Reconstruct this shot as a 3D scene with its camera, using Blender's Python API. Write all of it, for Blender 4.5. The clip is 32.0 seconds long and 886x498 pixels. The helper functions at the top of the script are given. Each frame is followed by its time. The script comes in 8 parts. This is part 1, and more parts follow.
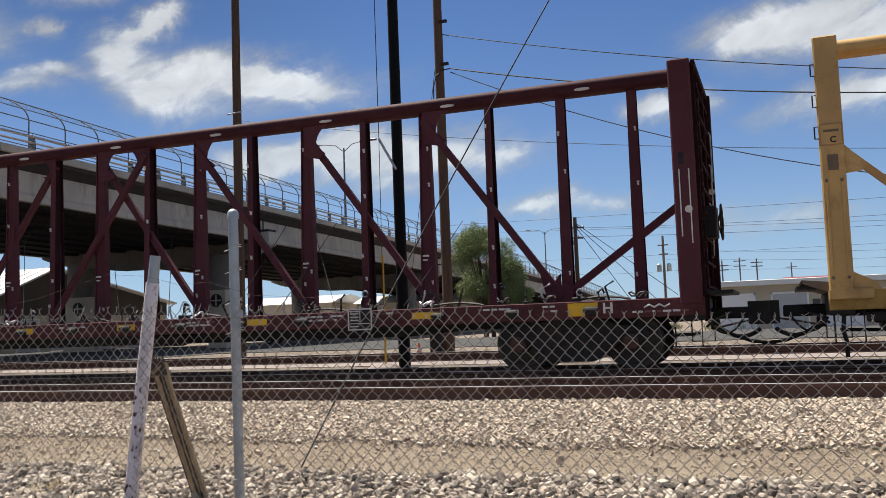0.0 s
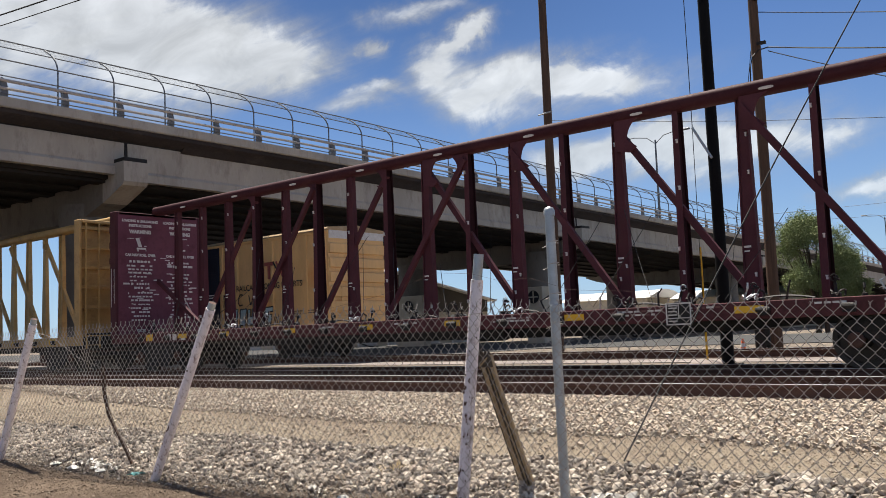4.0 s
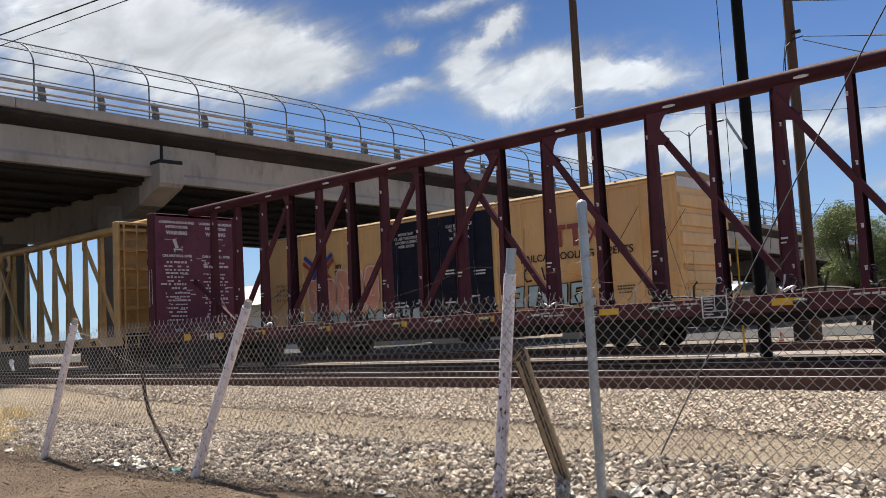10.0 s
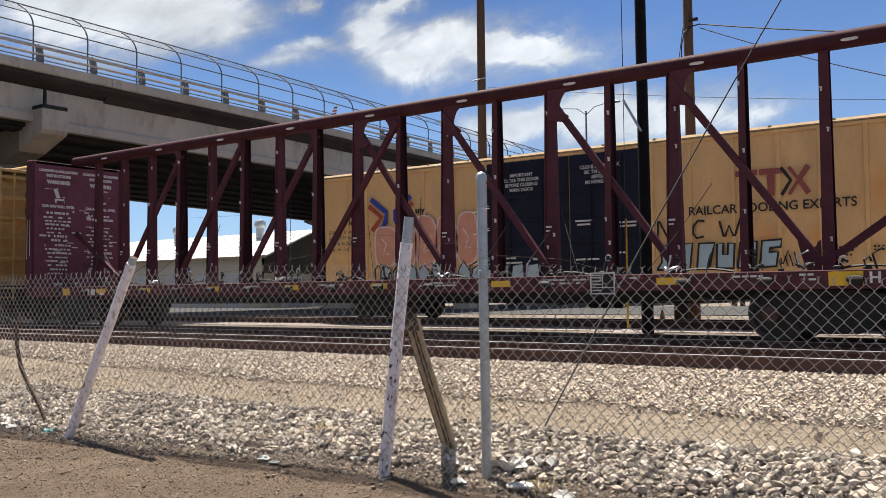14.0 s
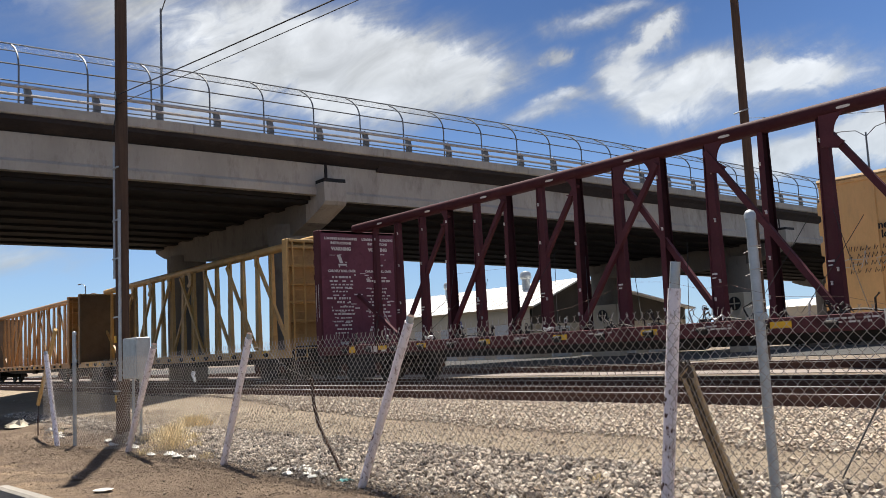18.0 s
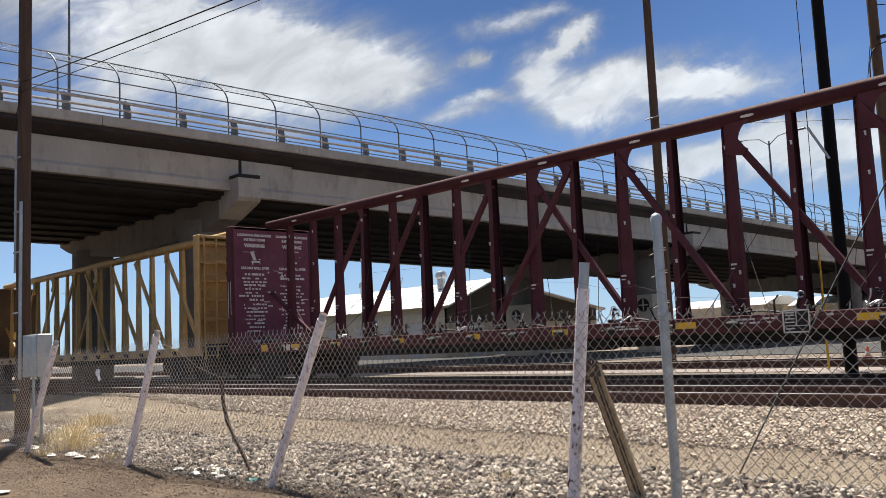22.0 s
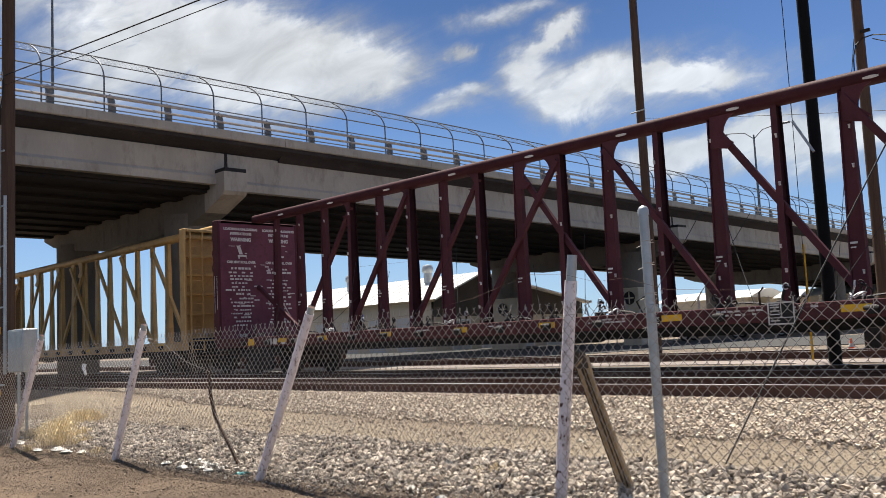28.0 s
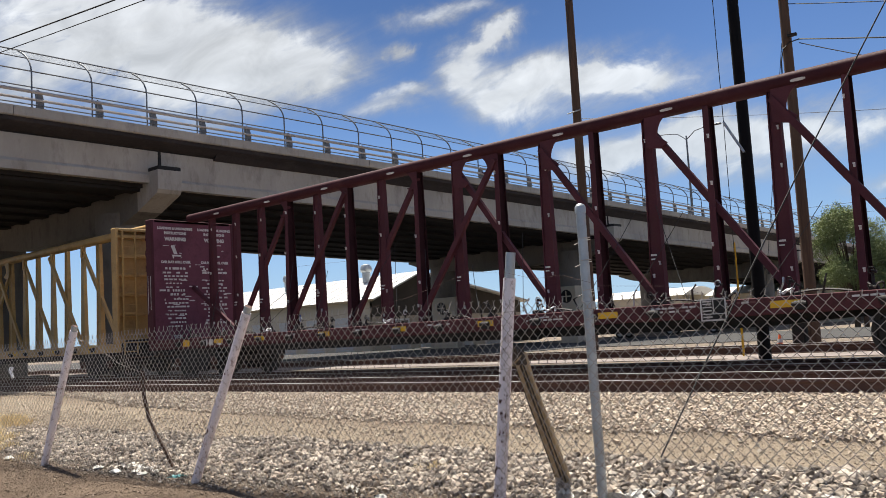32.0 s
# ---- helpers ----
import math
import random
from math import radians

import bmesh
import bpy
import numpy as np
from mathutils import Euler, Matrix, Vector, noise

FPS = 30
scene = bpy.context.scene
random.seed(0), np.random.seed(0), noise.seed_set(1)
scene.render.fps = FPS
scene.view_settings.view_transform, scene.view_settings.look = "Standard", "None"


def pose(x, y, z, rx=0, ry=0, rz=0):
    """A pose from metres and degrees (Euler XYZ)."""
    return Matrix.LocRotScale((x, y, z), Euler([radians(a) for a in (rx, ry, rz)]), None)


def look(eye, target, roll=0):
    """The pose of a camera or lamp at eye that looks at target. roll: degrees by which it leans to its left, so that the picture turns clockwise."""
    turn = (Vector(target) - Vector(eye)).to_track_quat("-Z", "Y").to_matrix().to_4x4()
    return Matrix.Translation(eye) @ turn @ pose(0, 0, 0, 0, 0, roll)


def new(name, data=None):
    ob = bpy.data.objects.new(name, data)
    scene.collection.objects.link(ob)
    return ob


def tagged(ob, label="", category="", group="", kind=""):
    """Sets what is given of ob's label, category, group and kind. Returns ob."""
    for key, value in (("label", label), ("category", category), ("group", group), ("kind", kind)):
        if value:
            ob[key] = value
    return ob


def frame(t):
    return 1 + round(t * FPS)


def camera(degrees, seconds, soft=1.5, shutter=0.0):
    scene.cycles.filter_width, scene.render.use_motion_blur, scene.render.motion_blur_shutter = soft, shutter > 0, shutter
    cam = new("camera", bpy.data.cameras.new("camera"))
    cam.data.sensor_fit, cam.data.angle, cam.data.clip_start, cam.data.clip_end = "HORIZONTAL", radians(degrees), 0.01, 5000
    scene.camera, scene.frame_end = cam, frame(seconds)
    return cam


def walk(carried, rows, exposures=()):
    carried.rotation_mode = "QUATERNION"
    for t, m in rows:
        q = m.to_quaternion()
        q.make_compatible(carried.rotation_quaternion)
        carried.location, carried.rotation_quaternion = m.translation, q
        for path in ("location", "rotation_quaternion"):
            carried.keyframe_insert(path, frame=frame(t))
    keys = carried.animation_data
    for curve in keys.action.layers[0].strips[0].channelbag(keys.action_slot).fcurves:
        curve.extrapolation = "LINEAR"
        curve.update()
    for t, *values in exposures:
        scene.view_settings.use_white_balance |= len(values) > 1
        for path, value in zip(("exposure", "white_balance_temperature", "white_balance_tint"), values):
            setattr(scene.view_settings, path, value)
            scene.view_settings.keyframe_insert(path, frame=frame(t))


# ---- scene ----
cam = camera(52.26, 32.0, 0.8)
EYE = 1.5
# t, x, y, z from the first eye, yaw, pitch, roll
ROWS = [
    (0.0, -0.035, 0.064, -0.009, 20.51, 4.74, 2.08),
    (0.5, -0.009, 0.105, -0.016, 19.55, 5.36, 2.19),
    (1.0, 0.036, 0.052, -0.017, 20.69, 6.07, 2.41),
    (1.5, 0.027, 0.028, -0.022, 23.16, 6.35, 2.37),
    (2.0, 0.021, 0.006, -0.027, 26.36, 6.20, 2.23),
    (2.5, 0.011, 0.004, -0.024, 29.69, 5.74, 2.10),
    (3.0, -0.004, 0.015, -0.022, 33.14, 5.33, 2.17),
    (3.5, -0.030, 0.026, -0.024, 36.77, 5.21, 2.20),
    (4.0, -0.020, -0.000, -0.023, 40.30, 5.23, 2.24),
    (4.5, -0.027, -0.014, -0.028, 42.78, 5.36, 2.20),
    (6.5, 0.001, -0.009, -0.020, 44.40, 5.77, 2.01),
    (7.0, -0.008, -0.002, -0.025, 44.88, 5.40, 2.17),
    (7.5, -0.009, -0.000, -0.028, 45.40, 5.04, 2.38),
    (8.0, -0.008, -0.006, -0.040, 45.57, 4.96, 2.61),
    (8.5, -0.000, -0.007, -0.034, 45.21, 5.02, 2.74),
    (9.0, 0.006, -0.001, -0.032, 44.47, 5.13, 2.86),
    (9.5, -0.002, -0.004, -0.035, 43.45, 5.17, 2.84),
    (10.0, -0.002, -0.016, -0.043, 42.48, 5.15, 2.87),
    (10.5, -0.001, -0.027, -0.040, 41.59, 5.11, 2.88),
    (11.0, -0.004, -0.027, -0.040, 40.63, 5.09, 2.74),
    (11.5, -0.008, -0.027, -0.039, 39.43, 5.08, 2.58),
    (12.0, -0.017, -0.020, -0.040, 37.69, 5.15, 2.29),
    (12.5, -0.023, -0.008, -0.039, 35.63, 5.07, 1.89),
    (13.0, -0.037, 0.006, -0.034, 34.05, 4.65, 1.37),
    (13.5, -0.065, 0.036, -0.030, 33.86, 3.84, 0.86),
    (14.0, -0.061, 0.027, -0.029, 35.61, 2.84, 0.59),
    (14.5, -0.056, 0.028, -0.018, 38.89, 2.05, 0.67),
    (15.0, -0.044, 0.021, -0.020, 42.82, 1.82, 1.12),
    (15.5, -0.052, 0.025, -0.010, 46.47, 2.13, 1.82),
    (17.5, -0.008, -0.009, -0.014, 51.92, 6.25, 3.05),
    (18.0, -0.012, -0.024, -0.013, 52.50, 6.39, 2.77),
    (18.5, -0.010, -0.031, -0.021, 52.96, 6.20, 2.61),
    (19.0, -0.013, -0.033, -0.019, 52.94, 5.95, 2.48),
    (19.5, -0.012, -0.026, -0.017, 51.97, 5.95, 2.31),
    (20.0, -0.012, -0.014, -0.018, 50.33, 6.16, 2.21),
    (20.5, -0.013, -0.002, -0.019, 48.60, 6.40, 2.13),
    (21.0, -0.009, -0.004, -0.022, 47.42, 6.50, 2.17),
    (21.5, 0.004, -0.008, -0.016, 47.03, 6.35, 2.30),
    (22.0, 0.013, -0.018, -0.023, 47.12, 6.10, 2.50),
    (22.5, 0.007, -0.006, -0.027, 47.50, 5.90, 2.54),
    (23.0, -0.004, -0.004, -0.024, 47.91, 5.82, 2.48),
    (23.5, -0.005, -0.012, -0.022, 48.44, 5.87, 2.42),
    (24.0, 0.001, -0.012, -0.024, 49.11, 5.98, 2.61),
    (24.5, -0.005, -0.020, -0.025, 49.78, 6.00, 2.80),
    (26.5, -0.012, -0.046, -0.029, 49.23, 6.04, 3.04),
    (27.0, -0.011, -0.036, -0.033, 47.40, 6.09, 2.89),
    (27.5, 0.012, -0.035, -0.030, 46.63, 5.89, 2.79),
    (28.0, 0.014, -0.040, -0.032, 46.27, 5.67, 2.71),
    (28.5, 0.016, -0.043, -0.036, 45.86, 5.55, 2.58),
    (29.0, 0.014, -0.046, -0.036, 44.99, 5.61, 2.56),
    (29.5, 0.007, -0.044, -0.039, 43.89, 5.72, 2.63),
    (30.0, 0.004, -0.037, -0.041, 43.15, 5.76, 2.73),
    (30.5, 0.003, -0.034, -0.040, 42.78, 5.69, 2.89),
    (31.0, -0.001, -0.025, -0.042, 42.68, 5.62, 3.03),
    (31.5, 0.005, -0.034, -0.043, 42.55, 5.58, 3.16),
    (32.0, 0.003, -0.035, -0.045, 42.40, 5.44, 3.23),
]
walk(cam, [(t, pose(x, y, EYE + z, 90 + pitch, roll, yaw)) for t, x, y, z, yaw, pitch, roll in ROWS],
     [(0.0, 0.86), (3.0, 0.9), (6.5, 1.0), (12.5, 1.0), (14.0, 1.1), (15.5, 1.12), (17.5, 1.0), (32.0, 1.0)])

# ---- world: summer noon sky with thin and heaped clouds, one high sun ----
SUN_EL, SUN_AZ = radians(65), math.atan2(-0.915, 0.40)   # azimuth from +y towards +x
SUN_DIR = Vector((math.sin(SUN_AZ) * math.cos(SUN_EL), math.cos(SUN_AZ) * math.cos(SUN_EL), math.sin(SUN_EL)))
sun_data = bpy.data.lights.new("sun", "SUN")
sun_data.energy, sun_data.angle, sun_data.color = 5.0, radians(0.53), (1.0, 0.93, 0.82)
sun = new("sun", sun_data)
sun.matrix_world = look(SUN_DIR * 60, (0, 0, 0))

world = bpy.data.worlds.new("world")
scene.world = world
world.use_nodes = True
WN = world.node_tree


def wnode(kind):
    return WN.nodes.new(kind)


def wmath(op, a, b=None, clamp=False):
    n = WN.nodes.new("ShaderNodeMath")
    n.operation, n.use_clamp = op, clamp
    for i, v in enumerate((a, b)):
        if v is None:
            continue
        if isinstance(v, (int, float)):
            n.inputs[i].default_value = v
        else:
            WN.links.new(v, n.inputs[i])
    return n.outputs[0]


WN.nodes.clear()
w_out = wnode("ShaderNodeOutputWorld")
w_sky = wnode("ShaderNodeTexSky")
w_sky.sky_type, w_sky.sun_disc = "NISHITA", False
w_sky.sun_elevation, w_sky.sun_rotation = SUN_EL, SUN_AZ
w_sky.altitude, w_sky.air_density, w_sky.dust_density, w_sky.ozone_density = 350, 1.0, 0.05, 4.0
w_bg = wnode("ShaderNodeBackground")
w_bg.inputs["Strength"].default_value = 0.040
w_tint = wnode("ShaderNodeMix")
w_tint.data_type, w_tint.blend_type = "RGBA", "MULTIPLY"
w_tint.inputs[0].default_value, w_tint.inputs[7].default_value = 1.0, (0.74, 0.93, 1.26, 1)
WN.links.new(w_sky.outputs[0], w_tint.inputs[6])
WN.links.new(w_tint.outputs[2], w_bg.inputs[0])
w_cl = wnode("ShaderNodeBackground")
w_cl.inputs["Color"].default_value = (0.93, 0.96, 1.0, 1)
w_mix = wnode("ShaderNodeMixShader")
w_tc = wnode("ShaderNodeTexCoord")
w_sep = wnode("ShaderNodeSeparateXYZ")
WN.links.new(w_tc.outputs["Generated"], w_sep.inputs[0])
az = wmath("MULTIPLY", wmath("ARCTAN2", w_sep.outputs[0], w_sep.outputs[1]), 57.2958)
el = wmath("MULTIPLY", wmath("ARCSINE", w_sep.outputs[2]), 57.2958)


def wease(v, a, b, hi):
    n = wnode("ShaderNodeMapRange")
    n.interpolation_type = "SMOOTHSTEP"
    n.inputs["From Min"].default_value, n.inputs["From Max"].default_value, n.inputs["To Max"].default_value = a, b, hi
    WN.links.new(v, n.inputs["Value"])
    return n.outputs[0]


# the blue deepens upward and towards the bridge
deep = wmath("MULTIPLY", wease(el, 8.0, 21.0, 1.0), wease(wmath("MULTIPLY", az, -1.0), 18.0, 42.0, 0.27))
WN.links.new(wmath("SUBTRACT", 0.040, wmath("MULTIPLY", deep, 0.040)), w_bg.inputs["Strength"])


def wnoise(scale, detail, rough, stretch=(1, 1, 1), dist=0.0, shift=0.0):
    m = wnode("ShaderNodeMapping")
    m.inputs["Scale"].default_value = stretch
    m.inputs["Location"].default_value = (shift, shift * 0.7, 0)
    WN.links.new(w_tc.outputs["Generated"], m.inputs[0])
    n = wnode("ShaderNodeTexNoise")
    n.inputs["Scale"].default_value, n.inputs["Detail"].default_value = scale, detail
    n.inputs["Roughness"].default_value, n.inputs["Distortion"].default_value = rough, dist
    WN.links.new(m.outputs[0], n.inputs["Vector"])
    return n.outputs["Fac"]


warp_a = wmath("MULTIPLY", wmath("SUBTRACT", wnoise(9, 8, 0.63, dist=0.5), 0.5), 7.0)
warp_b = wmath("MULTIPLY", wmath("SUBTRACT", wnoise(9, 8, 0.63, dist=0.5, shift=4.0), 0.5), 4.0)
azw, elw = wmath("ADD", az, warp_a), wmath("ADD", el, warp_b)
# cloud heaps: azimuth, elevation, half widths, weight (degrees)
CLOUDS_A = [
    (-66, 20.5, 7, 2.4, 1.0), (-60, 19.2, 5, 2.3, 1.1), (-55, 17.6, 5, 2.2, 1.15), (-50.5, 17.2, 3.4, 1.5, 1.0), (-58, 15.6, 7, 1.6, .85),
    (-66, 17.4, 5, 1.8, .7), (-36.5, 19.2, .8, .6, .85), (-37.4, 18.1, 1.0, .8, .9), (-39.2, 17.0, 1.5, .75, .95), (-40.5, 16.1, 1.4, .8, .8),
    (-39.4, 14.6, 1.6, 1.2, 1.0), (-37.2, 15.2, 2.0, 1.0, 1.1), (-34.4, 15.7, 2.2, 1.1, 1.1), (-31.6, 15.4, 2.6, .9, .9),
    (-42, 19.7, 2.0, .6, .85), (-39.8, 20.3, 1.6, .5, .6), (-44.4, 15.0, 1.9, .42, .75), (-44.2, 17.6, .6, .5, .5), (-37.0, 18.6, .9, .5, .7), (-38.4, 17.5, .9, .5, .6), (-46.5, 14.2, 2.2, .5, .6)]
CLOUDS_B = [
    (-29, 15.0, 4.5, 1.3, 1.0), (-36, 13.6, 3, 1.0, .7), (-28, 10.6, 4, 1.2, 1.25), (-32.5, 10.4, 2.6, 1.0, .9), (-25.5, 12.2, 2.4, .7, .8), (-22.5, 11.0, 4.5, 1.3, 1.15), (-17, 10.8, 3, .9, .85),
    (-23, 8.8, 2.5, .8, .8), (-14.5, 7.2, 2.2, .6, .95), (-10.8, 7.6, 2.2, .6, .9), (-6.5, 13, 1.2, .7, .75), (-4.8, 12.5, 1.6, .7, .95),
    (-1, 16.6, 2.6, .9, .8), (2.5, 16.4, 4, 1.4, 1.25), (8, 16, 5, 1.8, 1.0), (3.5, 11.8, 3.2, .9, 1.05)]
CLOUDS_C = [
    (8, 12, 3, 1.0, .9), (1.4, 5.9, 3, .6, .55), (-4, 5.6, 3, .5, .45), (-78, 6.6, 4.0, 1.0, .6), (-86, 10, 6, 2.0, .6),
    (-70, 14, 6, 2, .4), (40, 22, 16, 5, .8), (90, 30, 20, 6, .8), (150, 26, 22, 6, .8), (-140, 28, 20, 7, .8),
    (-110, 40, 14, 6, .7), (20, 48, 16, 6, .6)]
total = None
for a0, e0, sa, se, wgt in CLOUDS_A + CLOUDS_B + CLOUDS_C:
    q = wmath("ADD", wmath("POWER", wmath("DIVIDE", wmath("SUBTRACT", azw, a0), sa), 2.0),
              wmath("POWER", wmath("DIVIDE", wmath("SUBTRACT", elw, e0), se), 2.0))
    g = wmath("MULTIPLY", wmath("EXPONENT", wmath("MULTIPLY", q, -1.0)), wgt)
    total = g if total is None else wmath("ADD", total, g)
def streak(su, sv, detail, rough, shift, dist=0.5):
    """Noise drawn out along the wind, which runs up to the right."""
    u = wmath("ADD", wmath("MULTIPLY", az, 0.93 / su), wmath("MULTIPLY", el, 0.42 / su))
    v = wmath("ADD", wmath("MULTIPLY", az, -0.36 / sv), wmath("MULTIPLY", el, 0.93 / sv))
    c = wnode("ShaderNodeCombineXYZ")
    WN.links.new(u, c.inputs[0])
    WN.links.new(v, c.inputs[1])
    c.inputs[2].default_value = shift
    n = wnode("ShaderNodeTexNoise")
    n.inputs["Scale"].default_value, n.inputs["Detail"].default_value = 1.0, detail
    n.inputs["Roughness"].default_value, n.inputs["Distortion"].default_value = rough, dist
    WN.links.new(c.outputs[0], n.inputs["Vector"])
    return n.outputs["Fac"]


wisp = streak(9.0, 3.4, 9, 0.6, 1.7)
fleck = streak(4.2, 1.4, 7, 0.56, 5.2, 1.1)
puff = streak(5.0, 2.6, 7, 0.55, 9.4)
dens = wmath("MULTIPLY", total, wmath("SUBTRACT", wmath("ADD", wmath("MULTIPLY", wisp, 1.5), wmath("MULTIPLY", fleck, 1.5)), 0.45))
w_ramp = wnode("ShaderNodeMapRange")
w_ramp.interpolation_type = "SMOOTHSTEP"
w_ramp.inputs["From Min"].default_value, w_ramp.inputs["From Max"].default_value = 0.14, 1.22
w_ramp.inputs["To Min"].default_value, w_ramp.inputs["To Max"].default_value = 0.0, 0.97
WN.links.new(dens, w_ramp.inputs["Value"])
veil = wnode("ShaderNodeMapRange")
veil.interpolation_type = "SMOOTHSTEP"
veil.inputs["From Min"].default_value, veil.inputs["From Max"].default_value, veil.inputs["To Max"].default_value = 0.03, 0.34, 0.62
WN.links.new(wmath("MULTIPLY", wmath("POWER", total, 0.42), wmath("MULTIPLY", streak(14.0, 2.6, 9, 0.64, 12.5, 0.9), wisp)), veil.inputs["Value"])
cover = wmath("MAXIMUM", w_ramp.outputs[0], wmath("MULTIPLY", veil.outputs[0], 1.6, True))
# unseen clouds added over the rest of the sky, as fill light
w_round = wnode("ShaderNodeMapRange")
w_round.interpolation_type = "SMOOTHSTEP"
w_round.inputs["From Min"].default_value, w_round.inputs["From Max"].default_value, w_round.inputs["To Max"].default_value = 0.46, 0.62, 0.95
WN.links.new(wnoise(2.6, 8, 0.62, (1, 1, 1.7), 0.6, 2.3), w_round.inputs["Value"])
w_aside = wnode("ShaderNodeMapRange")
w_aside.interpolation_type = "SMOOTHSTEP"
w_aside.inputs["From Min"].default_value, w_aside.inputs["From Max"].default_value = 0.8, 1.3
w_away = wmath("ADD", wmath("POWER", wmath("DIVIDE", wmath("ADD", az, 38.0), 62.0), 2.0), wmath("POWER", wmath("DIVIDE", el, 26.0), 2.0))
WN.links.new(w_away, w_aside.inputs["Value"])
heap = wmath("MULTIPLY", w_round.outputs[0], w_aside.outputs[0])
cover = wmath("MAXIMUM", cover, heap)
haze = wmath("MULTIPLY", wmath("POWER", wmath("SUBTRACT", 1.0, wmath("ABSOLUTE", w_sep.outputs[2]), True), 7.0), 0.75)
WN.links.new(cover, w_mix.inputs[0])
WN.links.new(wmath("ADD", 0.22, wmath("MULTIPLY", wmath("MULTIPLY", wmath("MAXIMUM", w_ramp.outputs[0], heap), wmath("POWER", puff, 1.5)), 0.52)), w_cl.inputs["Strength"])
WN.links.new(w_bg.outputs[0], w_mix.inputs[1])
WN.links.new(w_cl.outputs[0], w_mix.inputs[2])
w_hz = wnode("ShaderNodeBackground")
w_hz.inputs["Color"].default_value, w_hz.inputs["Strength"].default_value = (0.55, 0.77, 1.0, 1), 0.47
w_mix2 = wnode("ShaderNodeMixShader")
WN.links.new(haze, w_mix2.inputs[0])
WN.links.new(w_mix.outputs[0], w_mix2.inputs[1])
WN.links.new(w_hz.outputs[0], w_mix2.inputs[2])
WN.links.new(w_mix2.outputs[0], w_out.inputs[0])


# ---- materials ----
def mat(name, col, rough=0.6, metal=0.0, var=0.25, scale=3.0, fine=45.0, bump=0.15, stain=None, amount=0.35, stretch=(1, 1, 1), spec=0.4, rnd=0.0):
    """A painted, rusty, earthen or wooden surface: base colour, broad stains, fine grain and relief."""
    m = bpy.data.materials.new(name)
    m.use_nodes = True
    nt = m.node_tree
    N, K = nt.nodes, nt.links
    bs = N["Principled BSDF"]
    bs.inputs["Roughness"].default_value, bs.inputs["Metallic"].default_value = rough, metal
    bs.inputs["Specular IOR Level"].default_value = spec
    tc, mp = N.new("ShaderNodeTexCoord"), N.new("ShaderNodeMapping")
    mp.inputs["Scale"].default_value = stretch
    K.new(tc.outputs["Object"], mp.inputs[0])

    def tex(sc, det, ro):
        t = N.new("ShaderNodeTexNoise")
        t.inputs["Scale"].default_value, t.inputs["Detail"].default_value, t.inputs["Roughness"].default_value = sc, det, ro
        K.new(mp.outputs[0], t.inputs["Vector"])
        return t.outputs["Fac"]

    def mixc(fac, a, b, kind="MIX"):
        x = N.new("ShaderNodeMix")
        x.data_type, x.blend_type = "RGBA", kind
        for sock, v in ((x.inputs[0], fac), (x.inputs[6], a), (x.inputs[7], b)):
            if isinstance(v, (int, float)):
                sock.default_value = v
            elif isinstance(v, tuple):
                sock.default_value = (*v, 1)
            else:
                K.new(v, sock)
        return x.outputs[2]

    def rng(v, a, b, c, d):
        r = N.new("ShaderNodeMapRange")
        K.new(v, r.inputs["Value"])
        for s, q in zip(("From Min", "From Max", "To Min", "To Max"), (a, b, c, d)):
            r.inputs[s].default_value = q
        return r.outputs[0]

    broad, grain = tex(scale, 5, 0.6), tex(fine, 6, 0.65)
    dark = tuple(c * (1 - var) for c in col)
    light = tuple(min(1, c * (1 + var * 0.7)) for c in col)
    c1 = mixc(rng(broad, 0.3, 0.7, 0, 1), dark, light)
    c2 = mixc(rng(grain, 0.3, 0.7, 0, 0.45), c1, dark)
    if stain:
        patch = tex(scale * 2.3 + 0.7, 8, 0.7)
        c2 = mixc(rng(patch, 0.52, 0.68, 0, amount), c2, stain)
    if rnd:
        info = N.new("ShaderNodeObjectInfo")
        c2 = mixc(rng(info.outputs["Random"], 0, 1, 0, rnd), c2, dark)
    K.new(c2, bs.inputs["Base Color"])
    K.new(rng(grain, 0.2, 0.8, max(0.02, rough - 0.1), min(1, rough + 0.12)), bs.inputs["Roughness"])
    if bump:
        bp = N.new("ShaderNodeBump")
        bp.inputs["Strength"].default_value, bp.inputs["Distance"].default_value = bump, 0.01
        K.new(grain, bp.inputs["Height"])
        K.new(bp.outputs[0], bs.inputs["Normal"])
    return m


MAROON = mat("maroon_paint", (0.086, 0.028, 0.036), 0.7, 0, 0.3, 1.2, 30, 0.12, (0.075, 0.036, 0.034), 0.45, spec=0.15)
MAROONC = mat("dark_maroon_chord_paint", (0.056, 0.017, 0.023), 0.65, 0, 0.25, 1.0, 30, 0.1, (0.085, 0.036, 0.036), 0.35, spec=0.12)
SILLM = mat("stained_maroon_sill", (0.10, 0.036, 0.04), 0.75, 0, 0.5, 2.2, 22, 0.2, (0.035, 0.018, 0.017), 0.6, spec=0.15)
SILLY = mat("rusty_yellow_sill", (0.40, 0.25, 0.075), 0.7, 0, 0.4, 2.5, 25, 0.2, (0.16, 0.075, 0.03), 0.6, spec=0.2)
# maroon steel darkened to carry the shade on webs and end framing
SHADEW = mat("shade_dark_steel", (0.028, 0.0105, 0.013), 0.8, 0, 0.3, 1.5, 30, 0.1, (0.05, 0.02, 0.02), 0.35, spec=0.08)
MAROONB = mat("purplish_bulkhead_paint", (0.15, 0.05, 0.074), 0.65, 0, 0.2, 1.5, 30, 0.1, (0.075, 0.027, 0.036), 0.5, spec=0.2)
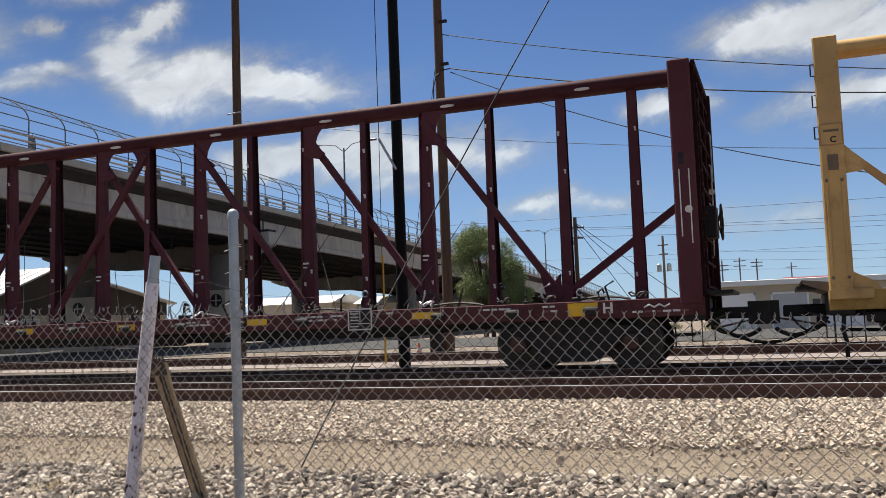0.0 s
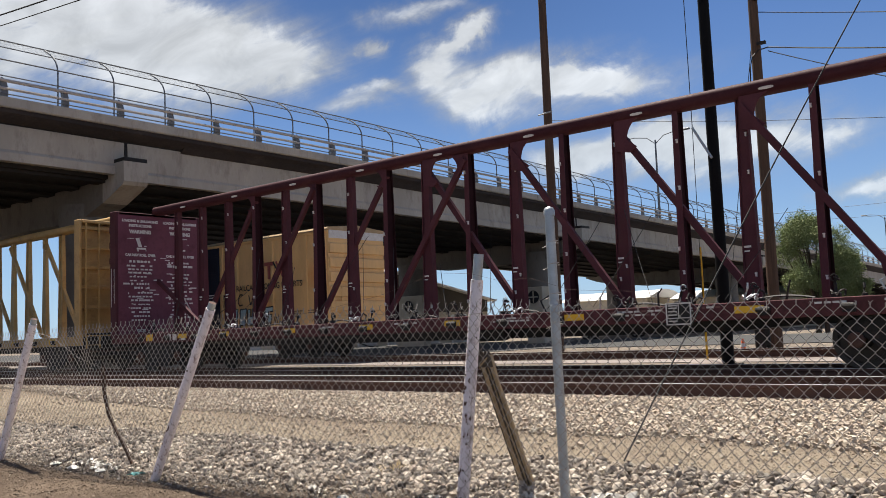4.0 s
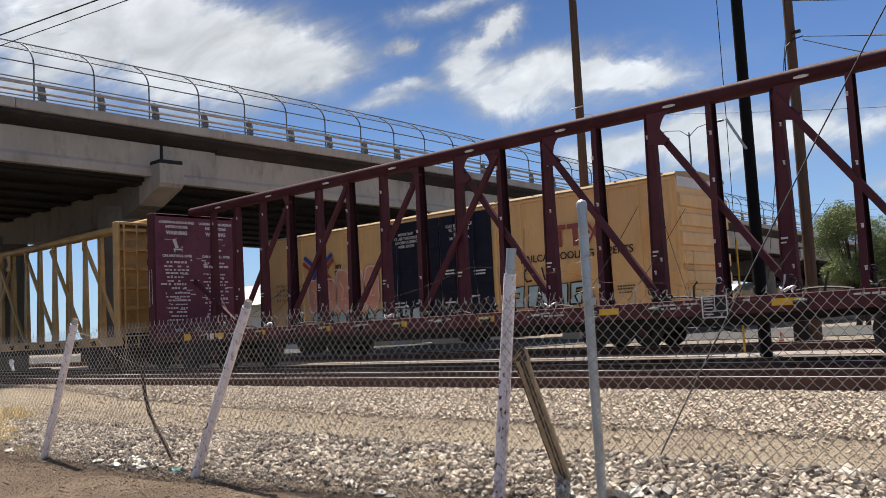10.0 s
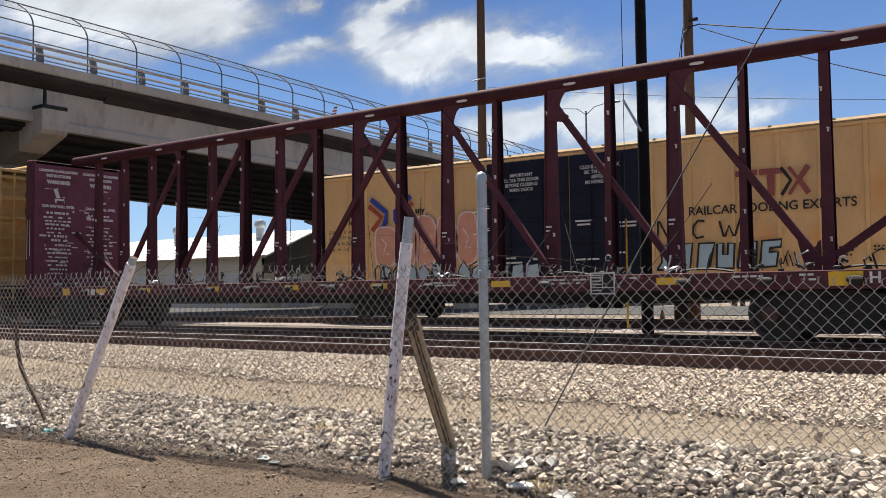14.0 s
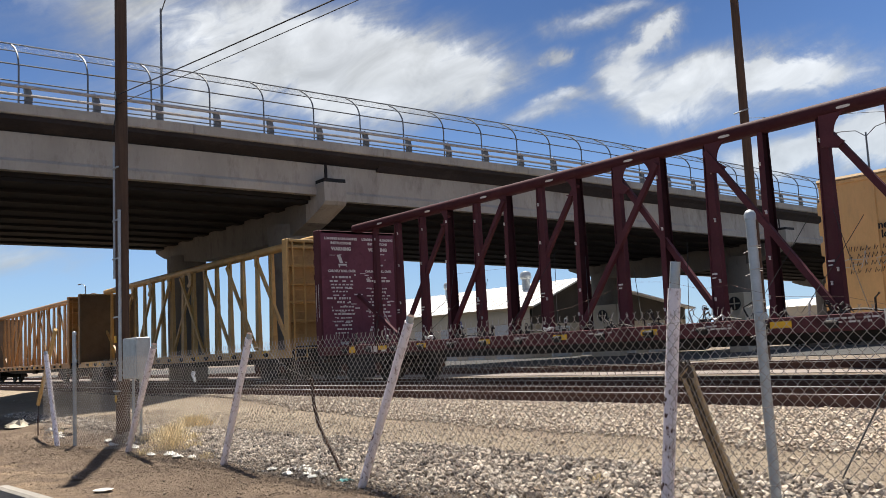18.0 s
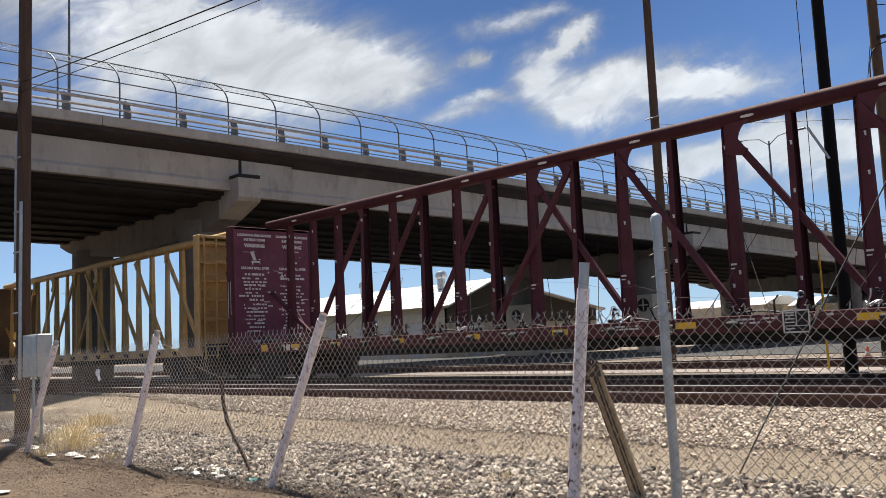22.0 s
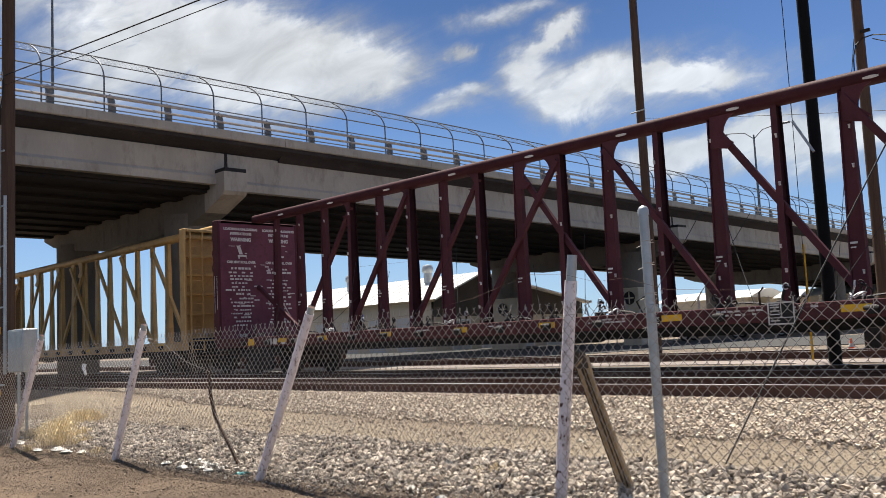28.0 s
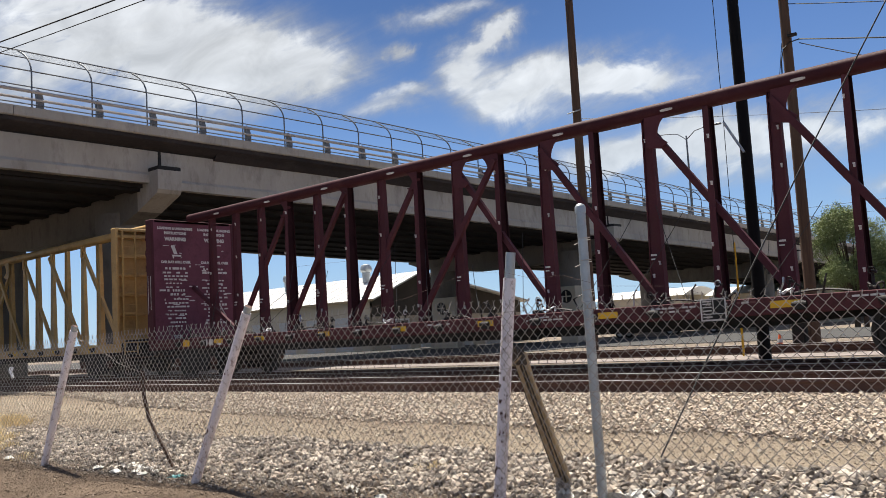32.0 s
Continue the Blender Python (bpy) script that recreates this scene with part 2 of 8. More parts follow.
MAROON2 = mat("faded_maroon_paint", (0.15, 0.058, 0.058), 0.6, 0, 0.25, 1.5, 30, 0.12, (0.2, 0.13, 0.12), 0.35)
YELLOW = mat("yellow_car_paint", (0.52, 0.325, 0.12), 0.55, 0, 0.25, 1.0, 30, 0.12, (0.22, 0.11, 0.04), 0.5)
ORANGE = mat("orange_car_paint", (0.36, 0.205, 0.09), 0.6, 0, 0.3, 1.0, 30, 0.12, (0.2, 0.1, 0.04), 0.5)
BROWN = mat("brown_panel_paint", (0.15, 0.108, 0.075), 0.7, 0, 0.3, 1.0, 30, 0.12, (0.085, 0.06, 0.042), 0.5)
BOXY = mat("boxcar_yellow_paint", (0.74, 0.455, 0.19), 0.5, 0, 0.16, 0.9, 25, 0.08, (0.5, 0.31, 0.15), 0.45, (1.2, 1.2, 0.35))
NAVY = mat("boxcar_black_door", (0.011, 0.013, 0.027), 0.6, 0, 0.3, 1.0, 30, 0.08, (0.03, 0.03, 0.04), 0.3, spec=0.2)
GALV = mat("galvanised_steel", (0.42, 0.45, 0.47), 0.45, 0.6, 0.2, 6, 60, 0.06)
WIRE = mat("fence_wire", (0.44, 0.395, 0.35), 0.55, 0.0, 0.3, 3, 60, 0.0, (0.2, 0.13, 0.08), 0.4)
DARKST = mat("grimy_dark_steel", (0.014, 0.013, 0.013), 0.65, 0.2, 0.4, 2, 35, 0.2, (0.06, 0.04, 0.03), 0.5)
WHEEL = mat("wheel_steel", (0.05, 0.045, 0.04), 0.5, 0.6, 0.3, 3, 40, 0.1)
RAILTOP = mat("worn_rail_head", (0.74, 0.70, 0.68), 0.38, 0.4, 0.1, 2, 40, 0.03)
RAILRUST = mat("rail_rust", (0.10, 0.052, 0.04), 0.8, 0.1, 0.3, 3, 60, 0.25, (0.05, 0.03, 0.025), 0.4)
TIE = mat("tie_wood", (0.085, 0.065, 0.05), 0.9, 0, 0.4, 3, 40, 0.5, rnd=0.6)
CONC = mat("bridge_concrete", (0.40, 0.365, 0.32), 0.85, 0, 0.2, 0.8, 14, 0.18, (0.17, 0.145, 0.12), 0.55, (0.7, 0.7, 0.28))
# bridge concrete again, with the underside's shade put into a near-black colour
CONCD = mat("shade_dark_concrete", (0.034, 0.031, 0.032), 0.95, 0, 0.3, 0.4, 14, 0.2, (0.03, 0.028, 0.027), 0.5, spec=0.1)
# pier concrete toned down for the shade below the deck
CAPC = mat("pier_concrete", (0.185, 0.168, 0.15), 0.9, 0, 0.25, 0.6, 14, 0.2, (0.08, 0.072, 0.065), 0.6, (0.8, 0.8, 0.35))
# rust stains, plus the parapet overhang's shadow put into the dark base
SLABC = mat("rusty_shaded_slab_edge", (0.034, 0.026, 0.025), 0.9, 0, 0.35, 0.5, 14, 0.2, (0.085, 0.066, 0.058), 0.35, (1, 0.6, 1))
KERB = mat("kerb_concrete", (0.25, 0.23, 0.2), 0.85, 0, 0.15, 2, 40, 0.3, (0.33, 0.3, 0.27), 0.4)
RAILGRAY = mat("grey_rail_steel", (0.15, 0.16, 0.175), 0.55, 0.2, 0.15, 2, 30, 0.05)
TUBE = mat("tube_rail_aluminium", (0.42, 0.40, 0.40), 0.5, 0.4, 0.12, 2, 30, 0.05)
# pole wood for far poles, with distance haze put into a paler colour
POLEF = mat("haze_pale_pole_wood", (0.19, 0.165, 0.15), 0.85, 0, 0.3, 2.0, 30, 0.3)
POLEW = mat("weathered_pole_wood", (0.098, 0.061, 0.043), 0.85, 0, 0.35, 2.0, 30, 0.5, (0.05, 0.034, 0.025), 0.5, (6, 6, 0.35), 0.2)
BLACKP = mat("black_pole_coating", (0.008, 0.008, 0.009), 0.8, 0, 0.3, 2, 30, 0.1, spec=0.1)
WHITEP = mat("chipped_white_post_paint", (0.82, 0.755, 0.78), 0.7, 0, 0.15, 9, 60, 0.25, (0.2, 0.1, 0.08), 0.9, (1, 1, 0.55))
TIMBER = mat("old_timber", (0.40, 0.30, 0.18), 0.85, 0, 0.35, 3.0, 40, 0.5, (0.2, 0.14, 0.08), 0.4, (8, 8, 0.5))
STICK = mat("yellowed_stick_wood", (0.55, 0.38, 0.17), 0.85, 0, 0.3, 3.0, 40, 0.4, (0.35, 0.24, 0.11), 0.4, (8, 8, 0.5))
SAFETY = mat("safety_yellow", (0.72, 0.42, 0.02), 0.5, 0, 0.12, 4, 50, 0.05, (0.45, 0.25, 0.04), 0.3)
WHITE = mat("white_stencil_paint", (0.62, 0.60, 0.58), 0.6, 0, 0.15, 6, 60, 0.05, (0.3, 0.2, 0.2), 0.35)
WHITEV = mat("white_vehicle_paint", (0.78, 0.79, 0.80), 0.35, 0, 0.05, 1, 30, 0.02)
ROOFT = mat("chalky_tan_roof", (0.40, 0.285, 0.165), 0.8, 0, 0.2, 1, 20, 0.1, (0.47, 0.40, 0.30), 0.5, spec=0.2)
BLACKT = mat("black_lettering", (0.02, 0.018, 0.016), 0.6, 0, 0.2, 6, 60, 0.0)
MARKR = mat("brown_red_lettering", (0.30, 0.075, 0.06), 0.6, 0, 0.15, 4, 50, 0.0)
REDT = mat("red_lettering", (0.42, 0.07, 0.035), 0.55, 0, 0.15, 4, 50, 0.0)
BLUET = mat("blue_lettering", (0.03, 0.06, 0.33), 0.55, 0, 0.15, 4, 50, 0.0)
HAZEO = [mat("orange_overspray", (0.745 + 0.01 * k, 0.445 - 0.022 * k, 0.18 - 0.018 * k), 0.5, 0, 0.16, 0.9, 25, 0.08) for k in range(4)]
PINKL = mat("pale_pink_spray_paint", (0.80, 0.58, 0.52), 0.6, 0, 0.2, 4, 40, 0.0, (0.6, 0.3, 0.2), 0.5)
PINKG = mat("pink_spray_paint", (0.67, 0.31, 0.20), 0.6, 0, 0.15, 3, 40, 0.0)
ORANGEG = mat("orange_spray_paint", (0.66, 0.22, 0.05), 0.6, 0, 0.2, 3, 40, 0.0)
PALEG = mat("pale_blue_spray_paint", (0.40, 0.52, 0.54), 0.6, 0, 0.15, 3, 40, 0.0)
CABLE = mat("black_cable", (0.012, 0.012, 0.013), 0.6, 0, 0.2, 2, 30, 0.0)
STRIP = mat("compacted_strip", (0.24, 0.205, 0.185), 0.95, 0, 0.25, 0.6, 20, 0.4, (0.2, 0.16, 0.135), 0.5)
BEIGE = mat("beige_stucco", (0.50, 0.44, 0.34), 0.85, 0, 0.12, 0.5, 12, 0.2, (0.36, 0.31, 0.24), 0.3)
ROOFW = mat("white_metal_roof", (0.74, 0.73, 0.70), 0.5, 0, 0.06, 0.3, 10, 0.05)
ROOFD = mat("dark_gable_face", (0.07, 0.06, 0.05), 0.8, 0, 0.2, 1, 20, 0.2)
GREYD = mat("grey_roller_door", (0.45, 0.46, 0.47), 0.5, 0.1, 0.1, 1, 20, 0.05)
REDB = mat("red_roof_panel", (0.20, 0.035, 0.03), 0.6, 0, 0.15, 1, 20, 0.05)
BARK = mat("bark", (0.10, 0.075, 0.05), 0.9, 0, 0.4, 4, 30, 0.5)
LEAF = mat("mesquite_leaves", (0.225, 0.27, 0.105), 0.7, 0, 0.4, 1.2, 6, 0.0, (0.30, 0.32, 0.14), 0.5)
STRAW = mat("dry_grass", (0.78, 0.64, 0.38), 0.85, 0, 0.3, 6, 40, 0.0)
SCRAP = mat("pale_scrap", (0.62, 0.60, 0.55), 0.7, 0, 0.25, 4, 40, 0.2, (0.4, 0.33, 0.25), 0.4)
TEAL = mat("teal_plastic", (0.22, 0.48, 0.47), 0.4, 0, 0.2, 5, 40, 0.1)
GLASSD = mat("dark_window_glass", (0.02, 0.025, 0.03), 0.08, 0, 0.1, 1, 10, 0.0, spec=0.6)
DUSTY = mat("dusty_paving", (0.43, 0.385, 0.335), 0.95, 0, 0.2, 0.4, 30, 0.3, (0.29, 0.25, 0.21), 0.4)
ASPH = mat("asphalt", (0.075, 0.074, 0.073), 0.95, 0, 0.2, 1.0, 90, 0.5, (0.12, 0.11, 0.1), 0.35, spec=0.08)
HILL = mat("distant_hill", (0.20, 0.23, 0.30), 0.9, 0, 0.15, 0.01, 0.1, 0.0)
CONE = mat("cone_orange", (0.75, 0.13, 0.03), 0.5, 0, 0.1, 5, 40, 0.0)
LIVERY = mat("aircraft_skin", (0.58, 0.60, 0.63), 0.3, 0.2, 0.04, 0.3, 3, 0.0)


def stone_mat(name, cols, rough=0.9):
    """Crushed stone: every stone its own tint."""
    m = bpy.data.materials.new(name)
    m.use_nodes = True
    N, K = m.node_tree.nodes, m.node_tree.links
    bs = N["Principled BSDF"]
    geo, ramp, tc, nz = N.new("ShaderNodeNewGeometry"), N.new("ShaderNodeValToRGB"), N.new("ShaderNodeTexCoord"), N.new("ShaderNodeTexNoise")
    K.new(geo.outputs["Random Per Island"], ramp.inputs[0])
    ramp.color_ramp.elements[0].color, ramp.color_ramp.elements[1].color = (*cols[0], 1), (*cols[-1], 1)
    for i, c in enumerate(cols[1:-1]):
        e = ramp.color_ramp.elements.new((i + 1) / (len(cols) - 1))
        e.color = (*c, 1)
    nz.inputs["Scale"].default_value, nz.inputs["Detail"].default_value = 30, 6
    K.new(tc.outputs["Object"], nz.inputs["Vector"])
    mx = N.new("ShaderNodeMix")
    mx.data_type, mx.blend_type = "RGBA", "MULTIPLY"
    mx.inputs[0].default_value = 0.45
    K.new(ramp.outputs[0], mx.inputs[6])
    K.new(nz.outputs["Fac"], mx.inputs[7])
    K.new(mx.outputs[2], bs.inputs["Base Color"])
    bs.inputs["Roughness"].default_value = rough
    bs.inputs["Specular IOR Level"].default_value = 0.2
    bp = N.new("ShaderNodeBump")
    bp.inputs["Strength"].default_value, bp.inputs["Distance"].default_value = 0.5, 0.01
    K.new(nz.outputs["Fac"], bp.inputs["Height"])
    K.new(bp.outputs[0], bs.inputs["Normal"])
    return m


STONEW = stone_mat("pale_ballast_stone", [(0.39, 0.312, 0.238), (0.63, 0.53, 0.42), (0.50, 0.41, 0.318), (0.74, 0.67, 0.55), (0.26, 0.205, 0.163), (0.57, 0.47, 0.37)])
CLOD = stone_mat("earth_clods", [(0.15, 0.11, 0.08), (0.29, 0.222, 0.166), (0.21, 0.157, 0.114), (0.40, 0.32, 0.242), (0.11, 0.08, 0.058)])
STONEG = stone_mat("grey_crushed_stone", [(0.15, 0.128, 0.112), (0.55, 0.46, 0.37), (0.22, 0.185, 0.153), (0.77, 0.68, 0.565), (0.085, 0.074, 0.067), (0.57, 0.475, 0.38), (0.12, 0.103, 0.087), (0.71, 0.62, 0.51)])


def ground_mat():
    """Bare earth, grey stone bed, dusty track and pale ballast, side by side with ragged borders."""
    m = bpy.data.materials.new("yard_ground")
    m.use_nodes = True
    N, K = m.node_tree.nodes, m.node_tree.links
    bs = N["Principled BSDF"]
    geo, sep = N.new("ShaderNodeNewGeometry"), N.new("ShaderNodeSeparateXYZ")
    K.new(geo.outputs["Position"], sep.inputs[0])

    def noise_(sc, det, ro=0.6):
        t = N.new("ShaderNodeTexNoise")
        t.inputs["Scale"].default_value, t.inputs["Detail"].default_value, t.inputs["Roughness"].default_value = sc, det, ro
        K.new(geo.outputs["Position"], t.inputs["Vector"])
        return t.outputs["Fac"]

    def math_(op, a, b):
        n = N.new("ShaderNodeMath")
        n.operation = op
        for i, v in enumerate((a, b)):
            if isinstance(v, (int, float)):
                n.inputs[i].default_value = v
            else:
                K.new(v, n.inputs[i])
        return n.outputs[0]

    def mixc(fac, a, b):
        x = N.new("ShaderNodeMix")
        x.data_type = "RGBA"
        for sock, v in ((x.inputs[0], fac), (x.inputs[6], a), (x.inputs[7], b)):
            if isinstance(v, tuple):
                sock.default_value = (*v, 1)
            elif isinstance(v, (int, float)):
                sock.default_value = v
            else:
                K.new(v, sock)
        return x.outputs[2]

    def step(v, a, b, hi=1.0):
        r = N.new("ShaderNodeMapRange")
        K.new(v, r.inputs["Value"])
        r.inputs["From Min"].default_value, r.inputs["From Max"].default_value, r.inputs["To Max"].default_value = a, b, hi
        return r.outputs[0]

    n1, n2, n3 = noise_(0.9, 5), noise_(7, 6, 0.7), noise_(45, 5, 0.7)
    y = math_("ADD", sep.outputs[1], math_("MULTIPLY", math_("SUBTRACT", n2, 0.5), 0.9))
    earth = mixc(step(n1, 0.35, 0.65), (0.128, 0.092, 0.066), (0.205, 0.152, 0.111))
    earth = mixc(step(n3, 0.45, 0.75, 0.6), earth, (0.077, 0.053, 0.038))
    earth = mixc(step(n2, 0.55, 0.75, 0.5), earth, (0.265, 0.203, 0.152))
    earth = mixc(step(noise_(2.1, 6, 0.65), 0.5, 0.7, 0.55), earth, (0.105, 0.075, 0.055))
    earth = mixc(step(math_("MULTIPLY", noise_(1.6, 5, 0.6), step(sep.outputs[1], 4.6, 3.4)), 0.42, 0.62, 0.6), earth, (0.36, 0.265, 0.175))
    stone = mixc(step(n3, 0.3, 0.7), (0.10, 0.083, 0.068), (0.30, 0.25, 0.20))
    dust = mixc(step(n1, 0.3, 0.7), (0.275, 0.222, 0.165), (0.36, 0.297, 0.222))
    dust = mixc(step(n3, 0.45, 0.7, 0.45), dust, (0.210, 0.163, 0.114))
    pale = mixc(step(n3, 0.3, 0.7), (0.12, 0.09, 0.066), (0.36, 0.285, 0.21))
    yard = mixc(step(n1, 0.3, 0.7), (0.15, 0.122, 0.096), (0.26, 0.216, 0.172))
    lean = math_("MULTIPLY", math_("MINIMUM", math_("MAXIMUM", math_("ADD", sep.outputs[0], 10.7), 0.0), 9.0), 0.085)
    west = math_("MAXIMUM", math_("MULTIPLY", math_("ADD", sep.outputs[0], 10.0), -1.0), 0.0)
    lean = math_("ADD", lean, math_("MULTIPLY", math_("MINIMUM", west, 8.0), 0.08))
    c = mixc(step(math_("SUBTRACT", y, lean), 5.2, 5.45), earth, stone)
    c = mixc(step(math_("ADD", y, math_("MULTIPLY", west, 0.05)), 7.1, 7.35), c, dust)
    c = mixc(step(math_("SUBTRACT", y, math_("MULTIPLY", west, 0.1)), 8.35, 8.75), c, pale)
    c = mixc(step(y, 12.6, 13.2), c, yard)
    K.new(c, bs.inputs["Base Color"])
    bs.inputs["Roughness"].default_value = 0.95
    bs.inputs["Specular IOR Level"].default_value = 0.15
    bp = N.new("ShaderNodeBump")
    bp.inputs["Strength"].default_value, bp.inputs["Distance"].default_value = 0.85, 0.055
    K.new(math_("ADD", n3, n2), bp.inputs["Height"])
    K.new(bp.outputs[0], bs.inputs["Normal"])
    return m


GROUND = ground_mat()


# ---- mesh building ----
class Shape:
    """Collects vertices and faces of one mesh."""

    def __init__(self):
        self.v, self.f = [], []

    def add(self, verts, faces):
        k = len(self.v)
        self.v += [tuple(p) for p in verts]
        self.f += [tuple(i + k for i in f) for f in faces]
        return self

    def box(self, x0, x1, y0, y1, z0, z1, c=0.0):
        c = min(c, (x1 - x0) * 0.45, (y1 - y0) * 0.45, (z1 - z0) * 0.45)
        if c <= 0:
            v = [(x, y, z) for z in (z0, z1) for y in (y0, y1) for x in (x0, x1)]
            return self.add(v, [(0, 2, 3, 1), (4, 5, 7, 6), (0, 1, 5, 4), (2, 6, 7, 3), (0, 4, 6, 2), (1, 3, 7, 5)])
        b = Shape()
        lo, hi = (x0, y0, z0), (x1, y1, z1)
        for sz in (0, 1):
            for sy in (0, 1):
                for sx in (0, 1):
                    s = (sx, sy, sz)
                    corner = [hi[i] if s[i] else lo[i] for i in range(3)]
                    for ax in range(3):
                        p = list(corner)
                        for o in range(3):
                            if o != ax:
                                p[o] += -c if s[o] else c
                        b.v.append(tuple(p))
        idx = lambda sx, sy, sz, ax: ((sz * 2 + sy) * 2 + sx) * 3 + ax
        fs = []
        for ax in range(3):
            for s in (0, 1):
                q = []
                for a, d in ((0, 0), (1, 0), (1, 1), (0, 1)):
                    t = [0, 0, 0]
                    t[ax], t[(ax + 1) % 3], t[(ax + 2) % 3] = s, a, d
                    q.append(idx(*t, ax))
                fs.append(tuple(q if s else q[::-1]))
        for ax in range(3):
            u, w = (ax + 1) % 3, (ax + 2) % 3
            for su in (0, 1):
                for sw in (0, 1):
                    e = []
                    for sa, face in ((0, u), (1, u), (1, w), (0, w)):
                        t = [0, 0, 0]
                        t[ax], t[u], t[w] = sa, su, sw
                        e.append(idx(*t, face))
                    fs.append(tuple(e if su == sw else e[::-1]))
        for sx in (0, 1):
            for sy in (0, 1):
                for sz in (0, 1):
                    t = [idx(sx, sy, sz, a) for a in range(3)]
                    fs.append(tuple(t if (sx + sy + sz) % 2 else t[::-1]))
        return self.add(b.v, fs)

    def hexa(self, low, high):
        """A solid between two four-cornered loops."""
        return self.add(list(low) + list(high), [(3, 2, 1, 0), (4, 5, 6, 7), (0, 1, 5, 4), (1, 2, 6, 5), (2, 3, 7, 6), (3, 0, 4, 7)])

    def prism(self, outline, axis, a, b):
        """Extrudes a flat outline (pairs) along an axis 0, 1 or 2 from a to b."""
        def put(p, d):
            q = [0, 0, 0]
            q[axis], q[(axis + 1) % 3], q[(axis + 2) % 3] = d, p[0], p[1]
            return tuple(q)
        n = len(outline)
        v = [put(p, a) for p in outline] + [put(p, b) for p in outline]
        return self.add(v, [tuple(range(n))[::-1], tuple(range(n, 2 * n))] + [(i, (i + 1) % n, n + (i + 1) % n, n + i) for i in range(n)])

    def tube(self, pts, r, n=6, r2=None, caps=True):
        """A round bar along a line of points, tapering from r to r2."""
        pts = [Vector(p) for p in pts]
        k0, m = len(self.v), len(pts)
        up = Vector((0, 0, 1))
        for i, p in enumerate(pts):
            d = (pts[min(i + 1, m - 1)] - pts[max(i - 1, 0)]).normalized()
            ref = up if abs(d.z) < 0.95 else Vector((1, 0, 0))
            s = d.cross(ref).normalized()
            t = s.cross(d)
            rr = r if r2 is None else r + (r2 - r) * i / (m - 1)
            for j in range(n):
                a = 2 * math.pi * j / n
                self.v.append(tuple(p + (s * math.cos(a) + t * math.sin(a)) * rr))
        for i in range(m - 1):
            for j in range(n):
                a, b = k0 + i * n + j, k0 + i * n + (j + 1) % n
                self.f.append((a, b, b + n, a + n))
        if caps:
            self.f.append(tuple(k0 + j for j in range(n))[::-1])
            self.f.append(tuple(k0 + (m - 1) * n + j for j in range(n)))
        return self

    def lathe(self, prof, n=24, axis=1, centre=(0, 0, 0)):
        """Turns a profile of (radius, along) round an axis."""
        k0, m = len(self.v), len(prof)
        for r, a in prof:
            for j in range(n):
                t = 2 * math.pi * j / n
                q = [0, 0, 0]
                q[axis], q[(axis + 1) % 3], q[(axis + 2) % 3] = a, r * math.cos(t), r * math.sin(t)
                self.v.append(tuple(q[i] + centre[i] for i in range(3)))
        for i in range(m - 1):
            for j in range(n):
                a, b = k0 + i * n + j, k0 + i * n + (j + 1) % n
                self.f.append((a, b, b + n, a + n))
        self.f.append(tuple(k0 + j for j in range(n))[::-1])
        self.f.append(tuple(k0 + (m - 1) * n + j for j in range(n)))
        return self

    def mesh(self, name, material, smooth=False):
        me = bpy.data.meshes.new(name)
        me.from_pydata(self.v, [], self.f)
        bm = bmesh.new()
        bm.from_mesh(me)
        bmesh.ops.recalc_face_normals(bm, faces=bm.faces)
        bm.to_mesh(me)
        bm.free()
        me.materials.append(material)
        if smooth:
            me.polygons.foreach_set("use_smooth", [True] * len(me.polygons))
            me.set_sharp_from_angle(angle=radians(40))
        return me


def part(name, shape, material, parent, label="", smooth=False):
    me = shape if isinstance(shape, bpy.types.Mesh) else shape.mesh(name, material, smooth)
    ob = new(name, me)
    ob.parent = parent
    if label:
        ob["label"] = label
    return ob


def thing(name, m, label, category, group="", kind=""):
    ob = new(name)
    ob.empty_display_size = 0.3
    ob.matrix_basis = m
    return tagged(ob, label, category, group, kind)


def solo(name, shape, material, label, category, group="", kind="", at=None, smooth=False):
    ob = new(name, shape if isinstance(shape, bpy.types.Mesh) else shape.mesh(name, material, smooth))
    if at is not None:
        ob.matrix_basis = at
    return tagged(ob, label, category, group, kind)


def lettering(name, words, size, material, parent, m, label="", bold=0.0, align="CENTER"):
    """Flat raised letters in the built-in font; m: pose of the text plane in the parent's space."""
    cu = bpy.data.curves.new(name, "FONT")
    cu.body, cu.size, cu.extrude, cu.offset, cu.align_x, cu.resolution_u = words, size, 0.0015, bold, align, 3
    tmp = new(name, cu)
    bpy.context.view_layer.update()
    me = bpy.data.meshes.new_from_object(tmp.evaluated_get(bpy.context.evaluated_depsgraph_get()))
    bpy.data.objects.remove(tmp)
    bpy.data.curves.remove(cu)
    me.materials.clear()
    me.materials.append(material)
    ob = part(name, me, material, parent, label)
    ob.matrix_basis = m
    return ob


def sag(a, b, drop, n=14):
    a, b = Vector(a), Vector(b)
    return [a.lerp(b, i / n) - Vector((0, 0, drop * 4 * (i / n) * (1 - i / n))) for i in range(n + 1)]


# ---- ground ----
RAIL = 0.69          # top of the rails
PROFILE = [(-300, 0.0), (4.9, 0.0), (5.5, 0.02), (6.2, 0.13), (7.0, 0.235), (8.4, 0.255), (9.2, 0.35), (10.2, 0.47), (10.7, 0.495), (27, 0.50), (60, 0.42), (400, 0.4), (5000, 0.4)]


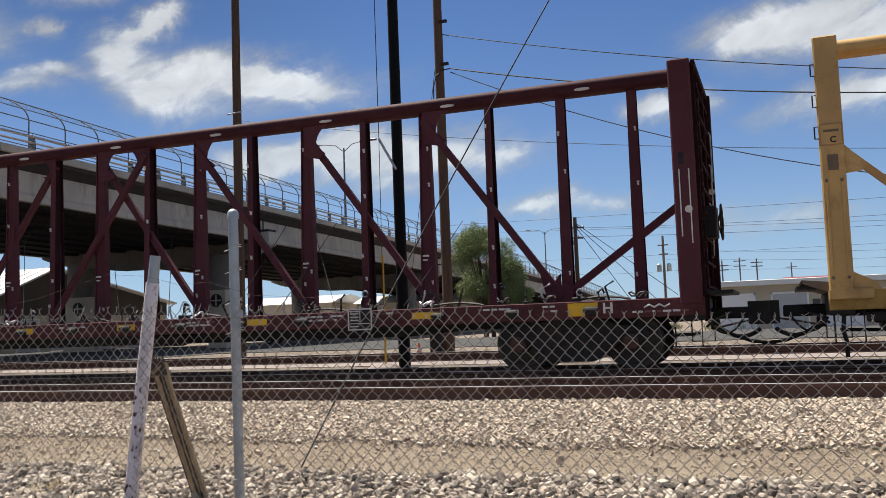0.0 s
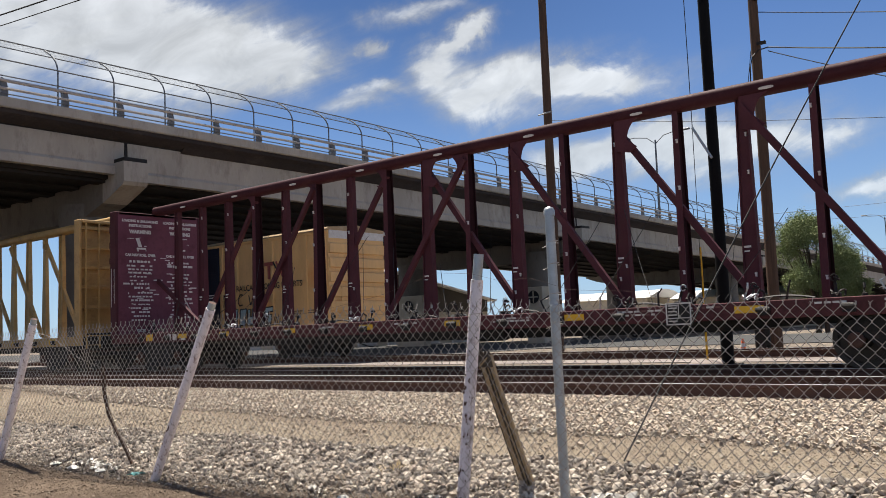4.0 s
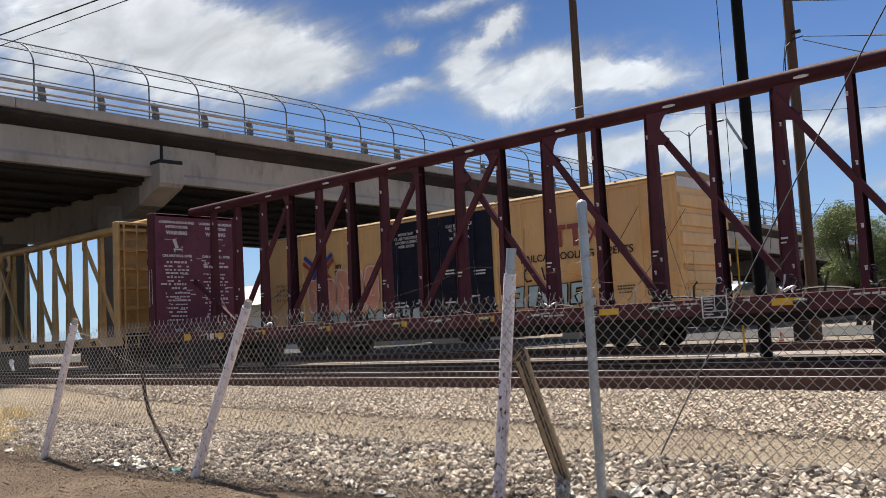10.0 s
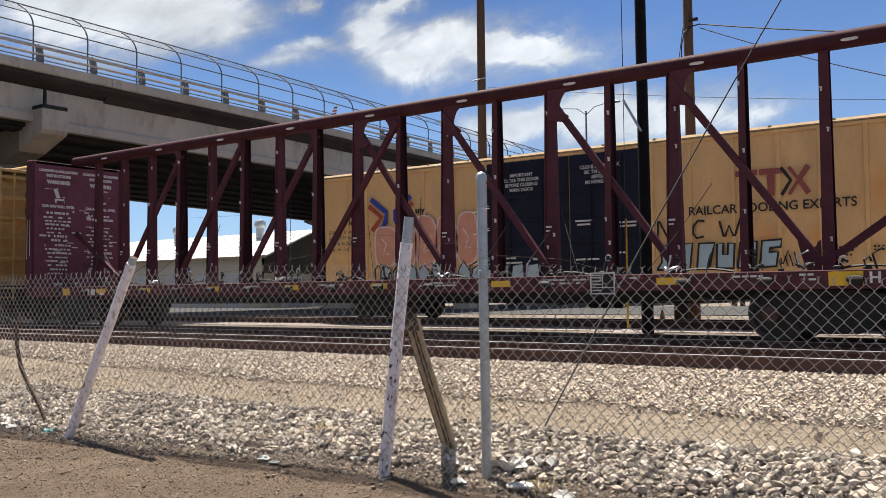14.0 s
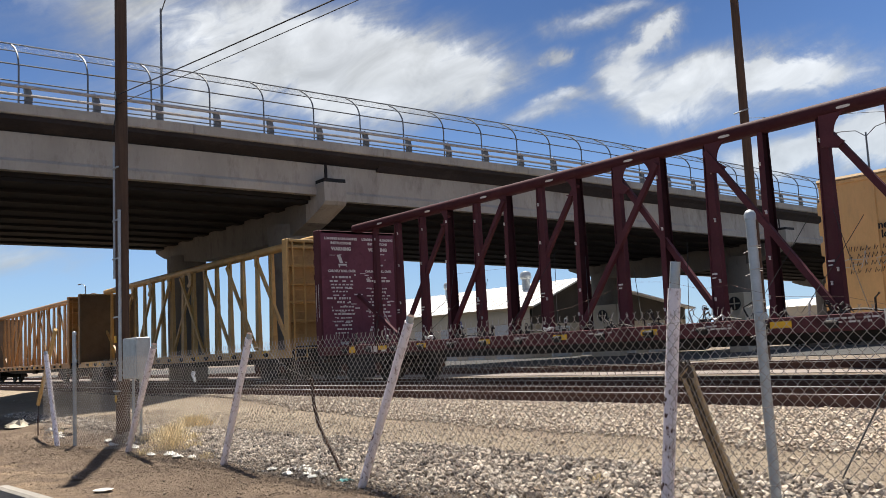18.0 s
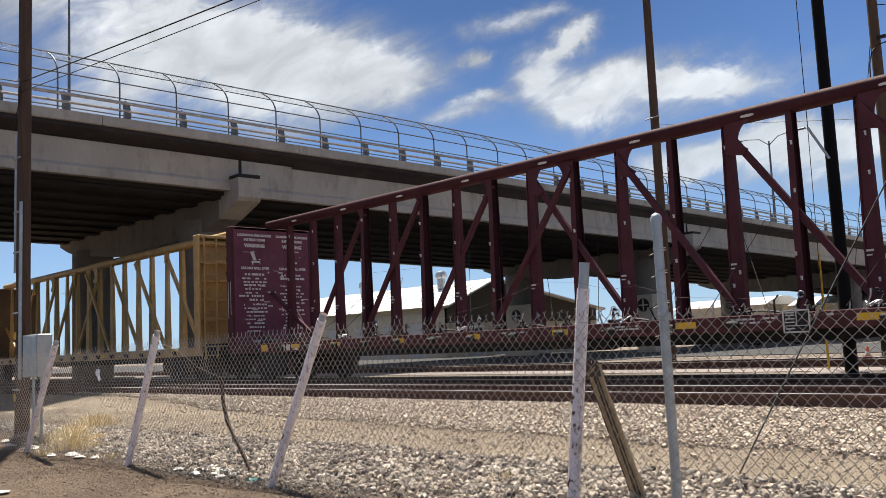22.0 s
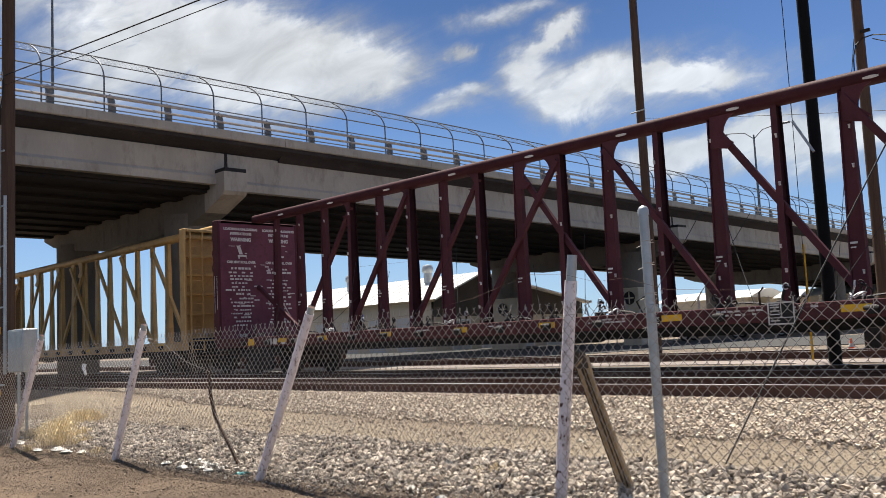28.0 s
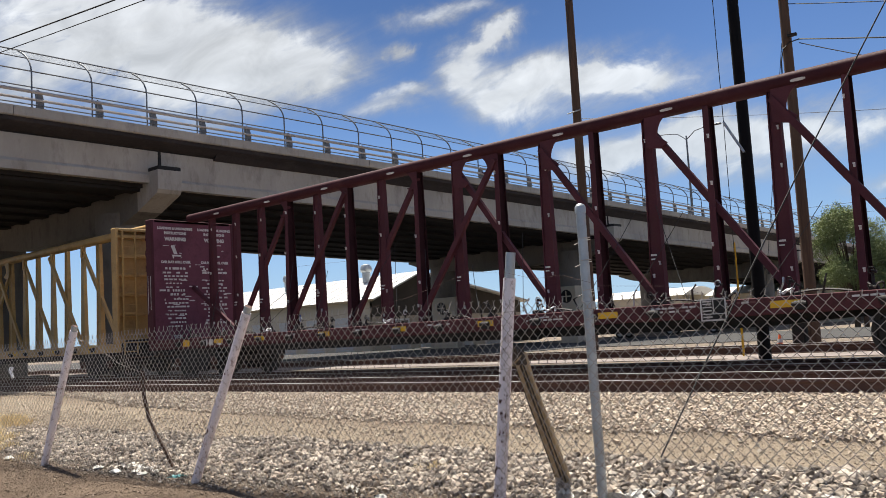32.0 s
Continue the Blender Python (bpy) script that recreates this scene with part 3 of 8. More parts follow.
def ground_z(y):
    for (y0, z0), (y1, z1) in zip(PROFILE, PROFILE[1:]):
        if y0 <= y <= y1:
            return z0 + (z1 - z0) * (y - y0) / (y1 - y0)
    return 0.0


def relief(x, y):
    """Small humps of the near ground."""
    if not (-41 < x < 11 and 3.0 < y < 10.4):
        return 0.0
    p = Vector((x, y, 0))
    amp = float(np.interp(y, [3.0, 3.6, 5.0, 5.8, 7.0, 7.6, 9.8, 10.4], [0, 0.045, 0.05, 0.03, 0.03, 0.02, 0.02, 0.0]))
    return amp * (noise.noise(p * 0.8) + 0.4 * noise.noise(p * 3.1))


def build_ground():
    xs = np.concatenate([[-4000, -1500, -500, -200, -100, -70, -50], np.arange(-40, 10.01, 0.2), [14, 25, 60, 150, 500, 1500, 4000]])
    ys = np.concatenate([[-600, -150, -40, -12, -3], np.arange(0, 11.01, 0.12), [11.4, 12, 12.7, 13.4, 14.2, 15, 16, 17, 18, 19, 20, 22, 24, 26, 28, 32, 40, 55, 80, 120, 200, 400, 900, 2200, 5000]])
    v = []
    for y in ys:
        base = ground_z(float(y))
        for x in xs:
            z = base + relief(float(x), float(y))
            v.append((float(x), float(y), z))
    n = len(xs)
    f = [(j * n + i, j * n + i + 1, (j + 1) * n + i + 1, (j + 1) * n + i) for j in range(len(ys) - 1) for i in range(n - 1)]
    me = bpy.data.meshes.new("ground")
    me.from_pydata(v, [], f)
    me.materials.append(GROUND)
    me.polygons.foreach_set("use_smooth", [True] * len(f))
    tagged(new("ground", me), "brown bare earth, dusty track and ballast of a rail yard", "ground", kind="structure")


build_ground()


def stones(name, label, count, xr, yr, size, material, seed, sink=0.25, clump=None, flat_=0.85, kind="cube"):
    """Loose crushed stone, too many to count."""
    rs = np.random.RandomState(seed)
    if kind == "ico":
        g = 1.618
        cube = np.array([(-1, g, 0), (1, g, 0), (-1, -g, 0), (1, -g, 0), (0, -1, g), (0, 1, g), (0, -1, -g), (0, 1, -g), (g, 0, -1), (g, 0, 1), (-g, 0, -1), (-g, 0, 1)]) / 1.75
        tri = np.array([(0, 11, 5), (0, 5, 1), (0, 1, 7), (0, 7, 10), (0, 10, 11), (1, 5, 9), (5, 11, 4), (11, 10, 2), (10, 7, 6), (7, 1, 8), (3, 9, 4), (3, 4, 2), (3, 2, 6), (3, 6, 8), (3, 8, 9), (4, 9, 5), (2, 4, 11), (6, 2, 10), (8, 6, 7), (9, 8, 1)])
    elif kind == "octa":
        cube = np.array([(1, 0, 0), (-1, 0, 0), (0, 1, 0), (0, -1, 0), (0, 0, 1), (0, 0, -1)]) * 1.15
        tri = np.array([(0, 2, 4), (2, 1, 4), (1, 3, 4), (3, 0, 4), (2, 0, 5), (1, 2, 5), (3, 1, 5), (0, 3, 5)])
    else:
        cube = np.array([(x, y, z) for z in (-1, 1) for y in (-1, 1) for x in (-1, 1)]) * 0.72
        tri = np.array([(0, 2, 3), (0, 3, 1), (4, 5, 7), (4, 7, 6), (0, 1, 5), (0, 5, 4), (2, 6, 7), (2, 7, 3), (0, 4, 6), (0, 6, 2), (1, 3, 7), (1, 7, 5)])
    nv, nt = len(cube), len(tri)
    x = rs.uniform(*xr, count)
    y = rs.uniform(*yr, count)
    s = size * np.exp(np.clip(rs.normal(0, 0.42, count), -1.0, 0.62)) * 0.5
    z = np.interp(y, [p[0] for p in PROFILE], [p[1] for p in PROFILE]) + s * (0.75 - sink) + rs.uniform(0, 0.012, count)
    if clump:
        edge = clump(x, y)
        keep = rs.uniform(0, 1, count) < edge
        x, y, s, z = x[keep], y[keep], s[keep], z[keep]
    z = z + np.array([relief(a, b) for a, b in zip(x.tolist(), y.tolist())])
    k = len(x)
    q = rs.normal(size=(k, 4))
    q /= np.linalg.norm(q, axis=1)[:, None]
    a, b, c, d = q.T
    R = np.stack([np.stack([1 - 2 * (c * c + d * d), 2 * (b * c - a * d), 2 * (b * d + a * c)], 1),
                  np.stack([2 * (b * c + a * d), 1 - 2 * (b * b + d * d), 2 * (c * d - a * b)], 1),
                  np.stack([2 * (b * d - a * c), 2 * (c * d + a * b), 1 - 2 * (b * b + c * c)], 1)], 1)
    form = (cube[None] * rs.uniform(0.75, 1.2, (k, nv, 1)) + rs.uniform(-0.17, 0.17, (k, nv, 3))) * np.stack([np.ones(k), rs.uniform(0.6, 1, k), rs.uniform(0.45, 0.8, k)], 1)[:, None]
    v = np.einsum("kij,knj->kni", R, form) * s[:, None, None]
    v[:, :, 2] *= flat_
    v += np.stack([x, y, z], 1)[:, None]
    f = (tri[None] + (np.arange(k) * nv)[:, None, None]).reshape(-1)
    me = bpy.data.meshes.new(name)
    me.vertices.add(k * nv)
    me.vertices.foreach_set("co", v.reshape(-1))
    me.loops.add(k * nt * 3)
    me.loops.foreach_set("vertex_index", f)
    me.polygons.add(k * nt)
    me.polygons.foreach_set("loop_start", np.arange(k * nt) * 3)
    me.polygons.foreach_set("use_smooth", [False] * (k * nt))
    me.update()
    me.validate()
    me.materials.append(material)
    tagged(new(name, me), label, "gravel", kind="stuff")


stones("grey_gravel", "loose grey crushed stone along the fence foot", 62000, (-30, 2.6), (5.2, 7.6), 0.053, STONEG, 3, kind="ico",
       clump=lambda x, y: np.clip((y - np.interp(x, [-20, -17.4, -13.6, -10, -7, -3.4, 2], [6.1, 5.9, 5.6, 5.5, 5.55, 5.85, 6.0])) / 0.25, 0, 1) * np.clip((np.interp(x, [-20, -14, -9, 0], [6.75, 7.0, 7.2, 7.25]) - y) / 0.22, 0, 1))
SHOULDER = lambda x, y: np.clip((y - np.interp(x, [-30, -24, -17, -12, -6, -2, 2], [10.8, 10.4, 9.2, 8.8, 8.55, 8.45, 8.6])) / 0.4, 0.012, 1)
stones("pale_ballast", "pale sunlit ballast stone on the track shoulder", 86000, (-15, 2.8), (7.7, 10.86), 0.038, STONEW, 4, clump=SHOULDER)
stones("pale_ballast", "pale sunlit ballast stone on the track shoulder", 36000, (-40, -15), (8.6, 10.86), 0.05, STONEW, 14, clump=lambda x, y: SHOULDER(x, y) * np.clip((x + 42) / 10, 0, 1), kind="octa")
stones("scattered_stones", "fine grit and pebbles on the dusty track", 26000, (-24, 2.6), (6.9, 8.8), 0.0135, STONEW, 5, 0.45, kind="octa")
stones("fine_gravel", "fine dark chippings among the crushed stone", 42000, (-24, 2.6), (5.2, 7.3), 0.022, STONEG, 7, kind="octa",
       clump=lambda x, y: np.clip((y - np.interp(x, [-20, -13.6, -10, -7, -3.4, 2], [5.9, 5.35, 5.25, 5.25, 5.5, 5.7])) / 0.2, 0.0, 1) * np.clip((7.1 - y) / 0.4 + 0.25, 0.25, 1))
stones("earth_crumbs", "crumbly brown grit and clods on the bare earth", 80000, (-20, 1), (2.6, 6.0), 0.0125, CLOD, 8, 0.5, lambda x, y: np.clip((y - 2.4) / 2.6, 0.25, 1), 0.6, "octa")
stones("earth_lumps", "small stones and clods on the bare earth", 3400, (-24, 1), (2.7, 5.8), 0.028, CLOD, 10, 0.6, lambda x, y: np.clip((y - 2.6) / 2.6, 0.15, 1), 0.55, "ico")
stones("track_pebbles", "pale pebbles strewn over the dusty track", 1100, (-30, 2.6), (7.0, 8.6), 0.03, STONEW, 9)
stones("far_ballast", "brown track ballast between the rails", 10000, (-34, 3), (11.1, 16.8), 0.055, STONEW, 6)


# ---- parking edge ----
def parking():
    s = Shape()
    s.prism([(-40, -0.25), (2.25, -0.25), (2.25, 0.012), (-40, 0.012)], 0, -60, 30)
    solo("parking_lot", s, ASPH, "worn grey asphalt of the parking lot", "asphalt", kind="structure")
    m = Shape()
    m.box(-13.2, -13.1, -3.0, 2.0, 0.013, 0.0165)
    m.box(-10.5, -10.4, -3.0, 1.9, 0.013, 0.0165)
    solo("parking_line", m, WHITE, "faded white parking line on asphalt", "marking", kind="structure")
    for x0, x1, y in ((-11.95, -8.6, 2.45), (-7.62, -4.2, 2.45), (-16.2, -12.4, 2.2)):
        k = Shape()
        k.prism([(-0.1, 0.0), (0.1, 0.0), (0.085, 0.12), (0.05, 0.145), (-0.05, 0.145), (-0.085, 0.12)], 0, x0, x1)
        k.v = [(x, p + y + 0.055 * (x - x0), z) for x, p, z in k.v]
        solo("wheel_stop", k, KERB, "pale concrete wheel stop at the lot's edge", "kerb", "wheel stops at the lot's edge")


parking()


# ---- tracks ----
def rail_profile():
    w, h, b = 0.036, 0.186, 0.076
    half = [(b, 0.0), (b, 0.012), (0.012, 0.03), (0.009, 0.13), (w, 0.148), (w, 0.176), (w * 0.75, h)]
    return half + [(-y, z) for y, z in reversed(half)]


def track(cy, x0, x1, near, shiny=True):
    t = thing("railway_track", pose(0, cy, RAIL - 0.186), "rusty steel rails on old wooden ties in ballast", "track", "parallel yard tracks", "structure")
    for side in (-0.7525, 0.7525):
        s = Shape().prism([(y + side, z) for y, z in rail_profile()], 0, x0, x1)
        r = part("rail", s, RAILRUST, t)
        h = Shape().box(x0, x1, side - 0.033, side + 0.033, 0.1862, 0.1885)
        part("rail_head", h, RAILTOP, r, "bright worn running surface")
    tie = Shape().box(-0.115, 0.115, -1.3, 1.3, -0.17, 0.004, 0.012).mesh("tie", TIE)
    plate = Shape().box(-0.09, 0.09, -0.93, -0.58, 0.004, 0.016).box(-0.09, 0.09, 0.58, 0.93, 0.004, 0.016).mesh("tie_plate", RAILRUST)
    rs = random.Random(int(cy * 10))
    n = int((near[1] - near[0]) / 0.54)
    for i in range(n):
        ob = part("tie", tie, TIE, t)
        ob.matrix_basis = pose(near[0] + i * 0.54 + rs.uniform(-0.03, 0.03), rs.uniform(-0.04, 0.04), rs.uniform(-0.012, 0), 0, 0, rs.uniform(-1.2, 1.2))
        part("tie_plate", plate, RAILRUST, ob)
    return t


TRACK_A, TRACK_B, TRACK_C, TRACK_D = 11.67, 15.06, 19.4, 23.75
track(TRACK_A, -260, 160, (-36, 4))
track(TRACK_B, -260, 160, (-34, 5))
track(TRACK_D, -260, 160, (-30, 4))


# ---- road bridge over the tracks ----
BX, BW = -30.0, 18.6        # near face, width
DECK = [(-60, 9.6), (-20, 9.85), (6, 9.88), (12, 9.87), (18.4, 9.8), (24, 9.75), (30, 9.69), (52, 9.26), (76, 8.74), (100, 8.05), (127, 7.2), (155, 5.7), (183, 4.2), (220, 2.0), (250, 0.8)]
PIERS = [-13.0, 18.02, 49.7, 80.0, 110.0, 140.0]


def deck_z(y):
    return float(np.interp(y, [p[0] for p in DECK], [p[1] for p in DECK]))


def along(s, prof, ys, shift=0.0):
    """Sweeps a closed outline (x, height below the parapet's top) along the bridge."""
    n, k0 = len(prof), len(s.v)
    for y in ys:
        z = deck_z(y)
        s.v += [(x, y, z + h) for x, h in prof]
    m = len(ys)
    for j in range(m - 1):
        for i in range(n):
            a, b = k0 + j * n + i, k0 + j * n + (i + 1) % n
            s.f.append((a, b, b + n, a + n))
    s.f.append(tuple(k0 + i for i in range(n)))
    s.f.append(tuple(k0 + (m - 1) * n + i for i in range(n))[::-1])
    return s


def bridge():
    b = thing("road_bridge", pose(0, 0, 0), "long grey concrete road bridge on column bents above the tracks", "bridge", kind="structure")
    ys = list(np.arange(-60, 250.1, 5.0))
    # slab, soffit and inner girders carry the underside's shade in their colour
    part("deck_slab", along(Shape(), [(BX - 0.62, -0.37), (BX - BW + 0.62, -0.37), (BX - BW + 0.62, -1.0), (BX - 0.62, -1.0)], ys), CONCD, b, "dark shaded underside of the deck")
    part("soffit", along(Shape(), [(BX - 1.0, -1.98), (BX - BW + 1.0, -1.98), (BX - BW + 1.0, -2.17), (BX - 1.0, -2.17)], ys), CONCD, b, "soffit between the girders, coloured near-black for shade")
    for x0, x1 in ((BX - 0.28, BX), (BX - BW, BX - BW + 0.28)):
        joints = [-60] + [y for y in np.arange(-44, 240, 8.05)] + [250]
        for a, c in zip(joints, joints[1:]):
            seg = [a + 0.012] + [y for y in ys if a + 0.1 < y < c - 0.1] + [c - 0.012]
            part("parapet", along(Shape(), [(x0, 0.0), (x1, 0.0), (x1, -0.31), (x1 - 0.04, -0.35), (x0, -0.35)], seg), CONC, b, "pale weathered concrete parapet")
    for a, c in zip(joints, joints[1:]):
        seg = [a] + [y for y in ys if a + 0.1 < y < c - 0.1] + [c]
        low = -0.75 if a < 17 else -0.88
        # slab edge colour holds both rust and the overhang's shadow
        part("slab_edge", along(Shape(), [(BX - 0.45, -0.355), (BX - 0.1, -0.355), (BX - 0.1, -0.5), (BX - 0.32, -0.64), (BX - 0.55, low), (BX - 0.6, low)], seg), SLABC, b, "rust-stained edge of the deck slab, darkened for overhang shade")
    # girders span by span
    ends = [-44.0] + PIERS + [170.0]
    for y0, y1 in zip(ends, ends[1:]):
        for i in range(9):
            xg = BX - 1.5 - i * (BW - 3.0) / 8
            prof = [(xg + 0.30, -0.83), (xg + 0.30, -1.0), (xg + 0.11, -1.12), (xg + 0.11, -1.85), (xg + 0.30, -2.03), (xg + 0.30, -2.28),
                    (xg - 0.30, -2.28), (xg - 0.30, -2.03), (xg - 0.11, -1.85), (xg - 0.11, -1.12), (xg - 0.30, -1.0), (xg - 0.30, -0.83)]
            seg = [y0 + 0.07] + [y for y in ys if y0 + 1 < y < y1 - 1] + [y1 - 0.07]
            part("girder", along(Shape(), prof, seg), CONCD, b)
            if i in (0, 8):
                q, o = (1, BX - 0.5) if i == 0 else (-1, BX - BW + 0.5)
                u = 0.1 if y0 < 17 else -0.07
                face = [(o - q * 0.1, -0.8), (o - q * 0.1, u - 1.74), (o, u - 1.86), (o, u - 2.15), (o - q * 0.3, u - 2.155), (o - q * 0.3, -0.8)]
                part("fascia_girder", along(Shape(), face, seg), CONC, b, "stained pale outer girder face")
    for y in PIERS:
        z = deck_z(y) - 1.62
        if z < 3:
            continue
        h = 0.5
        xa, xb = BX + 0.1, BX - BW - 0.1
        out = [(xa - 1.5, z), (xa - 1.5, z - 1.4), (xa - 3.2, z - 1.88), (xb + 7.0, z - 1.84), (xb + 3.4, z - 1.46), (xb + 1.8, z - 1.14), (xb + 0.6, z - 0.72), (xb + 0.6, z)]
        end = [(xa, z), (xa, z - 0.74), (xa - 0.12, z - 0.88), (xa - 1.5, z - 1.4), (xa - 1.5, z)]
        # one cap, two tones: body darkened for deck shade, outer end left pale
        for label, o, mt, hh in (("concrete pier cap, toned dark for shade", out, CAPC, h - 0.004), ("pale blunt end of the pier cap", end, CONC, h)):
            n = len(o)
            bent = Shape().add([(px, y - hh, pz) for px, pz in o] + [(px, y + hh, pz) for px, pz in o],
                               [tuple(range(n)), tuple(range(2 * n - 1, n - 1, -1))] + [(i, i + n, (i + 1) % n + n, (i + 1) % n) for i in range(n)])
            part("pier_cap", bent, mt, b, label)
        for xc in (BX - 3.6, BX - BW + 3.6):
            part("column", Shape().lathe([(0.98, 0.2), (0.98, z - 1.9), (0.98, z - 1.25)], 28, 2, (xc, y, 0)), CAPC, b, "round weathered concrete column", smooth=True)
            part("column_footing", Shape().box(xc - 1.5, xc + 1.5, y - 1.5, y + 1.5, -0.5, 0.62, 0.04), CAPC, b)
        for i in range(9):
            xg = BX - 1.5 - i * (BW - 3.0) / 8
            part("bearing", Shape().box(xg - 0.34, xg + (1.6 if i == 0 else 0.36), y - 0.48, y + 0.48, z - 0.005, z + 0.15, 0.02), DARKST, b, "black bearing pad")
            part("joint_gap", Shape().box(xg + 0.2, xg + (0.93 if i == 0 else 0.345), y - 0.05, y + 0.05, z + 0.13, z + 0.7), DARKST, b, "dark open joint")
    return b


bridge()


def bridge_fence():
    """Curved pedestrian fence and twin tube rail along the parapet."""
    t = thing("bridge_fence", pose(0, 0, 0), "grey steel pedestrian fence curving inward above the parapet", "fence", kind="structure")
    step = 2.13
    n = int((235 + 20) / step)
    bend = [(0.0, 0.0), (0.0, 0.7), (0.0, 1.25), (-0.05, 1.46), (-0.16, 1.66), (-0.31, 1.82), (-0.5, 1.98), (-0.75, 2.13), (-1.0, 2.26)]
    post = Shape().tube([(x, 0, z) for x, z in bend], 0.03, 6).mesh("fence_post", RAILGRAY, True)
    horn = [(-0.10, 0.0), (0.13, 0.0), (0.15, 0.14), (0.145, 0.32), (0.10, 0.5), (0.03, 0.62), (-0.07, 0.68), (-0.12, 0.64), (-0.1, 0.5), (-0.075, 0.3), (-0.08, 0.12)]
    stub = Shape().prism(horn, 0, -0.1, 0.05).mesh("rail_post", RAILGRAY)
    y0 = 10.87 - 15 * step
    ys = [y0 + i * step for i in range(n)]
    for y in ys:
        ob = part("fence_post", post, RAILGRAY, t)
        ob.matrix_basis = pose(BX - 0.09, y, deck_z(y) - 0.03)
        ob = part("rail_post", stub, RAILGRAY, t, "squat cast rail post")
        ob.matrix_basis = pose(BX - 0.16, y + 0.28, deck_z(y) - 0.005)
    for dx, dz, r, name, mt in ((-0.09, 0.12, 0.022, "fence_rail", RAILGRAY), (-0.1, 0.73, 0.022, "fence_rail", RAILGRAY), (-0.1, 1.28, 0.024, "fence_rail", RAILGRAY),
                                (-1.1, 2.27, 0.026, "fence_rail", RAILGRAY), (-0.42, 1.81, 0.02, "fence_rail", RAILGRAY), (-0.08, 0.30, 0.05, "tube_rail", TUBE), (-0.08, 0.57, 0.06, "tube_rail", TUBE)):
        part(name, Shape().tube([(BX + dx, y, deck_z(y) + dz) for y in np.arange(ys[0], ys[-1], 4)], r, 6), mt, t, "twin aluminium tube rail" if mt is TUBE else "", smooth=True)
    # fine mesh on the curved top only
    w = Shape()
    for k in range(7):
        a = (k + 0.5) / 7
        w.tube([(BX - 0.42 - 0.68 * a, y, deck_z(y) + 1.81 + 0.46 * a) for y in np.arange(ys[0], ys[-1], 8)], 0.003, 3)
    part("wire_mesh", w, RAILGRAY, t, "fine steel mesh")
    # far side rail
    f = thing("bridge_rail", pose(0, 0, 0), "grey tube rail on the bridge's far parapet", "rail", kind="structure")
    for dz in (0.25, 0.5):
        part("tube_rail", Shape().tube([(BX - BW + 0.14, y, deck_z(y) + dz) for y in np.arange(-20, 230, 6)], 0.05, 6), TUBE, f, smooth=True)


bridge_fence()


def street_lamp(x, y, z0, z1, arms):
    t = thing("street_lamp", pose(x, y, z0), "tall slender grey steel street lamp on the bridge", "street lamp", "street lamps along the bridge")
    h = z1 - z0
    part("pole", Shape().tube([(0, 0, 0), (0, 0, h * 0.5), (0, 0, h)], 0.11, 8, 0.06), RAILGRAY, t, smooth=True)
    part("base_plate", Shape().box(-0.2, 0.2, -0.2, 0.2, -0.01, 0.05, 0.01), RAILGRAY, t)
    for s in arms:
        a = part("arm", Shape().tube([(0, 0, h - 0.3), (s * 0.7, 0, h + 0.25), (s * 1.7, 0, h + 0.42), (s * 2.2, 0, h + 0.42)], 0.035, 6), RAILGRAY, t, smooth=True)
        part("lamp_head", Shape().box(s * 2.45 - 0.36, s * 2.45 + 0.36, -0.14, 0.14, h + 0.34, h + 0.48, 0.05), RAILGRAY, a)


street_lamp(BX - BW + 0.2, 18.1, deck_z(18) + 0.02, 21.5, (1,))
street_lamp(BX - 0.9, 62.1, deck_z(62) - 0.6, 15.3, (-1, 1))
street_lamp(-113.0, 32.5, ground_z(32), 11.3, (-1,))
street_lamp(BX - 0.9, 125.2, deck_z(125) - 0.6, 14.0, (-1, 1))


# ---- rail cars ----
WHEEL_R = 0.43


def wheel_mesh():
    r = WHEEL_R
    s = Shape()
    for side in (-1, 1):
        p = [(0.06, 0.09), (0.13, 0.085), (0.15, 0.03), (r - 0.09, 0.01), (r - 0.075, 0.05), (r, 0.055), (r, -0.045), (r + 0.028, -0.06), (r + 0.028, -0.085), (r - 0.08, -0.085), (r - 0.09, -0.03), (0.15, -0.02), (0.1, -0.09)]
        s.lathe([(a, side * (0.75 + b)) for a, b in p], 28, 1)
    s.tube([(0, -0.78, 0), (0, 0.78, 0)], 0.085, 10)
    s.tube([(0, -1.06, 0), (0, 1.06, 0)], 0.07, 10)
    return s.mesh("wheelset", WHEEL, True)


def sideframe_mesh():
    s = Shape()
    out = [(-1.16, 0.5), (-1.16, 0.62), (-0.86, 0.66), (-0.42, 0.78), (0.42, 0.78), (0.86, 0.66), (1.16, 0.62), (1.16, 0.5), (1.02, 0.44), (0.74, 0.46), (0.46, 0.2), (0.3, 0.14), (-0.3, 0.14), (-0.46, 0.2), (-0.74, 0.46), (-1.02, 0.44)]
    s.add([(x, -0.09, z) for x, z in out] + [(x, 0.09, z) for x, z in out], [tuple(range(16)), tuple(range(31, 15, -1))] + [(i, i + 16, (i + 1) % 16 + 16, (i + 1) % 16) for i in range(16)])
    return s.mesh("side_frame", DARKST)


def spring_mesh():
    s = Shape()
    for dx in (-0.16, 0.0, 0.16):
        s.tube([(dx + 0.06 * math.cos(a), 0.06 * math.sin(a), 0.2 + a * 0.0095) for a in np.linspace(0, 26, 40)], 0.017, 4)
    return s.mesh("spring", RAILRUST)


def cap_mesh():
    return Shape().lathe([(0.12, -0.06), (0.12, 0.03), (0.08, 0.06)], 12, 1).mesh("bearing_cap", RAILRUST, True)


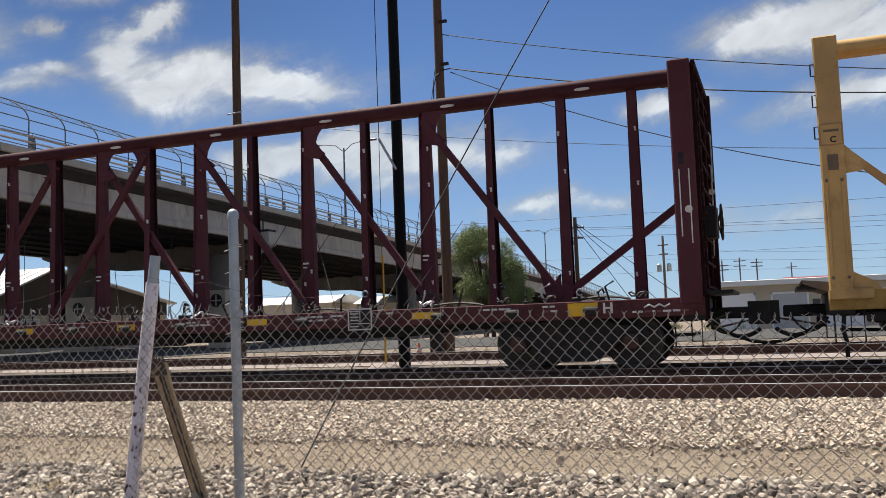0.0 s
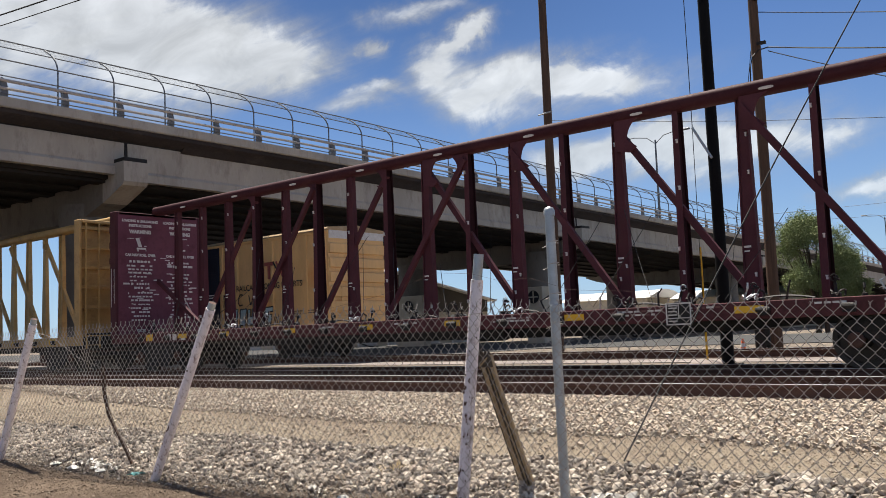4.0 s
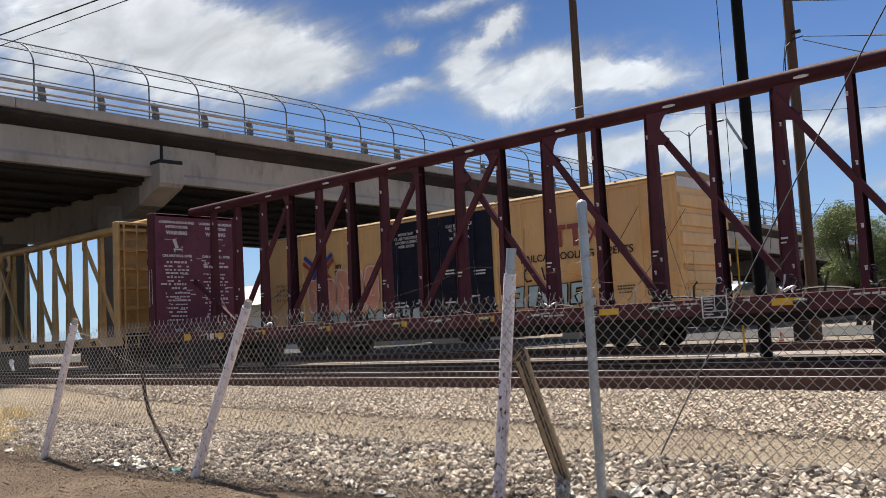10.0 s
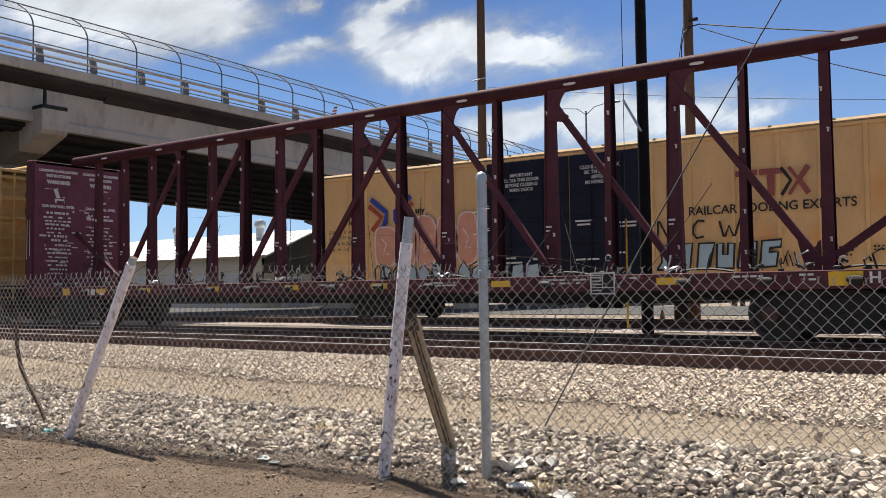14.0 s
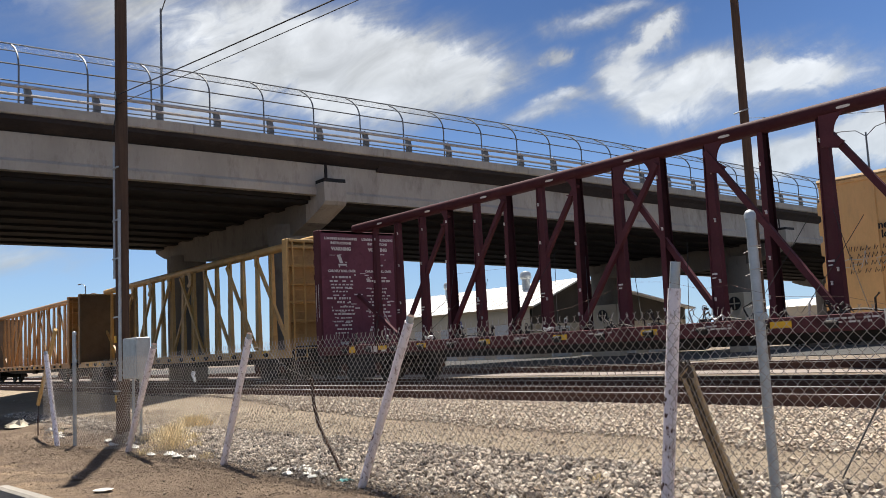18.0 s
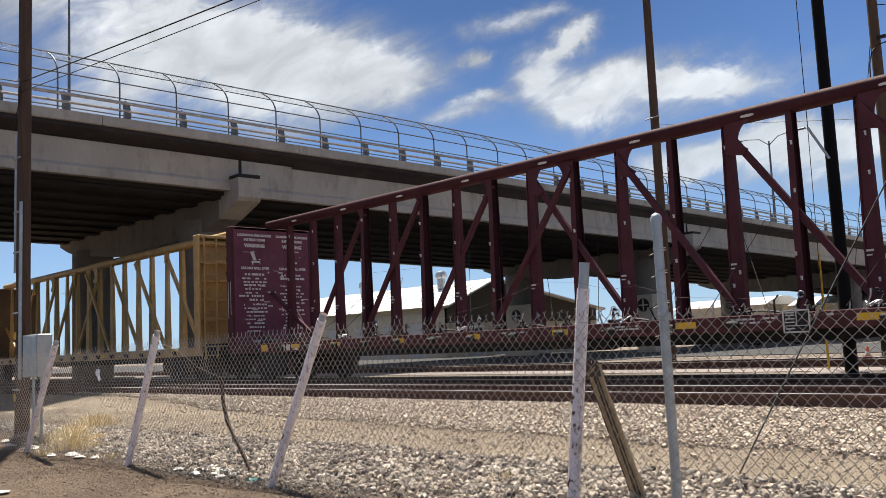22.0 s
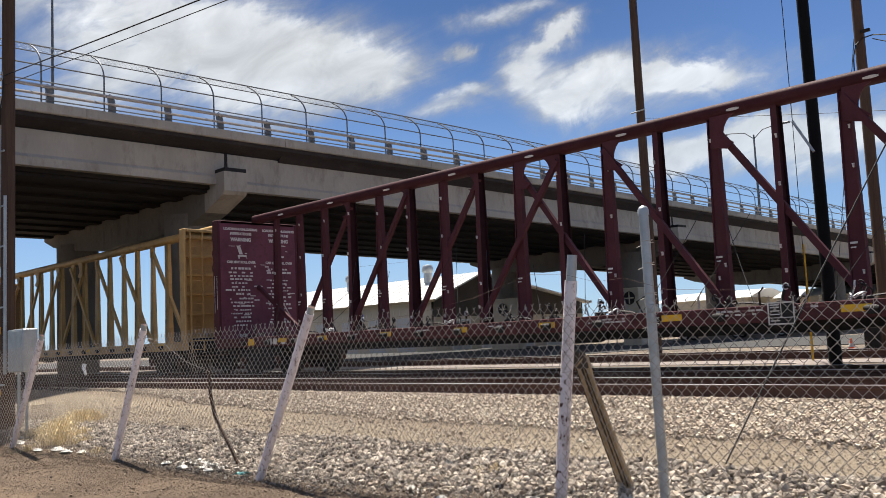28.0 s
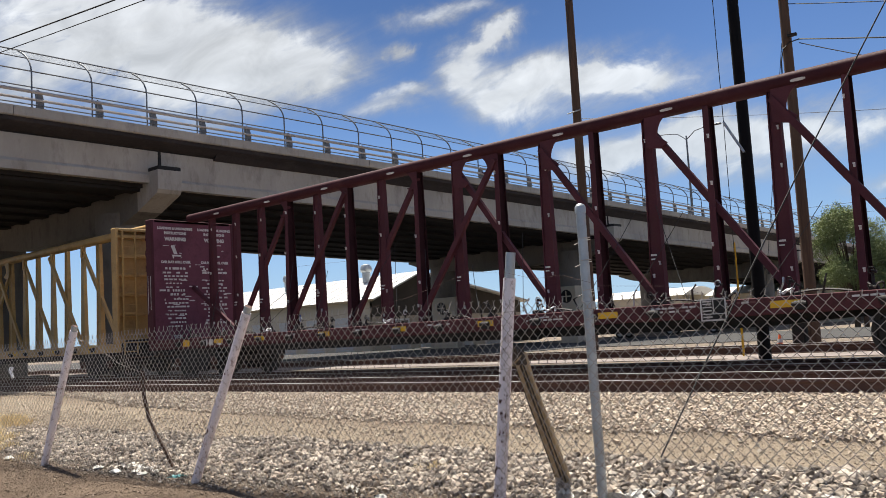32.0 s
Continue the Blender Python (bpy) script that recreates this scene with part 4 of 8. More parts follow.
WHEELSET, SIDEFRAME, SPRING, AXLECAP = wheel_mesh(), sideframe_mesh(), spring_mesh(), cap_mesh()


def truck(car, x):
    """A two-axle truck: returns its wheelsets."""
    t = part("truck", Shape().box(x - 0.22, x + 0.22, -1.1, 1.1, 0.42, 0.7, 0.04).box(x - 0.5, x + 0.5, -0.35, 0.35, 0.62, 0.8, 0.03), DARKST, car, "black cast-steel four-wheel truck")
    sets = []
    for side in (-1.0, 1.0):
        o = part("side_frame", SIDEFRAME, DARKST, t)
        o.matrix_basis = pose(x, side, 0)
        o = part("spring", SPRING, RAILRUST, t)
        o.matrix_basis = pose(x, side * 1.0, 0)
        for dx in (-0.89, 0.89):
            o = part("bearing_cap", AXLECAP, RAILRUST, t)
            o.matrix_basis = pose(x + dx, side * 1.12, WHEEL_R, 0, 0, 0 if side > 0 else 180)
    for dx in (-0.89, 0.89):
        w = part("wheelset", WHEELSET, WHEEL, t, "steel wheels on one axle")
        w.matrix_basis = pose(x + dx, 0, WHEEL_R)
        sets.append((w, x + dx))
    return sets


def coupler(car, x, side):
    s = Shape().box(min(x, x + side * 0.62), max(x, x + side * 0.62), -0.09, 0.09, 0.72, 0.9, 0.02)
    k = x + side * 0.62
    s.prism([(k - 0.05, -0.17), (k + side * 0.27, -0.2), (k + side * 0.3, -0.02), (k + side * 0.18, 0.05), (k + side * 0.3, 0.16), (k + side * 0.05, 0.19), (k - 0.05, 0.12)], 2, 0.62, 0.98)
    c = part("coupler", s, DARKST, car, "black knuckle coupler")
    part("air_hose", Shape().tube([(x + side * 0.1, -0.45, 0.60), (x + side * 0.35, -0.4, 0.47), (x + side * 0.62, -0.25, 0.36), (x + side * 0.95, -0.12, 0.33)], 0.028, 6), CABLE, c, "hanging rubber air hose", True)
    part("cut_lever", Shape().tube([(x + side * 0.12, -1.2, 0.62), (x + side * 0.16, -0.5, 0.6), (x + side * 0.55, -0.2, 0.68), (x + side * 0.7, 0, 0.7)], 0.016, 5), RAILRUST, c)


def plate_beam(s, a, b, wid, thick, y):
    """A flat bar from a to b (x, z pairs) in the plane of the centre beam."""
    d = Vector((b[0] - a[0], b[1] - a[1]))
    n = Vector((-d.y, d.x)).normalized() * wid / 2
    q = [(a[0] + n.x, a[1] + n.y), (a[0] - n.x, a[1] - n.y), (b[0] - n.x, b[1] - n.y), (b[0] + n.x, b[1] + n.y)]
    s.hexa([(px, y - thick / 2, pz) for px, pz in q], [(px, y + thick / 2, pz) for px, pz in q])
    return s


def gusset(s, x, side, top, y, w=0.42, h=0.62):
    """Top gusset plate with a rounded throat."""
    pts = [(x, top + 0.03), (x + side * w * 1.15, top + 0.03)]
    for k in range(7):
        a = k / 6 * math.pi / 2
        pts.append((x + side * (w * 1.15 - 0.24 * math.sin(a)), top - 0.25 * (1 - math.cos(a)) - 0.02 * k))
    pts += [(x + side * w * 1.05, top - h * 0.85), (x + side * w * 0.7, top - h), (x, top - h * 0.9)]
    n = len(pts)
    s.add([(px, y - 0.016, pz) for px, pz in pts] + [(px, y + 0.016, pz) for px, pz in pts], [tuple(range(n)), tuple(range(2 * n - 1, n - 1, -1))] + [(i, i + n, (i + 1) % n + n, (i + 1) % n) for i in range(n)])


HALF, PITCH, POST0 = 11.18, 1.206, -10.142
BH_T, CH0, CH1, DK = 4.61, 4.56, 4.83, 1.06


def centerbeam(cx, label, paint, trim, wide, panel=None, flip=False, fine=True, lit=WHITE, strut=2.62, lift=0.0, plain=False):
    ch0, ch1, bht = CH0 + lift, CH1 + lift, BH_T + lift * 0.5
    car = thing("centerbeam_flatcar", pose(cx, TRACK_B, RAIL), label, "flatcar", "coupled lumber flatcars on the second track")
    f = -1 if flip else 1
    X = lambda n: f * (POST0 + PITCH * (n + 1))
    # underframe
    part("deck", Shape().box(-HALF - 0.3, HALF + 0.3, -1.3, 1.3, DK - 0.07, DK), trim, car, "grimy steel deck")
    for y0, y1 in ((-1.36, -1.29), (1.29, 1.36)):
        part("side_sill", Shape().box(-HALF - 0.34, HALF + 0.34, y0, y1, DK - 0.27, DK + 0.005, 0.012), SILLM if fine else (SILLY if plain else paint), car)
    out = [(-11.3, 0.98), (11.3, 0.98), (11.3, 0.7), (7.6, 0.68), (6.4, 0.6), (-6.4, 0.6), (-7.6, 0.68), (-11.3, 0.7)]
    cs = Shape().add([(x, -0.32, z) for x, z in out] + [(x, 0.32, z) for x, z in out], [tuple(range(8)), tuple(range(15, 7, -1))] + [(i, i + 8, (i + 1) % 8 + 8, (i + 1) % 8) for i in range(8)])
    part("center_sill", cs, DARKST, car)
    for k in range(15):
        x = -9.1 + k * 1.3
        part("cross_bearer", Shape().hexa([(x - 0.05, -1.28, 0.82), (x + 0.05, -1.28, 0.82), (x + 0.05, 1.28, 0.82), (x - 0.05, 1.28, 0.82)], [(x - 0.05, -1.28, 0.985), (x + 0.05, -1.28, 0.985), (x + 0.05, 1.28, 0.985), (x - 0.05, 1.28, 0.985)]), DARKST, car)
    part("air_reservoir", Shape().lathe([(0.02, -0.5), (0.12, -0.45), (0.14, -0.36), (0.14, 0.36), (0.12, 0.45), (0.02, 0.5)], 14, 0, (1.6 * f, -0.72, 0.7)), DARKST, car, smooth=True)
    # top chord: a rounded box girder
    r = 0.20
    prof = [(r * math.copysign(abs(math.cos(a)) ** 0.8, math.cos(a)), (ch0 + ch1) / 2 + (ch1 - ch0) / 2 * math.copysign(abs(math.sin(a)) ** 0.8, math.sin(a))) for a in np.linspace(0, 2 * math.pi, 25)[:-1]]
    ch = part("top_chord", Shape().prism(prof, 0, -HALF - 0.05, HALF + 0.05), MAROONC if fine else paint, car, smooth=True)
    # sky showing through each lifting slot is drawn as a solid pale plate
    slot = Shape().prism([(0.02 * 0 + 0.125 * math.copysign(min(1, abs(math.cos(a)) * 1.25), math.cos(a)), 0.026 * math.sin(a)) for a in np.linspace(0, 2 * math.pi, 13)[:-1]], 1, -0.004, 0.004)
    slot.v = [(z, y, x) for x, y, z in slot.v]
    slot_me = slot.mesh("chord_slot", lit)
    for n in range(-1, 16):
        if n % 2 == 1:
            o = part("chord_slot", slot_me, lit, ch, "pale plate drawn for sky seen through a lifting slot")
            o.matrix_basis = pose(X(n) + f * 0.5, -0.2, 4.64, 12, 0, 0)
    # posts, wide plates and deep webs by turns
    hook = Shape().box(-0.014, 0.014, -0.02, 0.02, -0.035, 0.035, 0.004).box(-0.02, 0.02, -0.026, 0.0, 0.018, 0.036).mesh("post_hook", lit)
    rs = random.Random(int(cx * 7) & 1023)
    for n in range(-1, 17):
        x = X(n) + (0.08 * f if n >= 15 else 0)
        plate = n % 2 == 1 or n >= 15 or n == 0
        tw, bw = (0.085, 0.135) if plate else (0.052, 0.064)
        if n >= 15:
            tw, bw = 0.075, 0.095
        if wide:
            tw, bw = (0.15, 0.21) if paint is ORANGE else (0.09, 0.15)
        d0, d1 = (0.04, 0.075) if wide else (0.05, 0.07) if plate and n < 15 else ((0.07, 0.1) if n >= 15 else (0.11, 0.17))
        s = Shape().hexa([(x - bw, -d1, DK), (x + bw, -d1, DK), (x + bw, d1, DK), (x - bw, d1, DK)],
                         [(x - tw, -d0, ch0 + 0.04), (x + tw, -d0, ch0 + 0.04), (x + tw, d0, ch0 + 0.04), (x - tw, d0, ch0 + 0.04)])
        if not plate or n >= 15:
            # a rolled section turned edge-on: two flanges, the web between coloured dark for shade
            if not wide:
                s = Shape().hexa([(x - bw, -d1, DK), (x + bw, -d1, DK), (x + bw, 0.022 - d1, DK), (x - bw, 0.022 - d1, DK)],
                                 [(x - tw, -d0, ch0 + 0.04), (x + tw, -d0, ch0 + 0.04), (x + tw, 0.022 - d0, ch0 + 0.04), (x - tw, 0.022 - d0, ch0 + 0.04)])
        p = part("post", s, paint, car)
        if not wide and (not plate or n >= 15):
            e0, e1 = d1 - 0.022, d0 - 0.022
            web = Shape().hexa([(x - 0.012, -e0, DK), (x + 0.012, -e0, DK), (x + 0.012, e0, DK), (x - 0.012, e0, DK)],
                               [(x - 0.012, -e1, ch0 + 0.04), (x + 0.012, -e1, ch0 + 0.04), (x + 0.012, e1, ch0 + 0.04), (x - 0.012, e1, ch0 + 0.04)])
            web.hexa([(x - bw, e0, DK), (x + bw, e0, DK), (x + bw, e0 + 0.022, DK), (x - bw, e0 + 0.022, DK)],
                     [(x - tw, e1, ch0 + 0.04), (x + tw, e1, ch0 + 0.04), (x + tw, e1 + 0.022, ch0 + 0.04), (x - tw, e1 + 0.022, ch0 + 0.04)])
            part("post_web", web, SHADEW if fine else paint, p, "web and back flange, coloured dark for shade" if fine else "")
        if plate and n < 15:
            e = Shape()
            for sx in (-1, 1):
                e.hexa([(x + sx * bw - 0.012, -d1 - 0.03, DK), (x + sx * bw + 0.012, -d1 - 0.03, DK), (x + sx * bw + 0.012, -d1, DK), (x + sx * bw - 0.012, -d1, DK)],
                       [(x + sx * tw - 0.012, -d0 - 0.03, ch0), (x + sx * tw + 0.012, -d0 - 0.03, ch0), (x + sx * tw + 0.012, -d0, ch0), (x + sx * tw - 0.012, -d0, ch0)])
            part("post_flange", e, paint, p)
        if fine:
            for zz in (4.05, 3.1, 2.05, 1.5):
                if rs.random() < 0.8:
                    k = (zz - DK) / (ch0 - DK)
                    o = part("post_hook", hook, lit, p, "white tie-down hook")
                    o.matrix_basis = pose(x + f * (bw + (tw - bw) * k) * rs.choice((-0.5, 0.6)), -(d1 + (d0 - d1) * k) - 0.02, zz + rs.uniform(-0.2, 0.2))
            if plate and n < 15:
                tag = part("post_tag", Shape().box(x - 0.1, x + 0.02, -d1 * 0.82 - 0.035, -d1 * 0.82 - 0.03, 2.0, 2.035).box(x - 0.1, x - 0.01, -d1 * 0.82 - 0.035, -d1 * 0.82 - 0.03, 1.93, 1.955), lit, p, "small unreadable white stencil")
    # braces
    pairs = [(n, 0, n + 2, 1) for n in (0, 2, 4, 6)] + [(n, 1, n + 2, 0) for n in (7, 9, 11, 13)]
    lo, hi = DK + 0.12, ch0 - 0.12
    for k, (a, ea, b, eb) in enumerate(pairs):
        part("brace", plate_beam(Shape(), (X(a), hi if ea else lo), (X(b), hi if eb else lo), 0.118 if fine else 0.13, 0.09, -0.02 - 0.11 * (k % 2)), paint, car)
    part("brace", plate_beam(Shape(), (X(15), lo), (f * HALF, 2.62), 0.12, 0.09, -0.05), paint, car)
    part("brace", plate_beam(Shape(), (X(0), lo), (f * -HALF, strut), 0.11, 0.09, -0.05), paint, car)
    for n in (7, 9, 11, 13):
        g = Shape()
        gusset(g, X(n), f, ch0 + 0.02, -0.13)
        part("gusset", g, paint, car)
    for n in (2, 4, 6, 8):
        g = Shape()
        gusset(g, X(n), -f, ch0 + 0.02, -0.1, 0.26 if n < 8 else 0.4, 0.42)
        part("gusset", g, paint, car)
    # foot plate of the last brace, with a rounded throat against the post
    arc = [(X(15) - f * (0.19 + 0.12 * math.cos(t)), DK + 0.47 - 0.1 * math.sin(t)) for t in np.linspace(math.pi, 0, 9)]
    foot = [(X(15) - f * 0.02, DK), (X(15) - f * 0.02, DK + 0.5)] + arc + [(X(15) - f * 0.37, DK + 0.5), (X(15) - f * 0.3, DK + 0.22), (X(15) - f * 0.22, DK)]
    part("gusset", Shape().prism([(z, x) for x, z in foot], 1, -0.15, -0.11), paint, car)
    part("gusset", Shape().prism([(DK, X(15)), (DK + 0.34, X(15)), (DK + 0.26, X(15) + f * 0.2), (DK, X(15) + f * 0.12)], 1, -0.15, -0.11), paint, car)
    # end bulkheads
    for e in (-1, 1):
        xi, xo = e * HALF, e * (HALF + 0.32)
        a, b = min(xi, xo), max(xi, xo)
        bh = part("bulkhead", Shape().box(min(xi, xi + e * 0.05), max(xi, xi + e * 0.05), -1.33, 1.33, DK, bht - 0.02, 0.006), (panel if e == (-1 if panel else 1) and panel else (MAROONB if fine else paint)), car, "tall flat end bulkhead")
        for sy in ((-1,) if plain and e == -1 else (-1, 1)):
            part("bulkhead_flange", Shape().box(a - 0.003, b, sy * 1.36 - 0.045, sy * 1.36 + 0.045, DK - 0.1, bht, 0.02), panel if panel and e == -1 else paint, bh)
        if not (plain and e == -1):
            part("bulkhead_cap", Shape().box(a, b, -1.31, 1.31, bht - 0.1, bht - 0.005, 0.015), paint, bh)
        # ribs and ladder on the maroon car's right end take the shade-dark colour
        for k in range(0 if plain and e == -1 else 6):
            z = DK + 0.25 + k * 0.6
            part("bulkhead_rib", Shape().box(min(xi + e * 0.05, xo - e * 0.05), max(xi + e * 0.05, xo - e * 0.05), -1.31, 1.31, z, z + 0.1, 0.01), SHADEW if fine and e == 1 else paint, bh)
        for yy in ((-0.5, 0.35) if fine else ()):
            part("bulkhead_stiffener", Shape().box(min(xi + e * 0.06, xo - e * 0.02), max(xi + e * 0.06, xo - e * 0.02), yy, yy + 0.09, DK, bht - 0.1), paint, bh)
        lad = Shape()
        for yy in (() if plain and e == -1 else (-1.2, -0.78)):
            lad.box(min(xo, xo + e * 0.05), max(xo, xo + e * 0.05), yy - 0.02, yy + 0.02, 0.7, bht - 0.1)
        for k in range(0 if plain and e == -1 else 10):
            lad.tube([(xo + e * 0.05, -1.2, 0.8 + k * 0.36), (xo + e * 0.05, -0.78, 0.8 + k * 0.36)], 0.011, 5)
        if lad.v:
            part("ladder", lad, (SHADEW if e == 1 else MAROON2) if fine else paint, bh, "steel rung ladder")
        for k in range(0 if fine and e == 1 else 3):
            z = 3.1 + 0.45 * k + lift
            loop = [(xo, -1.38, z), (xo + e * 0.05, -1.38, z), (xo + e * 0.05, -1.38, z + 0.17), (xo, -1.38, z + 0.17)]
            part("grab_iron", Shape().tube(loop, 0.011, 5), DARKST if plain else paint, bh)
        part("end_platform", Shape().box(min(xo, xo + e * 0.42), max(xo, xo + e * 0.42), -1.2, 0.9, 1.1, 1.15), DARKST, car)
        part("end_sill", Shape().box(min(xi, xo + e * 0.02), max(xi, xo + e * 0.02), -1.33, 1.33, 0.72, DK, 0.02), DARKST, car)
        for yy in (-1.28, 1.28):
            part("side_step", Shape().tube([(xo - e * 0.42, yy, 0.8), (xo - e * 0.42, yy * 1.03, 0.34), (xo - e * 0.04, yy * 1.03, 0.34), (xo - e * 0.04, yy, 0.8)], 0.016, 5), DARKST, car)
        # white guide stripes on the flange
        for k, q in ((0, 0.09), (1, 0.23)):
            o = part("white_stripe", Shape().box(xi + e * q - 0.009, xi + e * q + 0.009, -1.4105, -1.4065, 1.85 if k else 1.95, 2.95), lit, bh)
        coupler(car, xo, e)
    # hand brake
    xo = f * (HALF + 0.32)
    hb = part("hand_brake_box", Shape().box(min(xo, xo + f * 0.2), max(xo, xo + f * 0.2), -0.3, 0.15, 2.0, 2.5, 0.02), DARKST, car)
    whl = Shape().tube([(xo + f * 0.26, -0.08 + 0.28 * math.cos(a), 2.25 + 0.28 * math.sin(a)) for a in np.linspace(0, 2 * math.pi, 21)], 0.016, 5)
    for a in (0.5, 2.6, 4.7):
        whl.tube([(xo + f * 0.2, -0.08, 2.25), (xo + f * 0.26, -0.08 + 0.28 * math.cos(a), 2.25 + 0.28 * math.sin(a))], 0.013, 5)
    part("brake_wheel", whl, DARKST, hb, "spoked brake wheel", True)
    sets = truck(car, -8.5 if plain else -9.5) + truck(car, 9.5)
    # winches, straps and reflectors along the near sill
    win = Shape().box(-0.09, 0.09, -0.05, 0.05, -0.12, 0.02, 0.015).tube([(-0.11, -0.04, -0.03), (0.11, -0.04, -0.03)], 0.035, 8).mesh("winch", DARKST)
    clamp = Shape().box(-0.05, 0.05, -0.04, 0.04, 0.0, 0.05, 0.01).tube([(-0.03, 0, 0.05), (-0.05, 0, 0.14), (0.02, 0, 0.19), (0.05, 0, 0.12)], 0.02, 5).mesh("deck_clamp", DARKST)
    for k in range(17):
        x = -9.9 + k * 1.235
        o = part("winch", win, DARKST, car)
        o.matrix_basis = pose(x, -1.38, DK - 0.1)
        if fine:
            o = part("deck_clamp", clamp, DARKST if k % 3 else lit, car)
            o.matrix_basis = pose(x + rs.uniform(-0.2, 0.2), -1.2, DK, 0, 0, rs.uniform(0, 360))
    if fine:
        for k in range(14):
            x = X(k) + rs.uniform(-0.3, 0.3)
            top = (x + rs.choice((-1, 1)) * rs.uniform(0.5, 1.0), -0.2, rs.uniform(2.0, 3.2))
            part("tie_down_cable", Shape().tube(sag((x, -1.2, DK + 0.06), top, 0.03, 5), 0.006, 4), CABLE, car)
    for x, ww, z0, z1 in ((9.73, 0.23, 0.84, 1.04), (7.15, 0.23, 0.89, 1.0), (4.0, 0.2, 0.89, 1.0), (1.2, 0.2, 0.89, 1.0), (-1.2, 0.2, 0.89, 1.0), (-3.7, 0.2, 0.89, 1.0), (-6.2, 0.2, 0.89, 1.0), (-8.0, 0.2, 0.89, 1.0), (-9.55, 0.16, 0.84, 1.02)):
        part("reflector", Shape().box(x - ww, x + ww, -1.3655, -1.3605, z0, z1), SAFETY, car, "yellow reflective strip")
    return car, sets


MAROON_X = -12.59
maroon_car, _ = centerbeam(MAROON_X, "dark maroon centre-beam lumber flatcar, empty and standing still", MAROON, MAROON2, False)
STEPX = 24.75
yellow_car, _ = centerbeam(MAROON_X - STEPX, "weathered yellow centre-beam flatcar coupled beyond the maroon one", YELLOW, YELLOW, True, BROWN, True, False, YELLOW)
centerbeam(MAROON_X - 2 * STEPX, "orange-brown centre-beam flatcar under the bridge", ORANGE, ORANGE, True, BROWN, False, False, ORANGE)
centerbeam(MAROON_X - 3 * STEPX, "orange-brown centre-beam flatcar beyond the bridge", ORANGE, ORANGE, True, BROWN, False, False, ORANGE)
right_car, _ = centerbeam(MAROON_X + STEPX - 0.05, "yellow centre-beam flatcar with riveted end post", YELLOW, YELLOW, False, YELLOW, False, False, YELLOW, 3.3, 0.1, True)


def right_end_details(car):
    """Sign box, plates, strips, bolts and gussets on the yellow end post."""
    y, x0, x1, T = -1.408, -HALF - 0.31, -HALF - 0.01, BH_T + 0.05
    xc = (x0 + x1) / 2
    sign = part("sign_plate", Shape().box(xc - 0.14, xc + 0.14, y - 0.006, y, T - 1.56, T - 1.27, 0.002), YELLOW, car, "square stencilled plate")
    fr = Shape()
    for a, b, c, d in ((-0.15, 0.15, -1.275, -1.26), (-0.15, 0.15, -1.57, -1.555), (-0.15, -0.135, -1.555, -1.275), (0.135, 0.15, -1.555, -1.275)):
        fr.box(xc + a, xc + b, y - 0.01, y - 0.007, T + c, T + d)
    part("sign_border", fr, ORANGE, sign)
    lettering("stencil", "C", 0.12, BLACKT, sign, pose(xc + 0.02, y - 0.009, T - 1.53, 90, 0, 0), "black letter", 0.004)
    part("unreadable_stencil", Shape().box(xc - 0.1, xc + 0.1, y - 0.009, y - 0.0065, T - 1.38, T - 1.345), BROWN, sign)
    part("cover_plate", Shape().box(xc - 0.07, xc + 0.07, y - 0.012, y, T - 1.92, T - 1.7, 0.004), BROWN, car, "small rusty cover plate")
    for dx in (-0.1, 0.1):
        part("wear_strip", Shape().box(xc + dx - 0.018, xc + dx + 0.018, y - 0.014, y, T - 3.36, T - 2.1, 0.004), YELLOW, car, "pale raised strip")
        for z in (2.06, 3.42):
            part("bolt", Shape().lathe([(0.022, -0.03), (0.026, 0.0)], 6, 1, (xc + dx, y, T - z)), BROWN, car)
    part("end_gusset", Shape().prism([(T - 1.56, x1), (T - 1.82, x1 + 0.25), (T - 1.95, x1 + 0.22), (T - 1.97, x1)], 1, -1.36, -1.33), YELLOW, car)
    part("end_gusset", Shape().prism([(DK, x1), (DK + 0.26, x1), (DK + 0.1, x1 + 0.3), (DK, x1 + 0.36)], 1, -1.36, -1.33), YELLOW, car)
    part("base_plate", Shape().box(x0 - 0.02, x1 + 0.25, y - 0.004, y + 0.05, DK - 0.12, DK + 0.02, 0.006), YELLOW, car)
    part("brake_gear", Shape().box(x1 + 0.2, x1 + 1.05, -1.2, -0.5, 0.6, 0.78, 0.03).box(x1 + 0.35, x1 + 0.8, -1.15, -0.6, 0.5, 0.62, 0.03), DARKST, car, "black brake gear below the sill")
    part("air_hose", Shape().tube([(x0 + 0.16, -1.2, 0.72), (x0 + 0.14, -1.22, 0.5), (x0 + 0.18, -1.22, 0.32), (x0 + 0.17, -1.22, 0.14)], 0.03, 8), DARKST, car, "black rubber air hose", True)
    part("end_ledge", Shape().hexa([(x0 - 0.36, -1.3, DK + 0.12), (x0, -1.3, DK - 0.02), (x0, 1.0, DK - 0.02), (x0 - 0.36, 1.0, DK + 0.12)], [(x0 - 0.36, -1.3, DK + 0.17), (x0, -1.3, DK + 0.13), (x0, 1.0, DK + 0.13), (x0 - 0.36, 1.0, DK + 0.17)]), BROWN, car, "rusty brown end ledge")


right_end_details(right_car)


